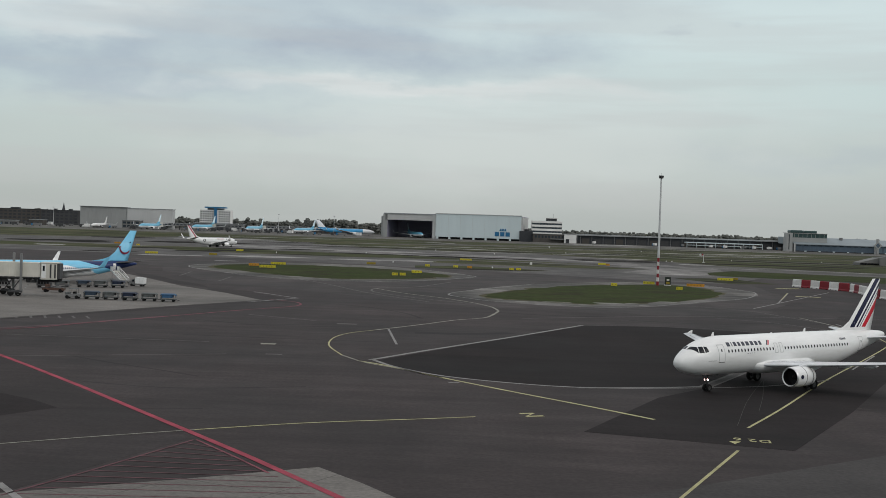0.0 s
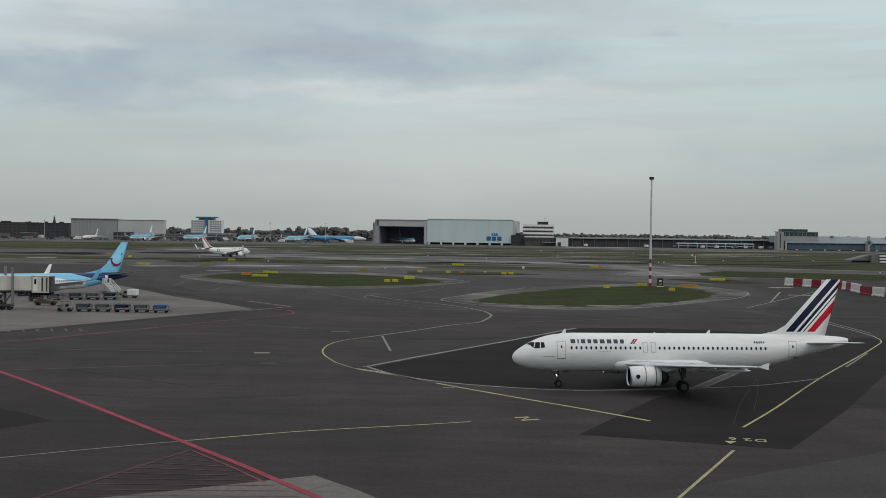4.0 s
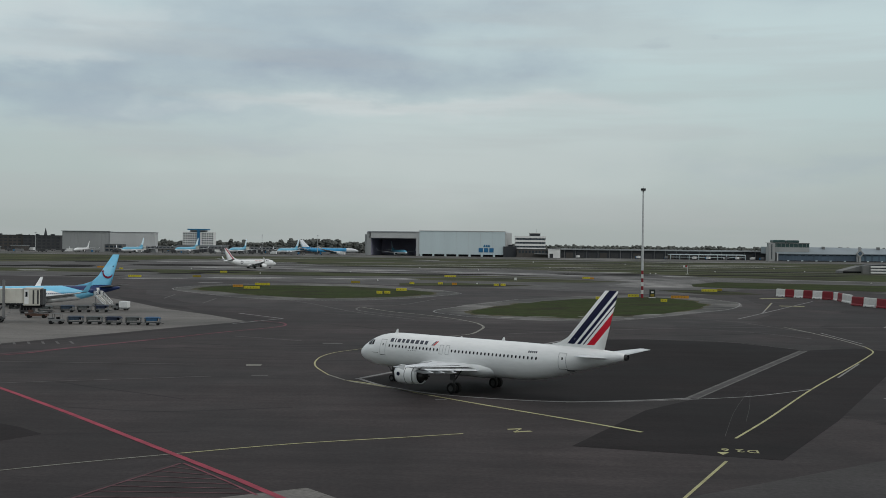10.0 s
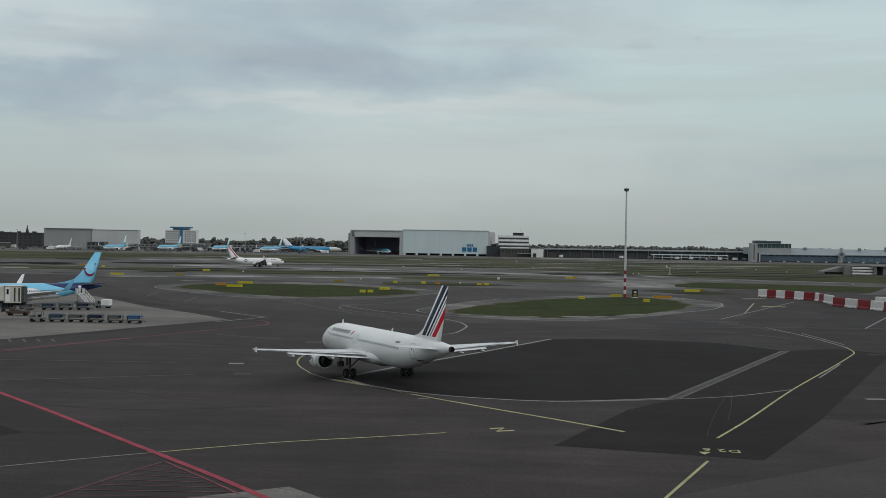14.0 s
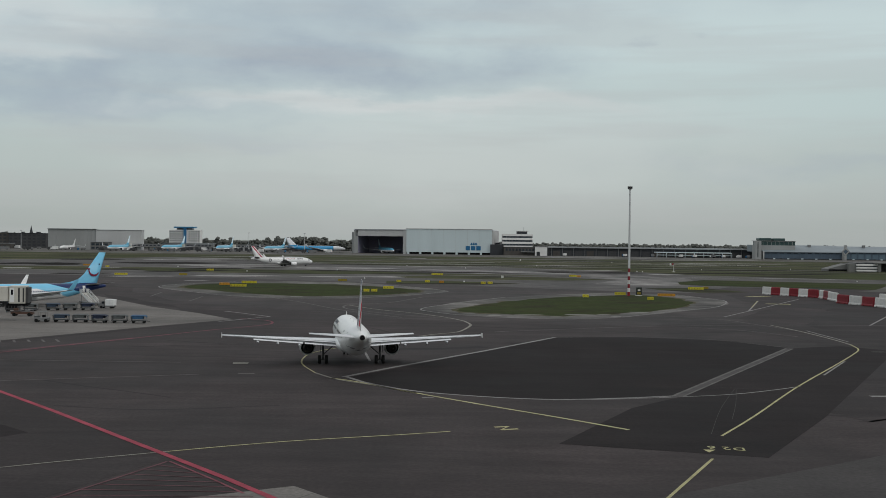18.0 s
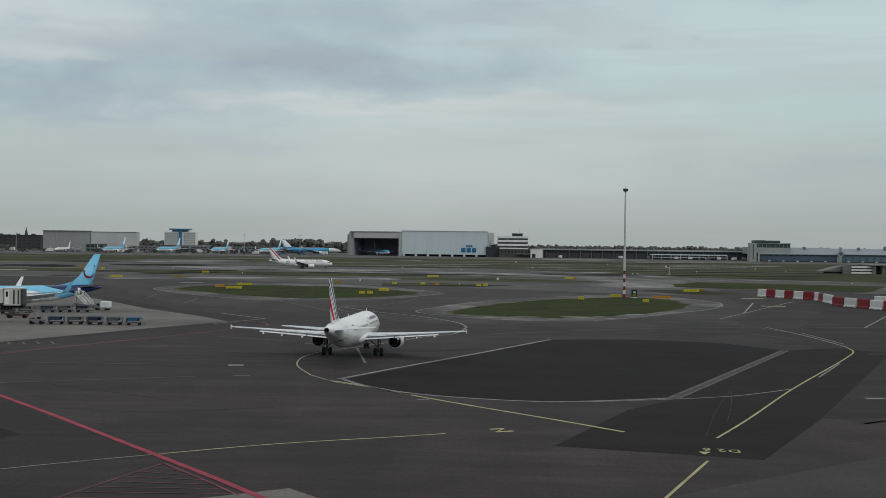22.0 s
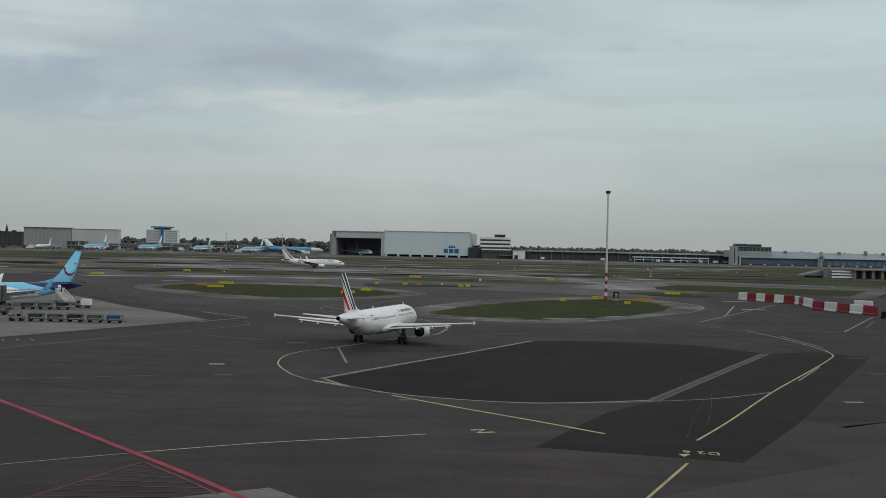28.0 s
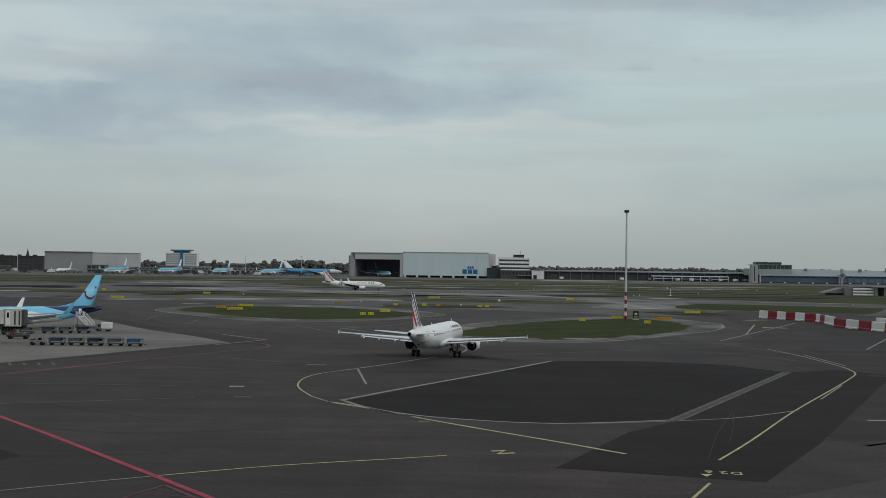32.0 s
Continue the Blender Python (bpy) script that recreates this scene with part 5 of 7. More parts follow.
def make_main_airliner():
    craft, body, decal, skin, angle_for, wheels, foil = airliner(
        "taxiing_airliner", NEAR_TWINJET, "white twin-engine airliner with blue and red striped fin taxiing", dict(
            body=WHITE_PAINT, fin=FIN_STRIPES, wing=GREY_PAINT, engine=WHITE_PAINT, stab=GREY_PAINT, fillet=WHITE_PAINT, tip=WHITE_PAINT,
            fin_label="white fin with slanting blue and red stripes"), None)
    cabin(NEAR_TWINJET, decal, 6.1, 27.6, 0.533, 4.42, [(13.6, 14.9), (14.9, 15.2)], (0.20, 0.29), None, skin, angle_for, body)
    for side in (-1, 1):
        # flight deck glass
        cockpit_panes(skin, angle_for, body, side)
        door(decal, 4.55, 0.95, 3.25, 5.1, side, "front_door")
        door(decal, 30.1, 0.95, 3.45, 5.2, side, "rear_door")
        for s in (13.85, 14.75):
            door(decal, s, 0.55, 3.95, 5.0, side, "overwing_exit")
        if side == 1:
            door(decal, 8.0, 1.8, 2.3, 3.4, side, "cargo_door")
            door(decal, 25.0, 1.8, 2.4, 3.5, side, "cargo_door")
        # airline title as plain bars, the slash beside it, and the registration as bars
        s = 6.05
        for wide in (0.50, 0.15, 0.46, 0.40, 0.46, 0.52, 0.50, 0.46, 0.42):
            decal("title_bar", s, s + wide, 4.88, 5.28, LETTER_NAVY, side, 0.012, lb="navy plain bar of the airline title")
            s += wide + 0.24
        decal("title_slash", 12.5, 12.68, 4.84, 5.32, LETTER_NAVY, side, 0.012, lean=-0.9, lb="dark slanting slash")
        decal("title_slash", 12.74, 12.96, 4.84, 5.32, RED_PAINT, side, 0.012, lean=-0.9, lb="red slanting slash")
        for k in range(5):
            decal("registration_bar", 26.2 + k * 0.25, 26.2 + k * 0.25 + 0.16, 4.95, 5.15, NAVY, side, 0.012, steps=2)
        for k in range(2):
            decal("rear_marking", 30.9, 32.1, 2.95 + k * 0.3, 3.1 + k * 0.3, NAVY, side, 0.012, steps=2)
        for k in range(4):
            decal("stencil_mark", 9.1 + k * 0.35, 9.3 + k * 0.35, 4.05, 4.1, SEAM, side, 0.012, steps=1)
        decal("stencil_mark", 3.1, 4.3, 3.45, 3.49, SEAM, side, 0.012, steps=2)
    # antennas, beacon and tail outlet
    for s, h in ((5.6, 0.46), (21.6, 0.40), (28.3, 0.18)):
        q = skin(s, 0)
        bm = bmesh.new()
        loft(bm, [[(o, q.y + a, q.z + z) for a, z in ((0.28, -0.05), (-0.05, h), (-0.2, h), (-0.22, -0.05))] for o in (-0.03, 0.03)])
        part("blade_antenna", bm, WHITE_PAINT, craft)
    q = skin(15.6, 0)
    bm = bmesh.new()
    bmesh.ops.create_uvsphere(bm, u_segments=10, v_segments=6, radius=0.11, matrix=Matrix.Translation((0, q.y, q.z)))
    part("beacon", bm, WHITE_PAINT, craft, smooth=True)
    bm = bmesh.new()
    lathe(bm, [(0.30, 0.32), (0.0, 0.315), (-0.10, 0.29), (-0.13, 0.275), (-0.118, 0.262)], (0, 17.71 - 37.57, 5.10), 20)
    ring = part("tail_outlet", bm, SOOT, craft, "sooty ring of the tail outlet", smooth=True)
    # shallow black dish stands in for the shade in the outlet's hollow
    bm = bmesh.new()
    lathe(bm, [(-0.118, 0.262), (-0.04, 0.22), (-0.03, 0.01)], (0, 17.71 - 37.57, 5.10), 16)
    part("outlet_throat", bm, BLACK, ring)
    # markings on the nacelles
    ex, es, ez, er, el = NEAR_TWINJET["engine"]
    for side in (-1, 1):
        for out in (-1, 1):
            bm = bmesh.new()
            tube(bm, (side * ex + out * er * 1.0, 17.71 - es - 0.75, ez + 0.1), (side * ex + out * (er * 1.02 + 0.03), 17.71 - es - 0.75, ez + 0.1), 0.22, seg=16)
            part("nacelle_badge", bm, NAVY, craft)
            for s in (1.55, 2.65):
                bm = bmesh.new()
                lathe(bm, [(-s, er * 1.012), (-s - 0.05, er * 1.02), (-s - 0.1, er * 1.012)], (side * ex, 17.71 - es, ez), 28)
                if out > 0:
                    part("nacelle_seam", bm, SEAM, craft, smooth=True)
                else:
                    bm.free()
    return craft, wheels


main_craft, main_wheels = make_main_airliner()

THIN_STRIPE_FIN = banded("white_fin_with_thin_red_stripes", (0, -1, -0.9), [(-60, (0.73, 0.73, 0.72)), (5.5, (0.38, 0.085, 0.11)), (6.2, (0.73, 0.73, 0.72)), (6.6, (0.38, 0.085, 0.11)), (7.4, (0.73, 0.73, 0.72)), (7.8, (0.38, 0.085, 0.11)), (8.8, (0.73, 0.73, 0.72))])
ROSE = material("rose_red_lettering", (0.58, 0.42, 0.42), 0.5, vary=0.1)
SHORT_TWINJET = dict(WINGLET_TWINJET, length=36.6, mid=17.4, root=(1.6, 12.2, 19.6), kink=(5.9, 15.3, 19.7), tip=(17.2, 21.8, 23.2), fillet=3.4, fin=((29.0, 34.6, 4.8), (34.6, 36.6, 11.2)), stab=((31.2, 34.8, 1.0), (34.7, 36.4, 7.1)), engine=(4.83, 11.2, 1.45, 1.05, 4.2))


def make_far_taxiing():
    craft, body, decal, skin, angle_for, wheels, foil = airliner(
        "far_taxiing_airliner", SHORT_TWINJET, "white airliner with red striped fin taxiing far off", dict(
            body=WHITE_PAINT, fin=THIN_STRIPE_FIN, wing=WING_SHADED, engine=WHITE_PAINT, tip=WHITE_PAINT, fillet=WHITE_PAINT), None, detail=1)
    cabin(SHORT_TWINJET, decal, 6.5, 26, 0.8, 3.9, [], (0.26, 0.28), FAINT_SEAM)
    for side in (-1, 1):
        for s0, s1 in ((1.5, 2.2), (2.3, 3.0)):
            decal("cockpit_window", s0, s1, 3.35, 3.8, GLASS_DARK, side, 0.012, lean=-0.3)
        for k in range(3):
            decal("title_bar", 6.4 + k * 1.2, 7.1 + k * 1.2, 4.0, 4.55, SEAM, side, 0.02, lb="grey plain bar of the airline title")
        for k in range(6):
            decal("title_bar", 11.0 + k * 0.9, 11.55 + k * 0.9, 4.05, 4.6, ROSE, side, 0.02, lb="rose plain bar of the airline title")
        bm = bmesh.new()
        lathe(bm, [(-0.1, 0.62), (0.0, 0.62), (0.0, 0.85), (-0.1, 0.85)], (0, 0, 0), 20)
        bm.transform(Matrix.Translation((side * 1.93, 17.4 - 25.8, 3.5)) @ Matrix.Rotation(radians(90), 4, "Z"))
        part("round_badge", bm, NAVY, body)
    return craft, wheels


far_craft, far_wheels = make_far_taxiing()


# ---- the apron at the parked airliner ----
SKY_BLUE = (0.19, 0.54, 0.76)
TOUR_BODY = banded("white_light_blue_and_navy_wave_paint", (0, -0.27, 1.0), [(-40, (0.78, 0.78, 0.78)), (4.5, SKY_BLUE), (6.45, (0.014, 0.03, 0.11))], fore=-2.4)
TOUR_FIN = banded("light_blue_fin_over_navy_foot", (0, 0.0, 1.0), [(-40, (0.014, 0.03, 0.11)), (5.05, SKY_BLUE)])
LIGHT_BLUE = material("light_blue_paint", SKY_BLUE, 0.35, vary=0.06, coat=0.2)
NAVY_TAIL = material("deep_navy_paint", (0.014, 0.03, 0.11), 0.35, vary=0.06)
PALE_PANEL = material("pale_beige_grey_panel", (0.57, 0.55, 0.49), 0.5, vary=0.12, scale=0.5, random_tone=0.05)
MID_GREY = material("mid_grey_steel", (0.17, 0.17, 0.17), 0.5, vary=0.2)
DARK_GREY = material("dark_grey_steel", (0.05, 0.05, 0.052), 0.6, vary=0.25)
WHITE_VAN = material("white_vehicle_paint", (0.72, 0.72, 0.71), 0.3, vary=0.06)
BLUE_TARP = material("blue_tarpaulin", (0.028, 0.085, 0.17), 0.6, vary=0.25, scale=2)
SLATE_TARP = material("slate_blue_tarpaulin", (0.028, 0.045, 0.07), 0.6, vary=0.3, scale=2)
NAVY_TARP = material("dark_navy_tarpaulin", (0.013, 0.02, 0.042), 0.6, vary=0.3, scale=2)
GREY_TARP = material("grey_tarpaulin", (0.075, 0.082, 0.082), 0.6, vary=0.3, scale=2)
DARK_RED = material("dark_crimson_paint", (0.20, 0.012, 0.04), 0.4, vary=0.06)
BROWN_PAINT = material("rusty_orange_brown_paint", (0.095, 0.055, 0.042), 0.6, vary=0.3)


def make_parked_airliner():
    m = pose(-98.6, 288.4, 0.02, 0, 0, 126)
    craft, body, decal, skin, angle_for, wheels, foil = airliner(
        "parked_airliner", WINGLET_TWINJET, "light blue and white airliner parked on the concrete apron", dict(
            body=TOUR_BODY, fin=TOUR_FIN, wing=GREY_PAINT, engine=LIGHT_BLUE, tip=WHITE_PAINT, tip_port=LIGHT_BLUE, stab=MID_GREY, fillet=LIGHT_BLUE,
            fin_label="light blue fin with navy foot"), m, detail=1)
    cabin(WINGLET_TWINJET, decal, 6.5, 27.5, 0.51, 3.2, [], (0.23, 0.3), NAVY_TAIL)
    for side in (-1, 1):
        door(decal, 33.2, 0.75, 2.65, 4.4, side, "rear_door")
        for s0, s1 in ((1.7, 2.4), (2.5, 3.2)):
            decal("cockpit_window", s0, s1, 3.4, 3.85, GLASS_DARK, side, 0.012, lean=-0.3)
        # the curved mark on the fin
        bm = bmesh.new()
        rows = []
        for k in range(15):
            a = radians(203 + k * 11.9)
            wdt = 0.34 * math.sin(math.pi * (k + 1.5) / 17) + 0.12
            rows.append([bm.verts.new((side * 0.30, 19.6 - 36.35 + r * math.cos(a), 8.1 + r * 1.1 * math.sin(a))) for r in (1.36 - wdt, 1.36)])
        for r0, r1 in zip(rows, rows[1:]):
            bm.faces.new((r0[0], r0[1], r1[1], r1[0]))
        cap = [bm.verts.new((side * 0.30, 19.6 - 36.35 + y, 8.1 + z)) for y, z in ((1.78, 0.44), (0.98, 0.52), (0.92, 0.24), (1.42, 0.10))]
        bm.faces.new(cap)
        dot = bmesh.new()
        tube(dot, (side * 0.10, 19.6 - 37.75, 9.6), (side * 0.22, 19.6 - 37.75, 9.6), 0.16, seg=12)
        part("fin_dot", dot, NAVY_TAIL, craft)
        part("fin_mark", bm, DARK_RED, craft, "red upward-curved mark on the fin")


make_parked_airliner()


def make_stairs():
    """Towable passenger stairs at the rear door, running down to the side."""
    s = thing("passenger_stairs", "pale grey passenger stairs at the parked airliner's rear door", "stairs", m=pose(-86.6, 295.0, 0.016, 0, 0, 38))
    part("platform", boxed(-0.9, 0.9, -1.4, 0.2, 2.45, 2.6, 0.02), PALE_PANEL, s)
    part("chassis", boxed(-1.1, 1.1, -8.2, -0.2, 0.45, 0.75, 0.03), MID_GREY, s)
    for k in range(13):
        y, z = -1.4 - k * 0.46, 2.42 - k * 0.175
        part("step", boxed(-0.75, 0.75, y - 0.42, y, z - 0.05, z, 0.01), PALE_PANEL, s)
    for x in (-0.85, 0.85):
        bm = bmesh.new()
        loft(bm, [[(x + o, y, z) for y, z in ((0.1, 2.45), (0.1, 2.75), (-1.4, 2.75), (-7.6, 0.42), (-7.6, 0.18), (-1.4, 2.35))] for o in (-0.04, 0.04)])
        part("side_panel", bm, WHITE_VAN, s)
        for dz, r in ((1.28, 0.055), (0.85, 0.03)):
            part("handrail", tubed((x, -1.4, 2.4 + dz), (x, -7.6, dz), r, seg=8), WHITE_VAN, s)
            part("handrail", tubed((x, -1.4, 2.4 + dz), (x, 0.1, 2.4 + dz), r, seg=8), WHITE_VAN, s)
        for k in range(6):
            part("rail_post", tubed((x, -1.4 - k * 1.24, 2.4 - k * 0.48), (x, -1.4 - k * 1.24, 3.66 - k * 0.48), 0.03, seg=6), WHITE_VAN, s)
        part("platform_screen", boxed(x - 0.03, x + 0.03, -1.3, 0.0, 2.6, 3.6), WHITE_VAN, s)
        for y in (-1.6, -7.0):
            part("wheel", tubed((x * 1.15 - 0.1, y, 0.35), (x * 1.15 + 0.1, y, 0.35), 0.35, seg=14), RUBBER, s)
        part("support", tubed((x * 0.9, -1.0, 0.7), (x * 0.9, -1.0, 2.45), 0.07, seg=8), MID_GREY, s)


make_stairs()


def make_jet_bridge():
    b = thing("jet_bridge", "pale beige passenger boarding bridge with glazed cab and wheeled legs", "jet bridge", m=pose(-81.0, 238.0, 0.016, 0, 0, 188))
    # own space: x runs back along the tunnel from the cab
    part("tunnel", boxed(3.0, 16.0, -1.5, 1.5, 3.75, 6.55, 0.06), PALE_PANEL, b)
    part("outer_tunnel", boxed(16.0, 48.0, -1.75, 1.75, 3.6, 6.85, 0.06), PALE_PANEL, b)
    for k in range(11):
        x = 4.2 + k * 1.15
        part("tunnel_rib", boxed(x, x + 0.09, -1.56, 1.56, 3.7, 6.6), PALE_PANEL, b)
    part("tunnel_floor_beam", boxed(2.5, 16, -1.4, 1.4, 3.45, 3.75), DARK_GREY, b)
    cab = part("cab", boxed(-0.2, 2.9, -1.75, 1.75, 3.3, 6.55, 0.08), PALE_PANEL, b, "pale square cab at the bridge's end")
    part("cab_roof", boxed(-0.35, 3.0, -1.85, 1.85, 6.55, 6.68, 0.04), PALE_PANEL, b)
    part("cab_underbox", boxed(-0.6, 3.4, -1.5, 1.5, 2.85, 3.3, 0.05), BLACK, cab, "black box under the cab floor")
    for y0, y1 in ((-1.765, -1.75), (1.75, 1.765)):
        part("cab_door", boxed(1.9, 2.7, y0 - 0.01, y1 + 0.01, 3.6, 6.4), WHITE_VAN, cab)
        part("cab_window", boxed(2.1, 2.5, y0 - 0.03, y1 + 0.03, 5.0, 6.0), GLASS_DARK, cab)
        for k in range(4):
            part("shutter_slat", boxed(0.0 + k * 0.42, 0.30 + k * 0.42, y0 - 0.03, y1 + 0.03, 3.6, 6.3), PALE_PANEL if k % 2 else DARK_GREY, cab)
    part("bellows", boxed(-0.75, -0.2, -1.65, 1.65, 3.4, 6.45, 0.1), DARK_GREY, cab)
    for y, x in ((-2.05, 8.8), (2.05, 6.5)):
        leg = part("lift_column", boxed(x - 0.22, x + 0.22, y - 0.2, y + 0.2, 1.0, 8.3, 0.03), MID_GREY, b, "tall grey lifting column")
        part("cross_beam", boxed(x - 0.3, x + 0.3, min(0, y), max(0, y), 3.1, 3.5), MID_GREY, leg)
        for wx in (x + 0.5, x + 1.9):
            part("bogie_wheel", tubed((wx, y - 0.25, 0.6), (wx, y + 0.25, 0.6), 0.6, seg=18), RUBBER, leg)
        part("bogie_frame", boxed(x - 0.3, x + 2.3, y - 0.3, y + 0.3, 0.7, 1.1, 0.04), DARK_GREY, leg)
        part("brace", tubed((x + 1.8, y, 1.0), (x + 0.1, y, 3.3), 0.12, seg=8), DARK_GREY, leg)
    # cable loops and boxes slung under the tunnel
    for x in (4.0, 5.0, 9.6, 10.6, 11.8):
        part("slung_box", boxed(x, x + 0.8, -0.9, 0.9, 2.6, 3.45, 0.04), DARK_GREY, b)
    part("cable_tray", boxed(3.2, 46, 1.2, 1.5, 3.3, 3.5), BLACK, b)
    for k in range(10):
        part("service_step", boxed(4.0 + k * 0.3, 4.3 + k * 0.3, 2.0, 2.8, 3.3 - k * 0.33, 3.36 - k * 0.33), MID_GREY, b)
    part("rotunda_column", tubed((44, 0, 0), (44, 0, 3.7), 0.8, seg=18), MID_GREY, b)


make_jet_bridge()


def make_cart(tarp, label):
    c = thing("baggage_cart", label, "baggage cart", "baggage carts on the apron")
    bed = part("bed", boxed(-1.45, 1.45, -0.75, 0.75, 0.42, 0.56, 0.02), DARK_GREY, c)
    for x in (-1.0, 1.0):
        for y in (-0.62, 0.62):
            part("wheel", tubed((x, y - 0.09, 0.24), (x, y + 0.09, 0.24), 0.24, seg=14), RUBBER, c)
    part("drawbar", tubed((1.45, 0, 0.42), (2.15, 0, 0.3), 0.05, seg=8), DARK_GREY, c)
    for x in (-1.4, 1.4):
        for y in (-0.7, 0.7):
            part("post", tubed((x, y, 0.5), (x, y, 1.45), 0.035, seg=8), MID_GREY, c)
    bm = bmesh.new()
    loft(bm, [[(x, y * w, z - d) for y, z in ((-0.82, 1.36), (-0.80, 1.48), (0, 1.62), (0.80, 1.48), (0.82, 1.36), (0, 1.5))] for x, w, d in ((-1.52, 0.96, 0.24), (-1.36, 1.0, 0.06), (-1.1, 1.0, 0.0), (1.1, 1.0, 0.0), (1.36, 1.0, 0.06), (1.52, 0.96, 0.24))])
    part("canopy", bm, tarp, c)
    for y in (-0.76, 0.76):
        bm = bmesh.new()
        rows = []
        for i in range(9):
            x = -1.15 + i * 0.255
            rows.append([bm.verts.new((x, y + 0.035 * math.sin(i * 2.1) + o, z)) for o in (-0.012, 0.012) for z in (0.80, 1.42)])
        for a, e in zip(rows, rows[1:]):
            for i, j in ((0, 1), (1, 3), (3, 2), (2, 0)):
                bm.faces.new((a[i], a[j], e[j], e[i]))
        part("curtain", bm, tarp, c)
    for x in (-1.42, 1.42):
        part("end_panel", boxed(x - 0.02, x + 0.02, -0.7, 0.7, 0.56, 1.15), MID_GREY, c)
    part("reflector_strip", boxed(-1.4, 1.4, -0.775, -0.755, 0.44, 0.53), GREY_TARP, c)
    return c


def make_carts():
    kinds = [(SLATE_TARP, "baggage cart with slate blue tarpaulin curtains"), (GREY_TARP, "baggage cart with grey tarpaulin curtains"),
             (NAVY_TARP, "baggage cart with dark navy tarpaulin curtains"), (BLUE_TARP, "baggage cart with bright blue tarpaulin curtains")]
    made = [make_cart(*k) for k in kinds]
    places = [(-72.7, 233.6, 0, 4), (-69.1, 233.9, 1, 2), (-65.3, 233.5, 2, -3), (-61.5, 233.6, 1, 3), (-57.7, 233.2, 3, 5),
              (-89.8, 267.0, 1, 6), (-85.7, 269.4, 0, 3), (-82.3, 270.6, 1, 2), (-78.6, 271.4, 2, 4)]
    used = set()
    for x, y, k, turn in places:
        m = pose(x, y, 0.016, 0, 0, turn)
        if k in used:
            copy_thing(made[k], m)
        else:
            made[k].matrix_basis = m
            used.add(k)


make_carts()


def make_tractor():
    t = thing("baggage_tractor", "grey open baggage tractor coupled to the carts", "tractor", m=pose(-76.3, 233.3, 0.016, 0, 0, 183))
    part("body", boxed(-1.4, 1.4, -0.75, 0.75, 0.35, 0.95, 0.08), MID_GREY, t)
    part("bonnet", boxed(0.5, 1.4, -0.65, 0.65, 0.95, 1.2, 0.08), GREY_TARP, t)
    part("seat", boxed(-0.6, -0.1, -0.5, 0.5, 0.95, 1.35, 0.05), BLACK, t)
    part("roof", boxed(-0.95, 0.6, -0.75, 0.75, 1.9, 1.98, 0.03), GREY_TARP, t)
    for x in (-0.9, 0.55):
        for y in (-0.7, 0.7):
            part("post", tubed((x, y, 0.95), (x, y, 1.9), 0.035, seg=8), DARK_GREY, t)
    for x in (-0.9, 0.9):
        for y in (-0.72, 0.72):
            part("wheel", tubed((x, y - 0.11, 0.34), (x, y + 0.11, 0.34), 0.34, seg=16), RUBBER, t)


def make_van():
    v = thing("service_truck", "small truck with grey cab and white box behind the carts", "truck", m=pose(-76.4, 279.5, 0.016, 0, 0, 172) @ Matrix.Scale(0.85, 4))
    part("chassis", boxed(-2.1, 2.1, -0.7, 0.7, 0.42, 0.62, 0.03), DARK_GREY, v)
    box_body = part("load_box", boxed(-2.1, 0.35, -0.98, 0.98, 0.75, 2.35, 0.05), WHITE_VAN, v, "white load box")
    part("skirt", boxed(-2.05, 0.3, -0.93, 0.93, 0.45, 0.75), MID_GREY, box_body)
    for y in (-0.99, 0.99):
        part("panel_seam", boxed(-0.9, -0.87, y - 0.006, y + 0.006, 0.8, 2.3), FAINT_SEAM, box_body)
    bm = bmesh.new()
    side = [(0.5, 0.45), (0.5, 1.95), (1.25, 1.95), (1.75, 1.25), (2.15, 1.15), (2.2, 0.45)]
    loft(bm, [[(x, y, z) for x, z in side] for y in (-0.88, 0.88)])
    cab = part("cab", bm, MID_GREY, v)
    for y in (-0.885, 0.885):
        part("side_window", boxed(0.65, 1.25, y - 0.008, y + 0.008, 1.25, 1.8), GLASS_DARK, cab)
        part("head_lamp", boxed(2.1, 2.22, y * 0.75 - 0.15, y * 0.75 + 0.15, 0.75, 0.95), BARE_METAL, cab)
    bm = bmesh.new()
    bm.faces.new([bm.verts.new(q) for q in ((1.28, -0.8, 1.92), (1.28, 0.8, 1.92), (1.74, 0.8, 1.28), (1.74, -0.8, 1.28))])
    part("windscreen", bm, GLASS_DARK, cab).location = (0.012, 0, 0.012)
    part("bumper", boxed(2.15, 2.3, -0.85, 0.85, 0.35, 0.58, 0.04), DARK_GREY, v)
    for x in (-1.3, 1.4):
        for y in (-0.8, 0.8):
            part("wheel", tubed((x, y - 0.12, 0.36), (x, y + 0.12, 0.36), 0.36, seg=16), RUBBER, v)


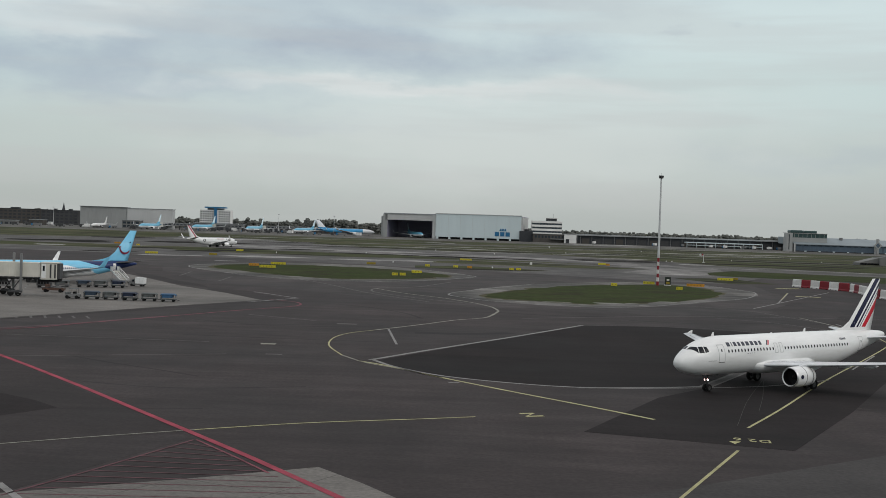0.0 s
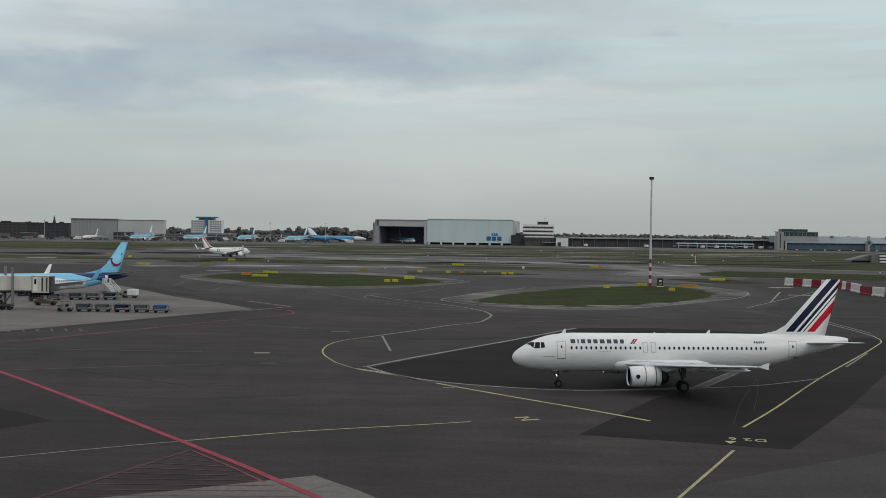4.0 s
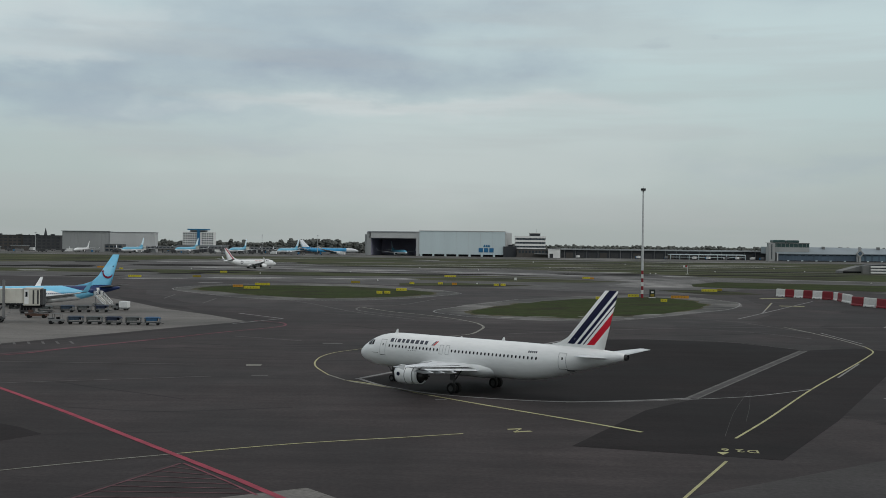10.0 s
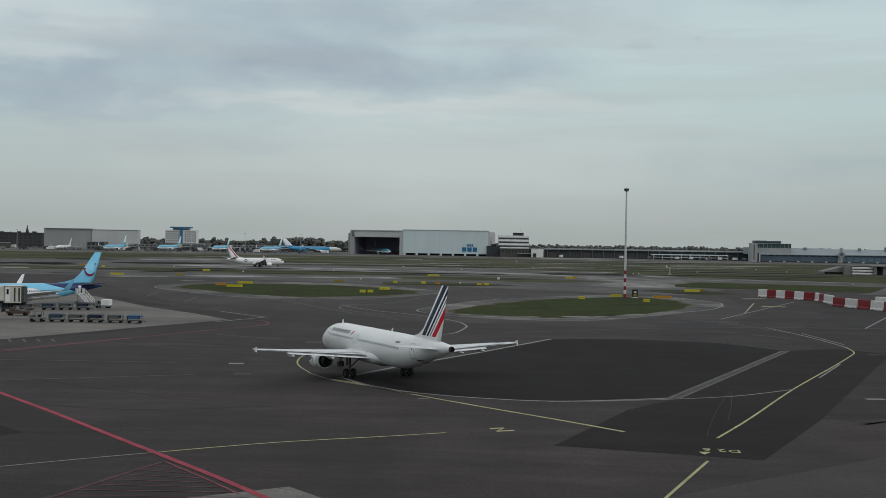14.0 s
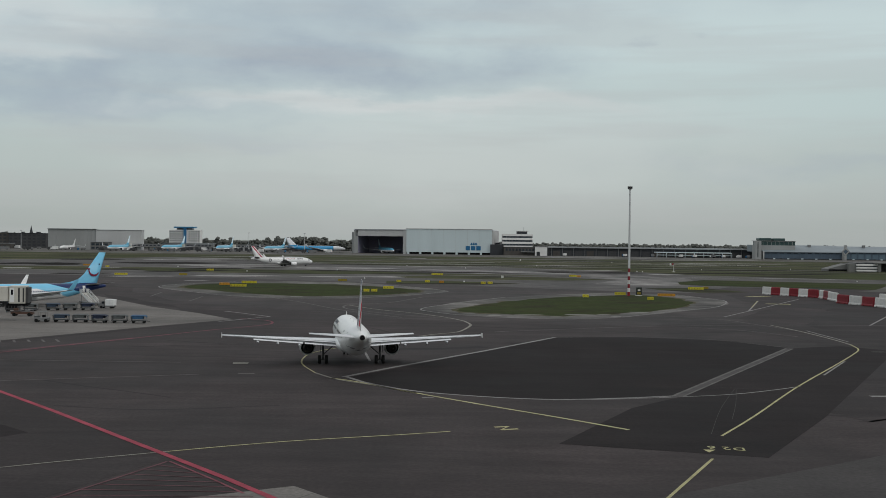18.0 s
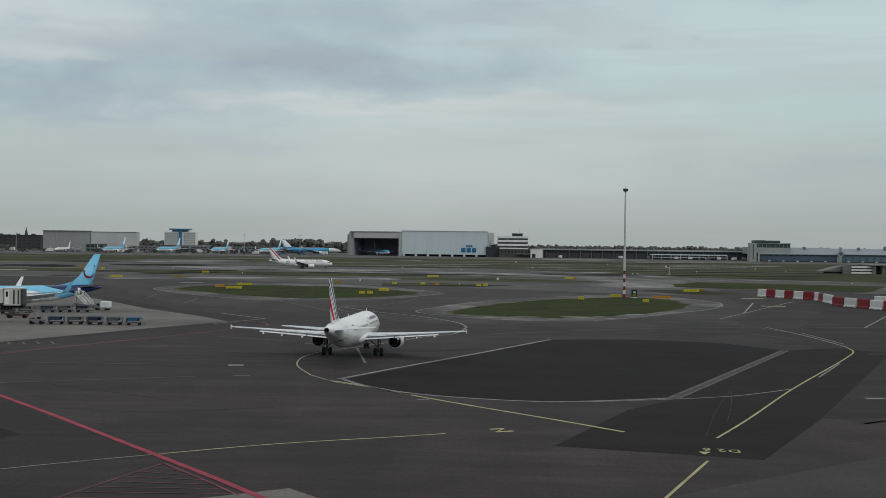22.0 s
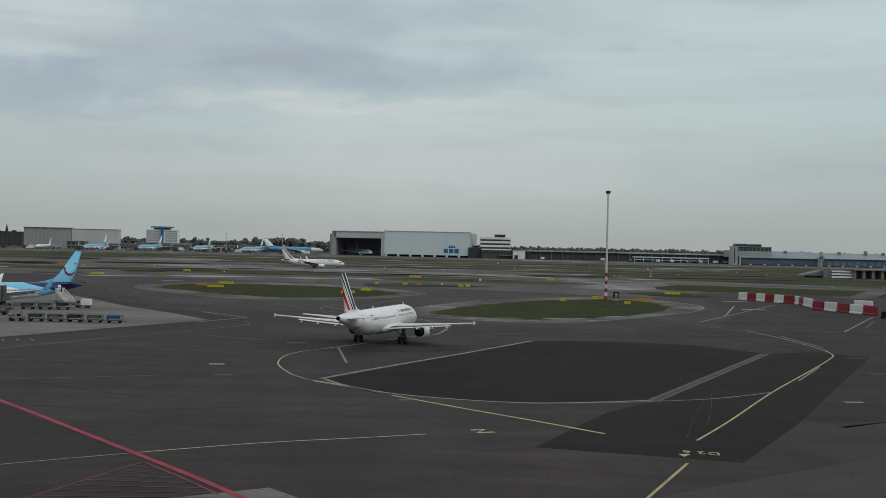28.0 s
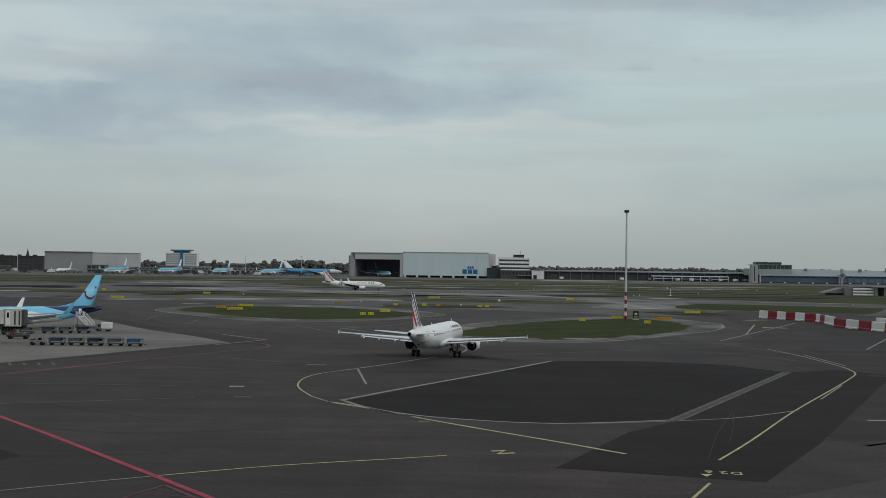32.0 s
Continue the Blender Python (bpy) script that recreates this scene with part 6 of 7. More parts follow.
def make_loader():
    g = thing("belt_loader", "rusty brown low belt loader on the apron", "loader", m=pose(-85.6, 249.5, 0.016, 0, 0, 5))
    part("chassis", boxed(-2.2, 2.2, -0.8, 0.8, 0.4, 0.9, 0.05), BROWN_PAINT, g)
    belt = part("belt", boxed(-3.2, 3.2, -0.45, 0.45, 0, 0.18, 0.03, m=pose(0, 0, 1.0, 0, -5, 0)), DARK_GREY, g)
    part("operator_guard", boxed(-1.9, -0.9, 0.4, 0.8, 0.9, 1.6, 0.04), BROWN_PAINT, g)
    part("toolbox", boxed(0.6, 1.6, -0.8, -0.5, 0.9, 1.4, 0.04), MID_GREY, g)
    for x in (-1.5, 1.5):
        for y in (-0.78, 0.78):
            part("wheel", tubed((x, y - 0.1, 0.36), (x, y + 0.1, 0.36), 0.36, seg=16), RUBBER, g)


make_tractor()
make_van()
make_loader()


def make_power_unit(m, label, mat):
    g = thing("ground_power_unit", label, "power unit", "power units under the boarding bridge", m)
    body = part("housing", boxed(-1.5, 1.5, -0.8, 0.8, 0.5, 1.9, 0.08), mat, g)
    for k in range(4):
        part("louvre", boxed(-1.2 + k * 0.6, -0.75 + k * 0.6, -0.83, -0.8, 0.9, 1.6), BLACK, body)
    part("drawbar", tubed((1.5, 0, 0.5), (2.5, 0, 0.35), 0.05, seg=8), DARK_GREY, g)
    for x in (-1.0, 1.0):
        for y in (-0.7, 0.7):
            part("wheel", tubed((x, y - 0.1, 0.3), (x, y + 0.1, 0.3), 0.3, seg=14), RUBBER, g)


make_power_unit(pose(-92.0, 262.0, 0.016, 0, 0, 10), "dark grey ground power unit under the boarding bridge", DARK_GREY)
make_power_unit(pose(-98.5, 256.0, 0.016, 0, 0, 30), "grey ground power unit under the boarding bridge", MID_GREY)



# ---- mast, signs, barriers ----
SIGN_YELLOW = material("yellow_sign_panel", (0.50, 0.43, 0.028), 0.5, vary=0.12, random_tone=0.08)
SIGN_DIM = material("weathered_yellow_sign_panel", (0.24, 0.18, 0.02), 0.6, vary=0.25)
SIGN_DARK = material("faded_dark_sign_text", (0.20, 0.15, 0.02), 0.6, vary=0.1)
SIGN_ORANGE = material("orange_sign_panel", (0.46, 0.21, 0.02), 0.5, vary=0.12)
BARRIER_RED = material("faded_red_plastic", (0.20, 0.010, 0.018), 0.5, vary=0.2, random_tone=0.15)
BARRIER_WHITE = material("dirty_white_plastic", (0.58, 0.57, 0.55), 0.5, vary=0.15, random_tone=0.08)
GALVANISED = material("galvanised_steel", (0.52, 0.53, 0.53), 0.5, metal=0.0, vary=0.12)
DARK_GREEN = material("dark_green_cabinet_paint", (0.014, 0.02, 0.014), 0.6, vary=0.15)


def make_mast():
    m = thing("flood_light_mast", "tall grey flood light mast with red and white banded foot", "light mast", m=pose(57.7, 372.8, 0.05))
    part("pole", tubed((0, 0, 8.4), (0, 0, 32.6), 0.36, 0.23, 14), GALVANISED, m)
    for k in range(7):
        z = k * 1.2
        part("foot_band", tubed((0, 0, z), (0, 0, z + 1.2), 0.42 - 0.012 * k, 0.42 - 0.012 * (k + 1), 14), BARRIER_RED if k % 2 == 0 else BARRIER_WHITE, m)
    head = part("head_frame", tubed((0, 0, 32.6), (0, 0, 32.85), 0.6, 0.6, 14), MID_GREY, m)
    for k in range(6):
        a = radians(k * 60)
        part("flood_lamp", boxed(-0.24, 0.24, 0.34, 0.72, 32.85, 33.5, 0.04, m=Matrix.Rotation(a, 4, "Z")), DARK_GREY, head)
    part("lightning_rod", tubed((0, 0, 32.9), (0, 0, 34.3), 0.04, seg=6), GALVANISED, m)
    c = thing("control_cabinet", "dark green control cabinet with pale base beside the mast", "cabinet", m=pose(60.9, 373.5, 0.05))
    part("plinth", boxed(-0.95, 0.95, -0.5, 0.5, 0, 0.25, 0.02), BARRIER_WHITE, c)
    body = part("body", boxed(-0.85, 0.85, -0.42, 0.42, 0.25, 2.6, 0.04), DARK_GREEN, c)
    part("door", boxed(-0.75, -0.02, -0.44, -0.42, 0.4, 2.4), DARK_GREEN, body)
    part("door", boxed(0.02, 0.75, -0.44, -0.42, 0.4, 2.4), DARK_GREEN, body)
    part("notice", boxed(-0.55, 0.55, -0.455, -0.44, 0.45, 1.15), SIGN_DIM, body)
    part("notice", boxed(-0.4, 0.4, -0.455, -0.44, 1.5, 2.0), BARRIER_WHITE, body)


make_mast()


def make_sign(wide, panel, label):
    s = thing("taxiway_sign", label, "taxiway sign", "taxiway signs beside the taxi lanes")
    part("panel", boxed(-wide / 2, wide / 2, -0.12, 0.12, 0.2, 1.0, 0.02), panel, s)
    n = max(2, int(wide / 1.6) + 1)
    for k in range(n):
        x = -wide / 2 + 0.25 + (wide - 0.5) * k / (n - 1)
        part("leg", tubed((x, 0, 0), (x, 0, 0.27), 0.05, seg=8), MID_GREY, s)
    for k in range(int(wide / 0.9)):
        x = -wide / 2 + 0.45 + k * 0.9
        part("text_bar", boxed(x - 0.12, x + 0.12, -0.135, -0.122, 0.45, 0.78), SIGN_DARK, s)
    return s


def make_signs():
    paints = dict(y=(SIGN_YELLOW, "yellow"), o=(SIGN_ORANGE, "orange"), d=(SIGN_DIM, "weathered dull yellow"))
    sizes = ((1.8, "small"), (3.4, "wide"), (5.3, "long"))
    blocks = {}
    for x, y, k in ((-132.8, 505.8, "y2"), (-170.6, 623.2, "y0"), (-189.0, 649.6, "o1"), (-108.2, 511.7, "d1"), (-110.5, 583.6, "y1"), (-73.5, 414.2, "o1"), (-66.8, 402.4, "y2"), (-68.0, 432.5, "y2"), (-37.4, 464.1, "d1"), (-15.8, 462.1, "y0"), (-5.0, 461.1, "y0"), (0.3, 457.7, "o0"), (-1.5, 554.1, "y2"), (15.9, 453.3, "y0"), (18.5, 454.4, "y0"), (-22.9, 376.5, "y0"), (-20.5, 377.4, "y0"), (-17.1, 399.8, "y1"), (60.3, 554.0, "y1"), (62.1, 547.1, "o0"), (42.5, 356.0, "y0"), (55.3, 374.3, "y1"), (59.7, 345.6, "y0"), (68.4, 368.2, "o2"), (88.8, 423.1, "y2"), (93.7, 429.5, "d0")):
        m = pose(x, y, 0.05, 0, 0, -math.degrees(math.atan2(x, y)) * 0.6)
        if k in blocks:
            copy_thing(blocks[k], m)
            continue
        panel, word = paints[k[0]]
        wide, size = sizes[int(k[1])]
        blocks[k] = make_sign(wide, panel, size + " " + word + " taxiway sign beside a taxi lane")
        blocks[k].matrix_basis = m
    # small edge lamps on the grass verges
    lamp = thing("edge_lamp", "small pale taxiway edge lamp on a stub post", "edge lamp", "taxiway edge lamps")
    part("stub", tubed((0, 0, 0), (0, 0, 0.5), 0.06, seg=8), MID_GREY, lamp)
    part("lens", tubed((0, 0, 0.5), (0, 0, 0.95), 0.3, 0.2, 10), BARRIER_WHITE, lamp)
    spots = [(-137, 634.8), (-90.1, 566.2), (-51.8, 610.3), (-30.4, 486.6), (13.8, 675.4), (8.9, 461.5), (103.3, 640.3), (106.5, 642.2), (126, 895.9), (211.1, 804.2), (212.1, 737.6),
             (-20, 720), (60, 760), (150, 700), (178, 520), (230, 470)]
    for i, (x, y) in enumerate(spots):
        m = pose(x, y, 0.03)
        if i:
            copy_thing(lamp, m)
        else:
            lamp.matrix_basis = m
    for x, y in ((62.1, 949.6), (26.5, 521.8)):
        box_thing = thing("equipment_box", "small white airfield equipment box on the grass", "equipment box", "airfield equipment boxes", pose(x, y, 0.04))
        part("body", boxed(-0.5, 0.5, -0.4, 0.4, 0.25, 1.25, 0.05), BARRIER_WHITE, box_thing)
        for a in (-0.35, 0.35):
            part("leg", tubed((a, 0, 0), (a, 0, 0.32), 0.07, seg=8), MID_GREY, box_thing)


make_signs()


def make_barrier(mat, label, long):
    b = thing("barrier_block", label, "barrier", "red and white barrier blocks in a row")
    bm = bmesh.new()
    prof = [(-0.55, 0.0), (-0.55, 0.35), (-0.34, 0.6), (-0.30, 2.35), (-0.2, 2.45), (0.2, 2.45), (0.30, 2.35), (0.34, 0.6), (0.55, 0.35), (0.55, 0.0)]
    loft(bm, [[(x, y * w, z) for y, z in prof] for x, w in ((-long / 2, 0.9), (-long / 2 + 0.06, 1.0), (long / 2 - 0.06, 1.0), (long / 2, 0.9))])
    part("body", bm, mat, b)
    for x in (-long * .28, long * .28):
        part("fork_slot", boxed(x - 0.3, x + 0.3, -0.565, 0.565, 0.06, 0.2), BLACK, b)
    part("top_rail", boxed(-long / 2 + .1, long / 2 - .1, -0.12, 0.12, 2.45, 2.53, 0.02), mat, b)
    return b


def make_barriers():
    blocks = {("w", 4.0): make_barrier(BARRIER_WHITE, "tall white barrier block in a row", 4.0), ("r", 4.0): make_barrier(BARRIER_RED, "tall faded red barrier block in a row", 4.0),
              ("w", 5.4): make_barrier(BARRIER_WHITE, "long tall white barrier block in a row", 5.4), ("r", 5.4): make_barrier(BARRIER_RED, "long tall faded red barrier block in a row", 5.4)}
    # runs of blocks in plan: start, end, colours in order, length of a block
    runs = [((105.2, 396.7), (116.6, 375.4), "wrwrwr", 4.0), ((117.0, 374.6), (115.3, 353.0), "wrww", 5.4), ((112.2, 343.6), (119.9, 315.2), "rwrwr", 5.4), ((127.0, 351.0), (130.6, 347.6), "w", 5.4)]
    used = set()
    for (xa, ya), (xb, yb), colours, long in runs:
        turn = math.degrees(math.atan2(yb - ya, xb - xa))
        for k, colour in enumerate(colours):
            u = (k + 0.5) / len(colours)
            m = pose(xa + (xb - xa) * u, ya + (yb - ya) * u, 0.0, 0, 0, turn + 1.5 * math.sin(k * 2.3))
            src = blocks[(colour, long)]
            if src in used:
                copy_thing(src, m)
            else:
                src.matrix_basis = m
                used.add(src)
    for x, y in ((116.6, 301), (119.0, 297.5)):
        c = thing("chock_trolley", "dark low trolley with red top beside the barriers", "trolley", "dark trolleys beside the barriers", pose(x, y, 0, 0, 0, 10))
        part("bed", boxed(-1.1, 1.1, -0.6, 0.6, 0.4, 0.6, 0.03), BLACK, c)
        part("load", boxed(-0.9, 0.9, -0.5, 0.5, 0.6, 1.9 if x < 118 else 1.5, 0.05), DARK_GREY if x > 118 else BLACK, c)
        for a in (-0.8, 0.8):
            for e in (-0.5, 0.5):
                part("wheel", tubed((a, e - 0.08, 0.2), (a, e + 0.08, 0.2), 0.2, seg=12), RUBBER, c)


make_barriers()

# ---- far side: hangars, offices, woods ----
CLADDING_WHITE = material("pale_steel_cladding", (0.57, 0.65, 0.665), 0.55, vary=0.06, scale=0.08, fine=1.2, stretch=(1, 1, 0.1))
CLADDING_GREY = material("grey_steel_cladding", (0.31, 0.315, 0.31), 0.6, vary=0.07, scale=0.08, fine=1.2, stretch=(1, 1, 0.1))
CLADDING_PALE = material("light_grey_cladding", (0.46, 0.46, 0.455), 0.6, vary=0.07, scale=0.08, fine=1.2, stretch=(1, 1, 0.1))
CLADDING_BLUE = material("dusty_blue_cladding", (0.10, 0.15, 0.19), 0.55, vary=0.12, scale=0.06, fine=0.8, stretch=(1, 1, 0.1))
ROOF_GREY = material("pale_roof_sheet", (0.27, 0.285, 0.29), 0.55, vary=0.08, scale=0.05)
ROOF_BLUE = material("blue_grey_roof_sheet", (0.215, 0.25, 0.27), 0.55, vary=0.14, scale=0.05)
SLATE_WALL = material("slate_blue_cladding", (0.075, 0.105, 0.14), 0.55, vary=0.25, scale=0.06, fine=0.8, stretch=(1, 1, 0.1))
TEAL_GLASS = material("dark_teal_glazing", (0.035, 0.068, 0.066), 0.35, vary=0.25, scale=0.2)
WALL_DARK = material("dark_facade", (0.035, 0.037, 0.042), 0.5, vary=0.25, scale=0.1)
WALL_BROWN = material("brown_grey_brick_wall", (0.075, 0.068, 0.062), 0.8, vary=0.2, scale=0.2)
WALL_WHITE = material("white_rendered_wall", (0.72, 0.71, 0.69), 0.7, vary=0.08, scale=0.15)
SOOT_BRICK = material("dark_grey_weathered_wall", (0.058, 0.058, 0.060), 0.8, vary=0.2, scale=0.15)
INTERIOR = material("unlit_hangar_interior", (0.27, 0.26, 0.34), 0.8, vary=0.2)
BLUE_TRIM = material("strong_blue_trim", (0.02, 0.14, 0.29), 0.5, vary=0.08)
WINDOW_FAR = material("far_window_glass", (0.035, 0.045, 0.055), 0.25, vary=0.2, random_tone=0.3)
CONCRETE_WALL = material("grey_concrete_wall", (0.16, 0.16, 0.155), 0.85, vary=0.15, scale=0.3)
# pale grey leaf colour with the distance haze mixed into it
LEAVES = material("hazed_spring_foliage", (0.118, 0.122, 0.112), 0.95, vary=0.16, scale=0.12, fine=0.7, gloss=0.1)


def make_pale_hangar():
    h = thing("pale_hangar", "large pale hangar with a darker side wall beyond the field", "hangar")
    part("side_wall", boxed(-426, -374, 1320, 1322, 0, 22.4), CLADDING_GREY, h, "grey clad wall")
    part("front_wall", boxed(-374, -324.5, 1319, 1321, 0, 21.6), CLADDING_PALE, h, "lighter clad wall")
    part("end_wall", boxed(-325.5, -324.5, 1321, 1330, 0, 21.4), CLADDING_PALE, h)
    part("back_wall", boxed(-426, -324.5, 1330, 1331, 0, 21.4), CLADDING_GREY, h)
    part("end_wall", boxed(-426, -425, 1322, 1330, 0, 22.4), CLADDING_GREY, h)
    part("roof", boxed(-426.6, -374, 1318.4, 1331.4, 22.4, 22.8), ROOF_GREY, h)
    part("roof", boxed(-374, -324, 1318.4, 1331.4, 21.6, 22.0), ROOF_GREY, h)
    for k in range(13):
        part("wall_rib", boxed(-425.5 + k * 4.2, -425.2 + k * 4.2, 1319.7, 1320, 0, 22.3), CLADDING_GREY, h)
    b = thing("low_office", "low grey office block before the pale hangar", "office")
    part("wall", boxed(-373, -354, 1296, 1310, 0, 8.5), CONCRETE_WALL, b)
    part("roof", boxed(-373.5, -353.5, 1295, 1311, 8.5, 9.0), ROOF_GREY, b)
    for r in range(2):
        for k in range(4):
            part("window", boxed(-372 + k * 4.6, -368.6 + k * 4.6, 1295.8, 1296, 1.5 + r * 3.6, 3.6 + r * 3.6), WINDOW_FAR, b)


def make_dark_blocks():
    """Two long dark buildings before the trees."""
    for x0, x1, y, z, mt, word in ((-640, -512, 1441, 17.2, WALL_BROWN, "long brown-grey brick building before the far trees"), (-510.8, -466, 1438, 17.0, SOOT_BRICK, "dark grey flat-roofed building before the far trees")):
        h = thing("flat_roofed_building", word, "building", "dark buildings before the far trees")
        wall = part("wall", boxed(x0, x1, y, y + 16, 0, z), mt, h)
        part("roof", boxed(x0 - 0.5, x1 + 0.5, y - 0.5, y + 16.5, z, z + 0.5), WALL_DARK, h)
        for k in range(2):
            part("roof_plant", boxed(x0 + (x1 - x0) * (0.3 + 0.4 * k), x0 + (x1 - x0) * (0.36 + 0.42 * k), y + 4, y + 10, z + 0.5, z + 1.9), WALL_DARK, h)
        for r in range(4):
            for k in range(int((x1 - x0) / 5.5)):
                part("window", boxed(x0 + 1.2 + k * 5.5, x0 + 4.8 + k * 5.5, y - 0.15, y, 2.2 + r * 3.8, 4.2 + r * 3.8), WALL_DARK, wall)


def make_high_block():
    h = thing("apartment_block", "white multi-storey block with blue roof slab and blue stair core", "office block")
    wall = part("wall", boxed(-324, -287, 1450, 1464, 0, 23.4), WALL_WHITE, h)
    part("roof_slab", boxed(-318.0, -294.0, 1448.5, 1465, 25.6, 27.2), BLUE_TRIM, h, "blue overhanging roof slab")
    part("roof_room", boxed(-315, -297, 1451, 1463, 23.4, 25.4), WALL_DARK, h)
    part("stair_core", boxed(-306.6, -303.2, 1448.6, 1450, 0, 25.6), BLUE_TRIM, h, "blue stair core")
    for r in range(8):
        for k in range(13):
            x = -323.0 + k * 2.8
            if -309.0 < x < -302:
                continue
            part("window", boxed(x, x + 1.7, 1449.75, 1450, 1.6 + r * 2.72, 2.9 + r * 2.72), WINDOW_FAR, wall)


def make_main_hangar():
    h = thing("aircraft_hangar", "wide hangar with one dark open bay and one pale closed door", "hangar", m=pose(-36.8, 1300, 0, 0, 0, -8))
    # own space: x to the right along the front, y into the building
    part("bay_header", boxed(-55.5, 0, 0, 3, 18.6, 25.0), CLADDING_PALE, h, "grey header over the open bay")
    part("roof_edge", boxed(-56.0, 0, -0.6, 3, 25.0, 25.8), ROOF_GREY, h)
    part("bay_post", boxed(-57.6, -53.0, 0, 60, 0, 25.0), CLADDING_GREY, h)
    part("bay_post", boxed(-3.6, 0, -0.5, 60, 0, 25.0), CLADDING_PALE, h)
    part("bay_back_wall", boxed(-53.0, -3.6, 58, 60, 0, 25), INTERIOR, h, "unlit back wall of the bay")
    # sheets added over the posts' inner faces to darken them as shaded
    part("bay_side_shade", boxed(-53.0, -52.7, 1.0, 58, 0, 18.6), INTERIOR, h)
    part("bay_side_shade", boxed(-3.9, -3.6, 1.0, 58, 0, 18.6), INTERIOR, h)
    part("bay_floor", boxed(-53, -3.6, 0.5, 58, 0.02, 0.06), CONCRETE, h)
    part("roof", boxed(-57.6, 92, 3, 62, 25.0, 26.0), INTERIOR, h)
    part("side_return", boxed(-60.5, -57.6, 4, 55, 0, 22.5), CLADDING_GREY, h)
    front = part("closed_door", boxed(0, 91.6, -1.5, 2, 2.2, 26.6), CLADDING_WHITE, h, "huge pale ribbed hangar door")
    part("roof_edge", boxed(-0.5, 92.2, -2.0, 2, 26.6, 27.2), CLADDING_PALE, h)
    for k in range(7):
        x = 1.0 + k * 13.0
        part("door_foot", boxed(x, x + 2.2, -1.5, 1.5, 0, 2.2), CLADDING_WHITE, front)
        # black blocks fill the openings at the foot as their inner shade
        part("door_gap", boxed(x + 2.2, min(x + 13.0, 91.6), -0.6, 1.0, 0, 2.2), BLACK, front)
    for k in range(8):
        part("panel_joint", boxed(0.6 + k * 13.0, 0.72 + k * 13.0, -1.56, -1.5, 2.2, 26.6), CLADDING_PALE, front)
    part("end_wall", boxed(91.6, 93.0, 0, 62, 0, 25.6), CLADDING_PALE, h)
    part("annex", boxed(93.0, 98.0, 20, 58, 0, 13), WALL_DARK, h)
    # airline emblem as plain shapes
    for k in range(3):
        part("emblem_bar", boxed(63.8 + k * 5.7, 68.4 + k * 5.7, -1.75, -1.5, 4.7, 9.2), BLUE_TRIM, front, "strong blue plain emblem bar")
    for x, z, w in ((68.6, 10.2, 7.6), (69.3, 11.0, 1.5), (71.6, 11.0, 1.6), (74.0, 11.0, 1.5)):
        part("emblem_crown", boxed(x, x + w, -1.75, -1.5, z, z + (0.8 if w > 2 else 1.7)), BLUE_TRIM, front, "strong blue plain emblem piece")


def make_office_tower():
    t = thing("office_tower", "mid-rise office with white and dark storey bands", "office")
    for k in range(5):
        z = 2.0 + k * 4.1
        part("white_band", boxed(65, 97.2, 1290, 1306, z + 1.9, z + 4.1), WALL_WHITE, t)
        band = part("window_band", boxed(65.3, 96.9, 1290.4, 1305.6, z, z + 1.9), WINDOW_FAR, t)
        for j in range(10):
            part("mullion", boxed(66 + j * 3.3, 66.3 + j * 3.3, 1290.25, 1290.4, z, z + 1.9), MID_GREY, band)
    part("plinth", boxed(65, 97.2, 1290, 1306, 0, 2.0), WALL_DARK, t)
    part("roof_room", boxed(80.5, 91.5, 1294, 1302, 22.5, 25.4), WALL_DARK, t)
    part("roof_slab", boxed(79.5, 92.5, 1293, 1303, 25.4, 26.0), WALL_WHITE, t)
    part("roof_aerial", tubed((88, 1298, 26), (88, 1298, 30), 0.15, seg=6), MID_GREY, t)
    low = thing("dark_workshop", "dark low workshop blocks beside the hangar", "workshop")
    part("wall", boxed(52, 66, 1284, 1300, 0, 11.2), WALL_DARK, low)
    part("wall", boxed(66, 101, 1278, 1289, 0, 8.6), WALL_BROWN, low)
    part("canopy", boxed(84, 98, 1274, 1278, 3.6, 4.2), ROOF_GREY, low)
    part("roof", boxed(65.5, 101.5, 1277.5, 1289.5, 8.6, 9.0), MID_GREY, low)
    for k in range(9):
        part("window", boxed(68 + k * 3.5, 70 + k * 3.5, 1277.8, 1278, 4.8, 7.2), WINDOW_FAR, low)
    w = thing("white_depot", "small white depot with dark gate", "depot")
    part("wall", boxed(98.5, 111, 1272, 1284, 0, 9.4), WALL_WHITE, w)
    part("gate", boxed(100, 103.5, 1271.8, 1272, 0, 4.2), WALL_DARK, w)
    part("roof", boxed(98, 111.5, 1271.5, 1284.5, 9.4, 9.8), MID_GREY, w)


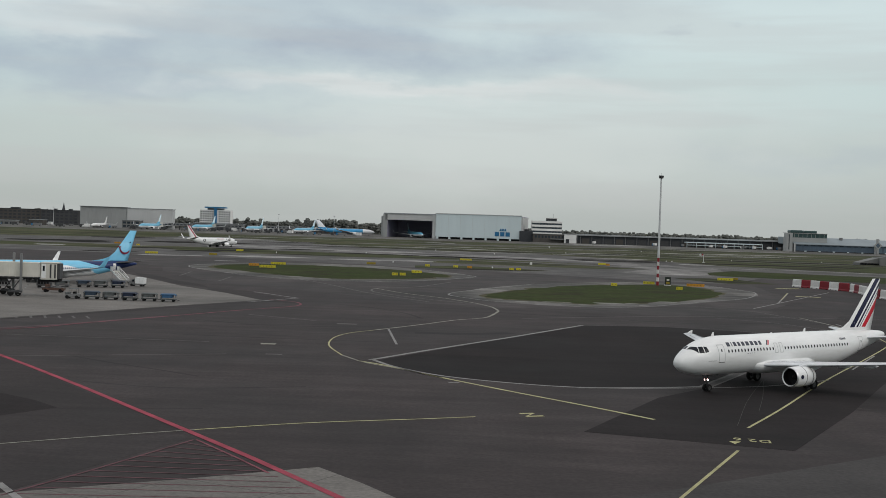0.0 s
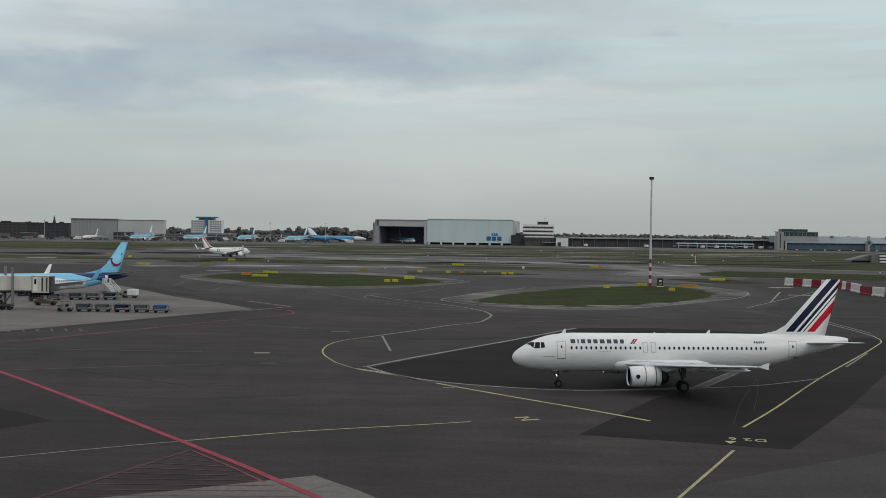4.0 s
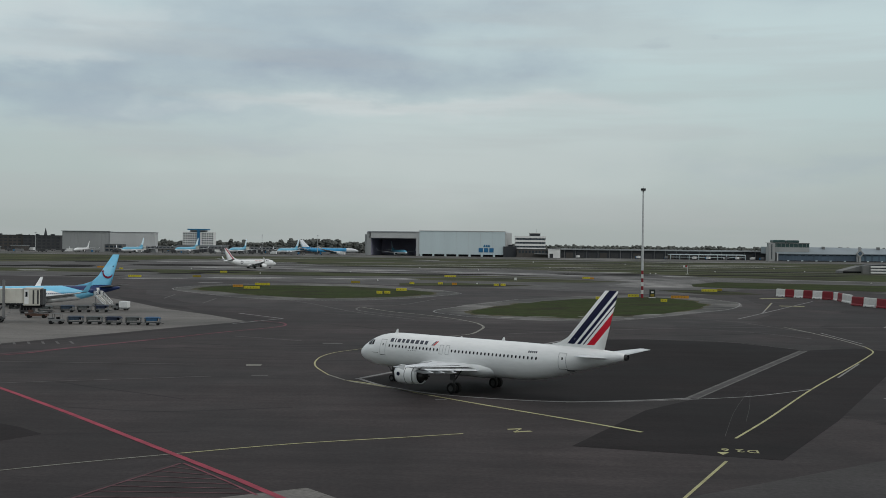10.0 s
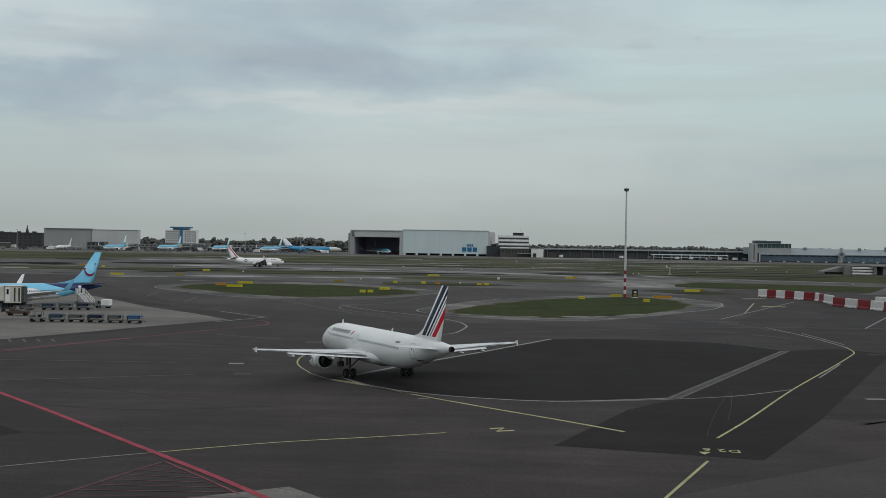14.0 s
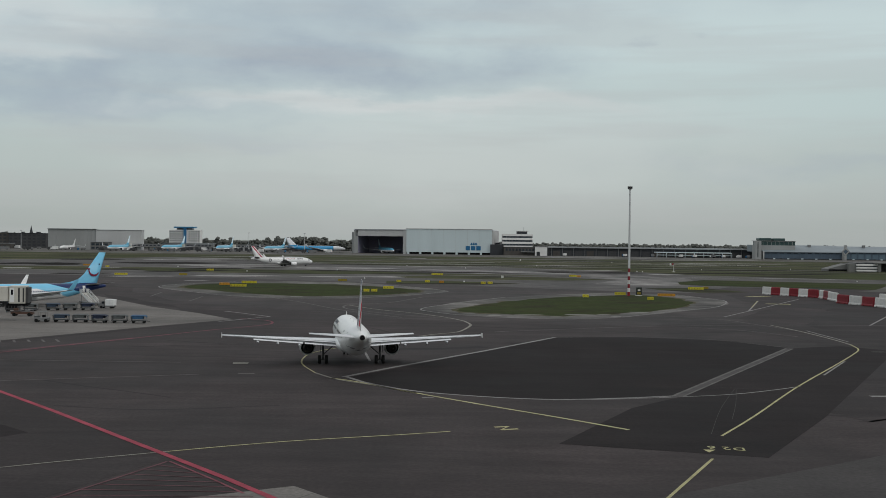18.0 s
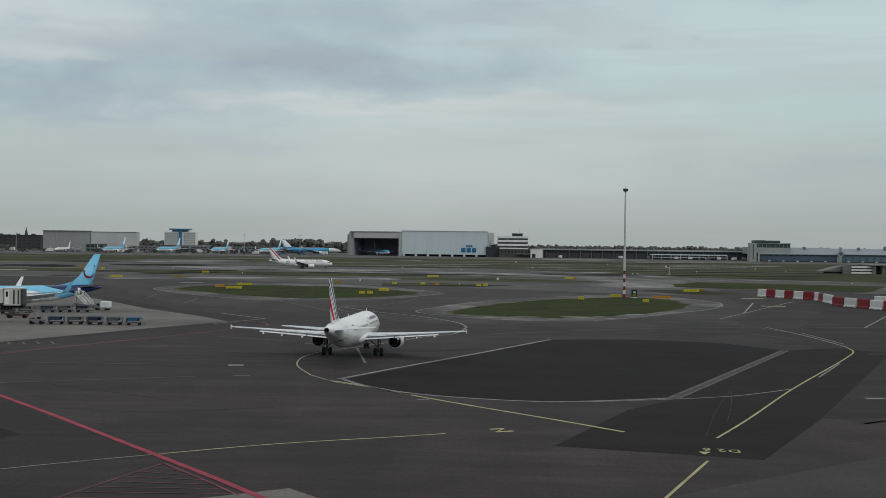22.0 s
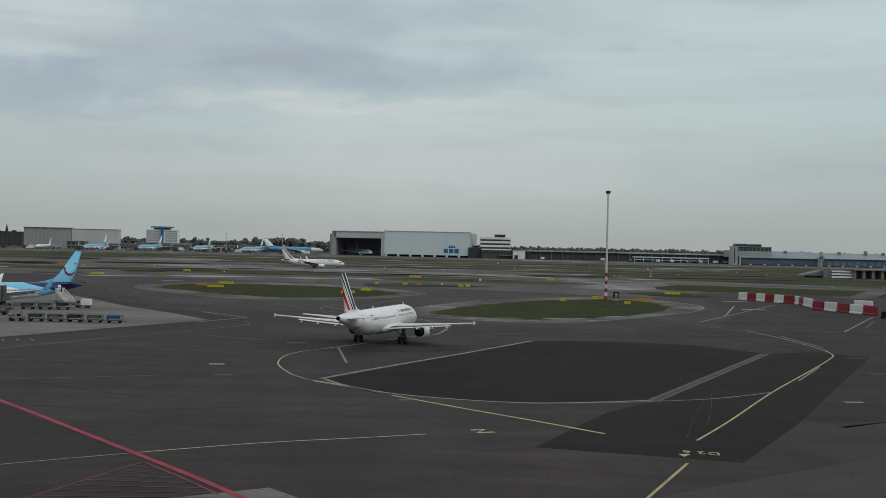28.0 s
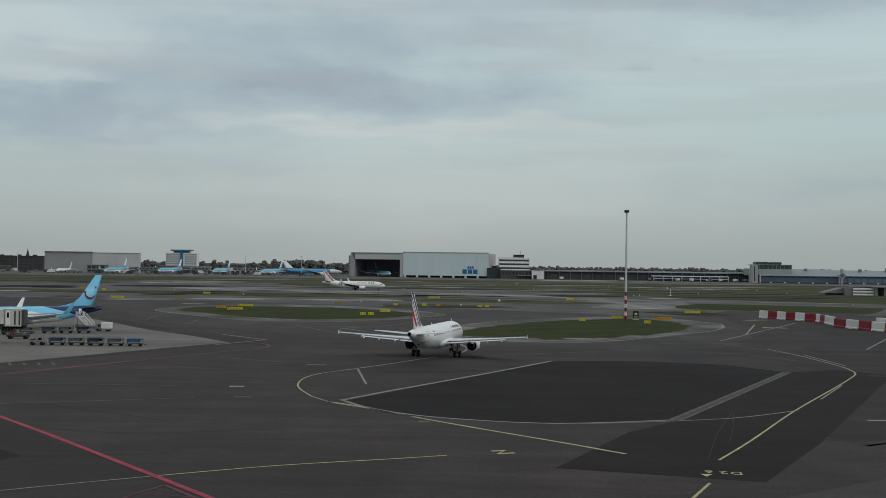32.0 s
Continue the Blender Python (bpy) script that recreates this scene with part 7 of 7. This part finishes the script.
def make_long_shed():
    s = thing("long_shed", "long dark freight shed with a pale roof edge", "shed")
    wall = part("wall", boxed(113, 330, 1282, 1310, 0, 8.4), WALL_DARK, s)
    part("roof_edge", boxed(112, 331, 1279.5, 1311, 8.4, 9.7), ROOF_GREY, s, "pale thin roof edge")
    for k in range(18):
        x = 118 + k * 11.8
        part("gate", boxed(x, x + 7.5, 1281.75, 1282, 0, 5.6), DARK_GREY if k % 3 else WALL_BROWN, wall)
        part("pier", boxed(x - 2.0, x - 1.5, 1281.5, 1282, 0, 8.4), MID_GREY, wall)
    c = thing("loading_canopy", "white steel loading canopy before the dark shed", "canopy")
    part("roof", boxed(224, 302, 1262, 1278, 4.7, 5.5), CLADDING_WHITE, c)
    part("floor_beam", boxed(224, 302, 1262, 1263, 2.2, 2.7), CLADDING_WHITE, c)
    for k in range(9):
        part("post", boxed(224 + k * 9.7, 224.5 + k * 9.7, 1262, 1262.6, 0, 4.7), CLADDING_WHITE, c)
    for i, x in enumerate((219, 248, 262, 281, 292, 308, 318, 128, 190)):
        v = thing("far_truck", "small pale truck parked before the far shed", "truck", "trucks parked before the far sheds", pose(x, 1258, 0.011, 0, 0, 90 + i * 13 % 40))
        part("load_box", boxed(-3.0, 1.2, -1.2, 1.2, 0.9, 3.2, 0.05), WALL_WHITE if i % 3 else MID_GREY, v)
        part("cab", boxed(1.3, 3.0, -1.15, 1.15, 0.6, 2.7, 0.15), WHITE_VAN if i % 2 else BLUE_TRIM, v)
        for a in (-2.0, 2.2):
            for e in (-1.0, 1.0):
                part("wheel", tubed((a, e - 0.15, 0.5), (a, e + 0.15, 0.5), 0.5, seg=12), RUBBER, v)


def make_right_complex():
    t = thing("tower_block", "grey control block with a dark glazed top storey", "office block")
    part("wall", boxed(316, 354, 1216, 1236, 0, 14.0), CLADDING_GREY, t)
    storey = part("upper_storey", boxed(317, 354, 1216.2, 1236, 14.0, 18.0), TEAL_GLASS, t, "dark teal glazed storey")
    for k in range(9):
        part("mullion", boxed(317.5 + k * 4.2, 317.8 + k * 4.2, 1216.0, 1216.2, 14.2, 17.6), CLADDING_GREY, storey)
    part("roof_slab", boxed(315.5, 354.5, 1215.5, 1236.5, 18.0, 18.5), CLADDING_GREY, t)
    part("top_storey", boxed(319, 331, 1219, 1233, 18.5, 21.3, 0.9), TEAL_GLASS, t, "dark teal rounded roof pavilion")
    part("top_storey", boxed(332.5, 345, 1219, 1233, 18.5, 21.1, 0.9), TEAL_GLASS, t, "dark teal rounded roof pavilion")
    part("stair_tower", boxed(312.5, 318.4, 1209, 1216, 0, 18.4), CLADDING_GREY, t, "grey stair tower")
    part("tower_slit", boxed(314.6, 315.4, 1208.85, 1209, 2, 17), WINDOW_FAR, t)
    h = thing("blue_hangar", "long low blue hangar with a pale sloping roof", "hangar")
    for i, (xa, xb, z0, z1) in enumerate(((321, 400, 7.2, 14.2), (400, 486, 7.6, 13.6), (486, 560, 7.6, 13.6))):
        front = part("front_wall", boxed(xa, xb, 1212, 1214, 1.0, z0), SLATE_WALL, h, "slate blue clad front wall")
        part("base", boxed(xa, xb, 1211.6, 1214, 0, 1.0), WALL_DARK, h)
        bm = bmesh.new()
        loft(bm, [[(x, y, z) for y, z in ((1210.5, z0), (1210.5, z0 + 0.5), (1232, z1), (1275, z1), (1275, z0))] for x in (xa - 0.4, xb - 0.4)])
        part("roof", bm, ROOF_BLUE, h, "pale blue-grey sloping roof")
        part("gable_edge", boxed(xa - 0.6, xa + 0.7, 1210, 1212, 0, z0 + 0.8), CLADDING_PALE, h)
        n = int((xb - xa) / 7)
        for k in range(n):
            x = xa + 2 + k * 7
            part("hangar_gate", boxed(x, x + 5.2, 1211.75, 1212, 1.0, z0 - 1.6), SLATE_WALL if i == 0 else CLADDING_BLUE, front)
            part("high_window", boxed(x + 0.5, x + 4.7, 1211.8, 1212, z0 - 1.2, z0 - 0.5), WINDOW_FAR, front)
            part("foot_light", boxed(x + 1, x + 3, 1211.4, 1211.6, 0.3, 1.2), CLADDING_WHITE if k % 2 else WALL_DARK, front)
    part("pylon", boxed(400.9, 403.1, 1208.5, 1211, 0, 15.0), CLADDING_GREY, h, "pale pylon before the roof")
    plate = part("emblem_plate", tubed((402, 1208.1, 8.6), (402, 1208.45, 8.6), 4.2, seg=4), CLADDING_GREY, h, "pale diamond plate")
    part("emblem_disc", tubed((402, 1208.0, 8.6), (402, 1208.1, 8.6), 2.4, seg=4), SLATE_WALL, plate)
    for x in (370, 425, 452, 470):
        part("roof_vent", boxed(x, x + 2.6, 1226, 1229, 11.5, 15.0 if x != 452 else 16.4, 0.1), MID_GREY, h)
    part("end_gable", boxed(483, 486.5, 1208, 1275, 0, 13.4), WALL_WHITE, h)
    g = thing("concrete_ramp_building", "low concrete building with open bays between piers", "concrete building")
    part("roof_slab", boxed(258, 330, 722, 745, 5.0, 5.7), CONCRETE_WALL, g)
    for k in range(11):
        part("pier", boxed(260 + k * 5.6, 261.8 + k * 5.6, 723, 744, 0, 5.0), CONCRETE_WALL, g)
    part("back_wall", boxed(258, 330, 728, 729, 0, 5.0), WALL_BROWN, g)
    for k in range(3):
        part("louvre_band", boxed(247.5, 260, 724, 742, 0.3 + k * 1.7, 1.3 + k * 1.7), WALL_WHITE, g)
    part("louvre_core", boxed(247.8, 259.8, 724.3, 741, 0, 5.3), WALL_DARK, g)
    part("side_block", boxed(243, 247.5, 725, 740, 0, 4.9), CONCRETE_WALL, g)
    bm = bmesh.new()
    loft(bm, [[(x, y, z) for x, z in ((231.5, 0.0), (231.5, 1.5), (243, 4.6), (243, 0.0))] for y in (728, 740)])
    part("ramp", bm, CONCRETE_WALL, g)
    part("ramp_opening", boxed(232.2, 243.3, 727.7, 728, 0.3, 1.3), BLACK, g)


make_pale_hangar()
make_dark_blocks()
make_high_block()
make_main_hangar()
make_office_tower()
make_long_shed()
make_right_complex()


def make_fleet():
    """Blue and white airliners parked before the hangars."""
    sky_over_white = banded("blue_over_white_paint", (0, 0, 1.0), [(-40, (0.75, 0.76, 0.77)), (3.0, (0.13, 0.40, 0.56))])
    blue_fin = banded("white_fin_with_blue_foot", (0, 0, 1.0), [(-40, (0.13, 0.40, 0.56)), (6.6, (0.60, 0.74, 0.80))])
    look_blue = dict(body=sky_over_white, fin=blue_fin, wing=GREY_PAINT, engine=WHITE_PAINT, fillet=sky_over_white)
    look_white = dict(body=WHITE_PAINT, fin=WHITE_PAINT, wing=GREY_PAINT, engine=WHITE_PAINT)
    deep = banded("strong_blue_over_white_paint", (0, 0, 1.0), [(-40, (0.75, 0.76, 0.77)), (3.1, (0.04, 0.25, 0.48))])
    look_deep = dict(body=deep, fin=blue_fin, wing=GREY_PAINT, engine=WHITE_PAINT, fillet=deep)
    tag = "airliners parked before the hangars"
    blue = airliner("far_parked_airliner", WINGLET_TWINJET, "blue and white airliner parked before the far hangars", look_blue, pose(-336, 1272, 0.011, 0, 0, 168) @ Matrix.Scale(1.28, 4), 0, tag)[0]
    for x, y, h, k in ((-294, 1338, 162, 1.0), (-238, 1342, 168, 1.0), (-181, 1330, 160, 1.0)):
        copy_thing(blue, pose(x, y, 0.011, 0, 0, h) @ Matrix.Scale(k, 4))
    big = dict(WINGLET_TWINJET, length=62.0, mid=30.5, wide=3.0, tall=3.0, axis=5.0, nose_z=4.4, tail_z=6.6, root=(2.6, 20.0, 33.5), kink=(9.5, 25.5, 33.8), tip=(30.0, 38.0, 40.2), wing_z=3.3,
               fin=((49, 58, 7.5), (57.5, 61.5, 18.2)), stab=((52.5, 58.5, 1.5), (58.5, 61.0, 10.5)), stab_z=6.6, engine=(9.6, 17.5, 2.2, 1.7, 6.5), track=5.5, wheel=0.68, nose_gear=6.0)
    look_big = dict(look_deep, body=banded("strong_blue_paint_with_white_nose", (0, 1.0, 0), [(-60, (0.05, 0.29, 0.54)), (18.0, (0.75, 0.76, 0.77))]), fin=banded("blue_foot_wide_fin", (0, 0, 1.0), [(-40, (0.04, 0.25, 0.48)), (9.0, (0.74, 0.76, 0.78))]))
    airliner("wide_body_airliner", big, "strong blue wide-body airliner with white nose before the hangars", look_big, pose(-139, 1352, 0.011, 0, 0, -83) @ Matrix.Diagonal((0.9, 1.08, 0.86, 1)), 0, tag)
    airliner("white_far_airliner", WINGLET_TWINJET, "white airliner parked before the pale hangar", look_white, pose(-394, 1286, 0.011, 0, 0, 172) @ Matrix.Scale(0.95, 4), 0, tag)
    airliner("hangared_airliner", WINGLET_TWINJET, "white and blue airliner standing inside the open hangar bay", look_blue, pose(-60, 1320, 0.06, 0, 0, 203) @ Matrix.Scale(1.25, 4), 0, tag)


make_fleet()


def make_woods():
    """Far woods as loose clumps of crowns on trunks, in uneven rows."""
    rnd = random.Random(5)
    seed_ball = bmesh.new()
    bmesh.ops.create_icosphere(seed_ball, subdivisions=1, radius=1.0)
    ball_v = [v.co.copy() for v in seed_ball.verts]
    ball_f = [[v.index for v in f.verts] for f in seed_ball.faces]
    seed_ball.free()
    for nm, xa, xb, y, top, gap, even in (("woods", -760, -428, 1480, 18.4, 3.6, 0.22), ("woods", -440, -90, 1530, 15.2, 4.0, 0.34), ("woods", -200, -140, 1490, 18.2, 4.4, 0.22),
                                          ("woods", 60, 700, 1500, 13.6, 3.6, 0.20), ("woods", 480, 700, 1300, 11, 4.2, 0.30)):
        x, spots = xa, []
        while x < xb:
            # one crown: a ragged dome of clumps down to the undergrowth
            h = top * (1 - even * rnd.random() + even * 0.5 * noise.noise(Vector((x * 0.03, y, 0))))
            wide = gap * rnd.uniform(0.75, 1.35)
            yy = y + rnd.uniform(-12, 12)
            for k in range(8):
                spots.append((x + rnd.uniform(-0.5, 0.5) * wide, yy, h * (0.06 + 0.105 * k), wide * rnd.uniform(0.45, 0.62)))
            for k in range(30):
                v = rnd.random() ** 0.7
                reach = wide * (1 - max(0.0, (v - 0.45) / 0.55) ** 2) ** 0.5
                a = rnd.uniform(0, 2 * math.pi)
                r = rnd.uniform(0.9, 2.1)
                spots.append((x + reach * 0.85 * math.cos(a) * rnd.uniform(0.3, 1.0), yy + reach * math.sin(a), max(0.3, h * v - r * 0.5), r))
            x += gap * rnd.uniform(0.45, 0.95)
        verts, faces = [], []
        for x, yy, z, r in spots:
            n0 = len(verts)
            turn = Euler((rnd.random() * 6, rnd.random() * 6, 0)).to_matrix()
            for v in ball_v:
                w = turn @ (v * r * rnd.uniform(0.72, 1.2))
                verts.append((x + w.x * 1.2, yy + w.y, z + w.z * 0.9))
            faces += [tuple(n0 + i for i in f) for f in ball_f]
        me = bpy.data.meshes.new("tmp_woods")
        me.from_pydata(verts, [], faces)
        bm = bmesh.new()
        bm.from_mesh(me)
        bpy.data.meshes.remove(me)
        tagged(part(nm, bm, LEAVES, smooth=True), "dark far belt of trees along the horizon", "woods", kind="stuff")


make_woods()


def make_far_poles():
    s = thing("church_spire", "dark slender church spire above the far trees", "church")
    part("tower", boxed(-507.3, -503.7, 1500, 1504, 0, 17.5), WALL_BROWN, s)
    part("spire", tubed((-505.5, 1502, 17.5), (-505.5, 1502, 27.0), 2.2, 0.1, 8), WALL_DARK, s)
    src = thing("apron_light_mast", "slim grey apron light mast before the far hangars", "light mast", "slim masts before the far hangars", pose(-465.5, 1350, 0.011))
    part("pole", tubed((0, 0, 0), (0, 0, 20), 0.28, 0.18, 8), GALVANISED, src)
    part("head", boxed(-1.1, 1.1, -0.4, 0.4, 20, 20.7), GALVANISED, src)
    for x, y in ((-210, 1330), (-148, 1320)):
        copy_thing(src, pose(x, y, 0.011) @ Matrix.Diagonal((1, 1, 1, 1)))


make_far_poles()


def far_vehicle(name, label, long, tall, body, cab_m, group):
    v = thing(name, label, "service vehicle", group)
    part("load_box", boxed(-long / 2, long / 2 - 1.8, -1.15, 1.15, 0.7, tall, 0.05), body, v)
    cab = part("cab", boxed(long / 2 - 1.7, long / 2, -1.1, 1.1, 0.5, min(tall, 2.5), 0.12), cab_m, v)
    part("windscreen", boxed(long / 2 - 0.6, long / 2 + 0.01, -0.9, 0.9, 1.4, 2.0), GLASS_DARK, cab)
    for a in (-long * 0.3, long * 0.33):
        for e in (-0.95, 0.95):
            part("wheel", tubed((a, e - 0.14, 0.45), (a, e + 0.14, 0.45), 0.45, seg=10), RUBBER, v)
    return v


def far_bridge(m):
    """A fixed boarding bridge on piers with a walkway at its side."""
    b = thing("far_boarding_bridge", "dark grey boarding bridge on piers before the hangars", "jet bridge", "boarding bridges of the far stands", m)
    part("tunnel", boxed(-16, 16, -1.7, 1.7, 4.0, 6.9, 0.08), MID_GREY, b)
    part("roof", boxed(-16.3, 16.3, -1.9, 1.9, 6.9, 7.2), ROOF_GREY, b)
    part("cab", boxed(-19.5, -16, -2.3, 2.3, 3.7, 7.3, 0.1), PALE_PANEL, b)
    for x in (-12, 2, 15):
        part("pier", boxed(x - 0.6, x + 0.6, -1.2, 1.2, 0, 4.0), DARK_GREY, b)
    for k in range(7):
        part("window", boxed(-14 + k * 4.2, -11.5 + k * 4.2, -1.76, -1.7, 5.0, 6.1), WINDOW_FAR, b)


def make_far_clutter():
    tag = "service vehicles on the far apron"
    kinds = [far_vehicle("far_service_truck", "dark service truck on the far apron", 7.0, 3.2, DARK_GREY, MID_GREY, tag),
             far_vehicle("far_service_truck", "pale catering truck on the far apron", 7.5, 3.8, WALL_WHITE, WHITE_VAN, tag),
             far_vehicle("far_fuel_truck", "long grey fuel truck on the far apron", 11.0, 3.0, MID_GREY, BLUE_TRIM, tag),
             far_vehicle("far_service_van", "small grey airfield van on the far apron", 4.6, 2.2, CONCRETE_WALL, MID_GREY, tag)]
    rnd = random.Random(12)
    for i in range(44):
        x = -500 + i * 8.9 + rnd.uniform(-3, 3)
        k = (0, 2, 0, 1, 0, 2, 3, 0)[i % 8]
        m = pose(x, rnd.uniform(1262, 1290) if i % 3 else rnd.uniform(1345, 1365), 0.011, 0, 0, rnd.choice((0, 180, 90, 30, 150)))
        if i in (0, 1, 3, 6):
            kinds[{0: 0, 1: 2, 3: 1, 6: 3}[i]].matrix_basis = m
        else:
            copy_thing(kinds[k], m)
    for x, y, a in ((-318, 1318, 5), (-268, 1352, -8), (-212, 1356, 6), (-192, 1362, 170)):
        far_bridge(pose(x, y, 0.011, 0, 0, a))
    for i, (x0, x1, y, z, mt) in enumerate(((-493, -477, 1350, 5.5, WALL_BROWN), (-320, -262, 1400, 7.5, CONCRETE_WALL), (-258, -215, 1405, 6.0, CLADDING_GREY), (-200, -130, 1402, 6.5, WALL_BROWN), (-560, -505, 1340, 4.0, CONCRETE_WALL))):
        s = thing("apron_store", "low grey store building along the far apron", "store building", "low stores along the far apron")
        wall = part("wall", boxed(x0, x1, y, y + 12, 0, z), mt, s)
        part("roof", boxed(x0 - 0.4, x1 + 0.4, y - 0.5, y + 12.5, z, z + 0.5), ROOF_GREY, s)
        for k in range(int((x1 - x0) / 6)):
            part("gate", boxed(x0 + 1.5 + k * 6, x0 + 5.2 + k * 6, y - 0.12, y, 0, z * 0.6), WALL_DARK, wall)
    post = thing("marker_post", "pale marker post with small red and white boards on the grass", "marker post", "", pose(127.2, 664, 0.05))
    part("post", tubed((0, 0, 0), (0, 0, 4.2), 0.16, 0.12, 8), GALVANISED, post)
    part("arm", boxed(-2.2, 0.2, -0.06, 0.06, 3.7, 3.85), GALVANISED, post)
    for x, mt in ((-1.0, BARRIER_RED), (-2.2, BARRIER_WHITE)):
        part("board", boxed(x, x + 0.8, -0.08, 0.08, 3.85, 4.75), mt, post)
    part("foot", boxed(-0.8, 0.8, -0.5, 0.5, 0, 0.2, 0.03), BARRIER_WHITE, post)


make_far_clutter()


# ---- what moves ----
MAIN_ROWS = [
    (0, 35.51, 137.44, 129.0), (1, 33.07, 136.12, 120.6), (2, 30.08, 134.80, 112.5), (3, 26.74, 133.67, 104.4), (4, 23.19, 132.87, 96.3), (5, 19.55, 132.49, 88.3),
    (6, 15.91, 132.59, 80.3), (7, 12.34, 133.18, 72.4), (8, 8.91, 134.26, 64.8), (9, 5.65, 135.81, 57.4), (10, 2.62, 137.79, 50.3), (11, -0.18, 140.17, 43.6),
    (12, -2.72, 142.87, 37.3), (13, -4.98, 145.85, 31.5), (14, -6.95, 149.05, 26.0), (15, -8.63, 152.42, 21.0), (16, -10.00, 155.90, 16.3), (17, -11.06, 159.47, 11.9),
    (18, -11.83, 163.09, 7.8), (19, -12.30, 166.73, 4.0), (20, -12.49, 170.38, 0.4), (21, -12.40, 174.04, -2.9), (22, -12.07, 177.71, -6.0), (23, -11.49, 181.39, -8.8),
    (24, -10.72, 185.11, -11.4), (25, -9.76, 188.88, -13.5), (26, -8.64, 192.72, -15.2), (27, -7.41, 196.64, -16.4), (28, -6.07, 200.66, -16.9), (29, -4.66, 204.78, -16.9),
    (30, -3.19, 208.97, -16.1), (31, -1.65, 213.21, -14.8), (32, -0.04, 217.42, -13.0),
]
FAR_ROWS = [(0, -137.6, 651, -34), (6, -123.2, 668, -35), (9, -115.6, 676, -39), (13, -104.4, 686, -49), (19, -86.8, 697, -68), (23, -73.8, 700, -80), (26.5, -64, 702, -87), (29, -57.4, 703, -91), (32, -47.5, 703, -92)]


def roll_wheels(wheels, rows):
    """Turn each wheel by the way that its aircraft covers, in steps of 60 degrees or less."""
    ts = np.arange(0, 32.001, 0.125)
    xs = np.interp(ts, [r[0] for r in rows], [r[1] for r in rows])
    ys = np.interp(ts, [r[0] for r in rows], [r[2] for r in rows])
    way = np.concatenate([[0], np.cumsum(np.hypot(np.diff(xs), np.diff(ys)))])
    for wheel, r in wheels:
        at = wheel.location.copy()
        walk(wheel, [(float(t), pose(*at, -math.degrees(s / r))) for t, s in zip(ts, way)])


def motions():
    walk(main_craft, [(t, pose(x, y, 0.02, 0, 0, h)) for t, x, y, h in MAIN_ROWS])
    walk(far_craft, [(t, pose(x, y, 0.02, 0, 0, h)) for t, x, y, h in FAR_ROWS])
    roll_wheels(main_wheels, MAIN_ROWS)
    roll_wheels(far_wheels, FAR_ROWS)


motions()
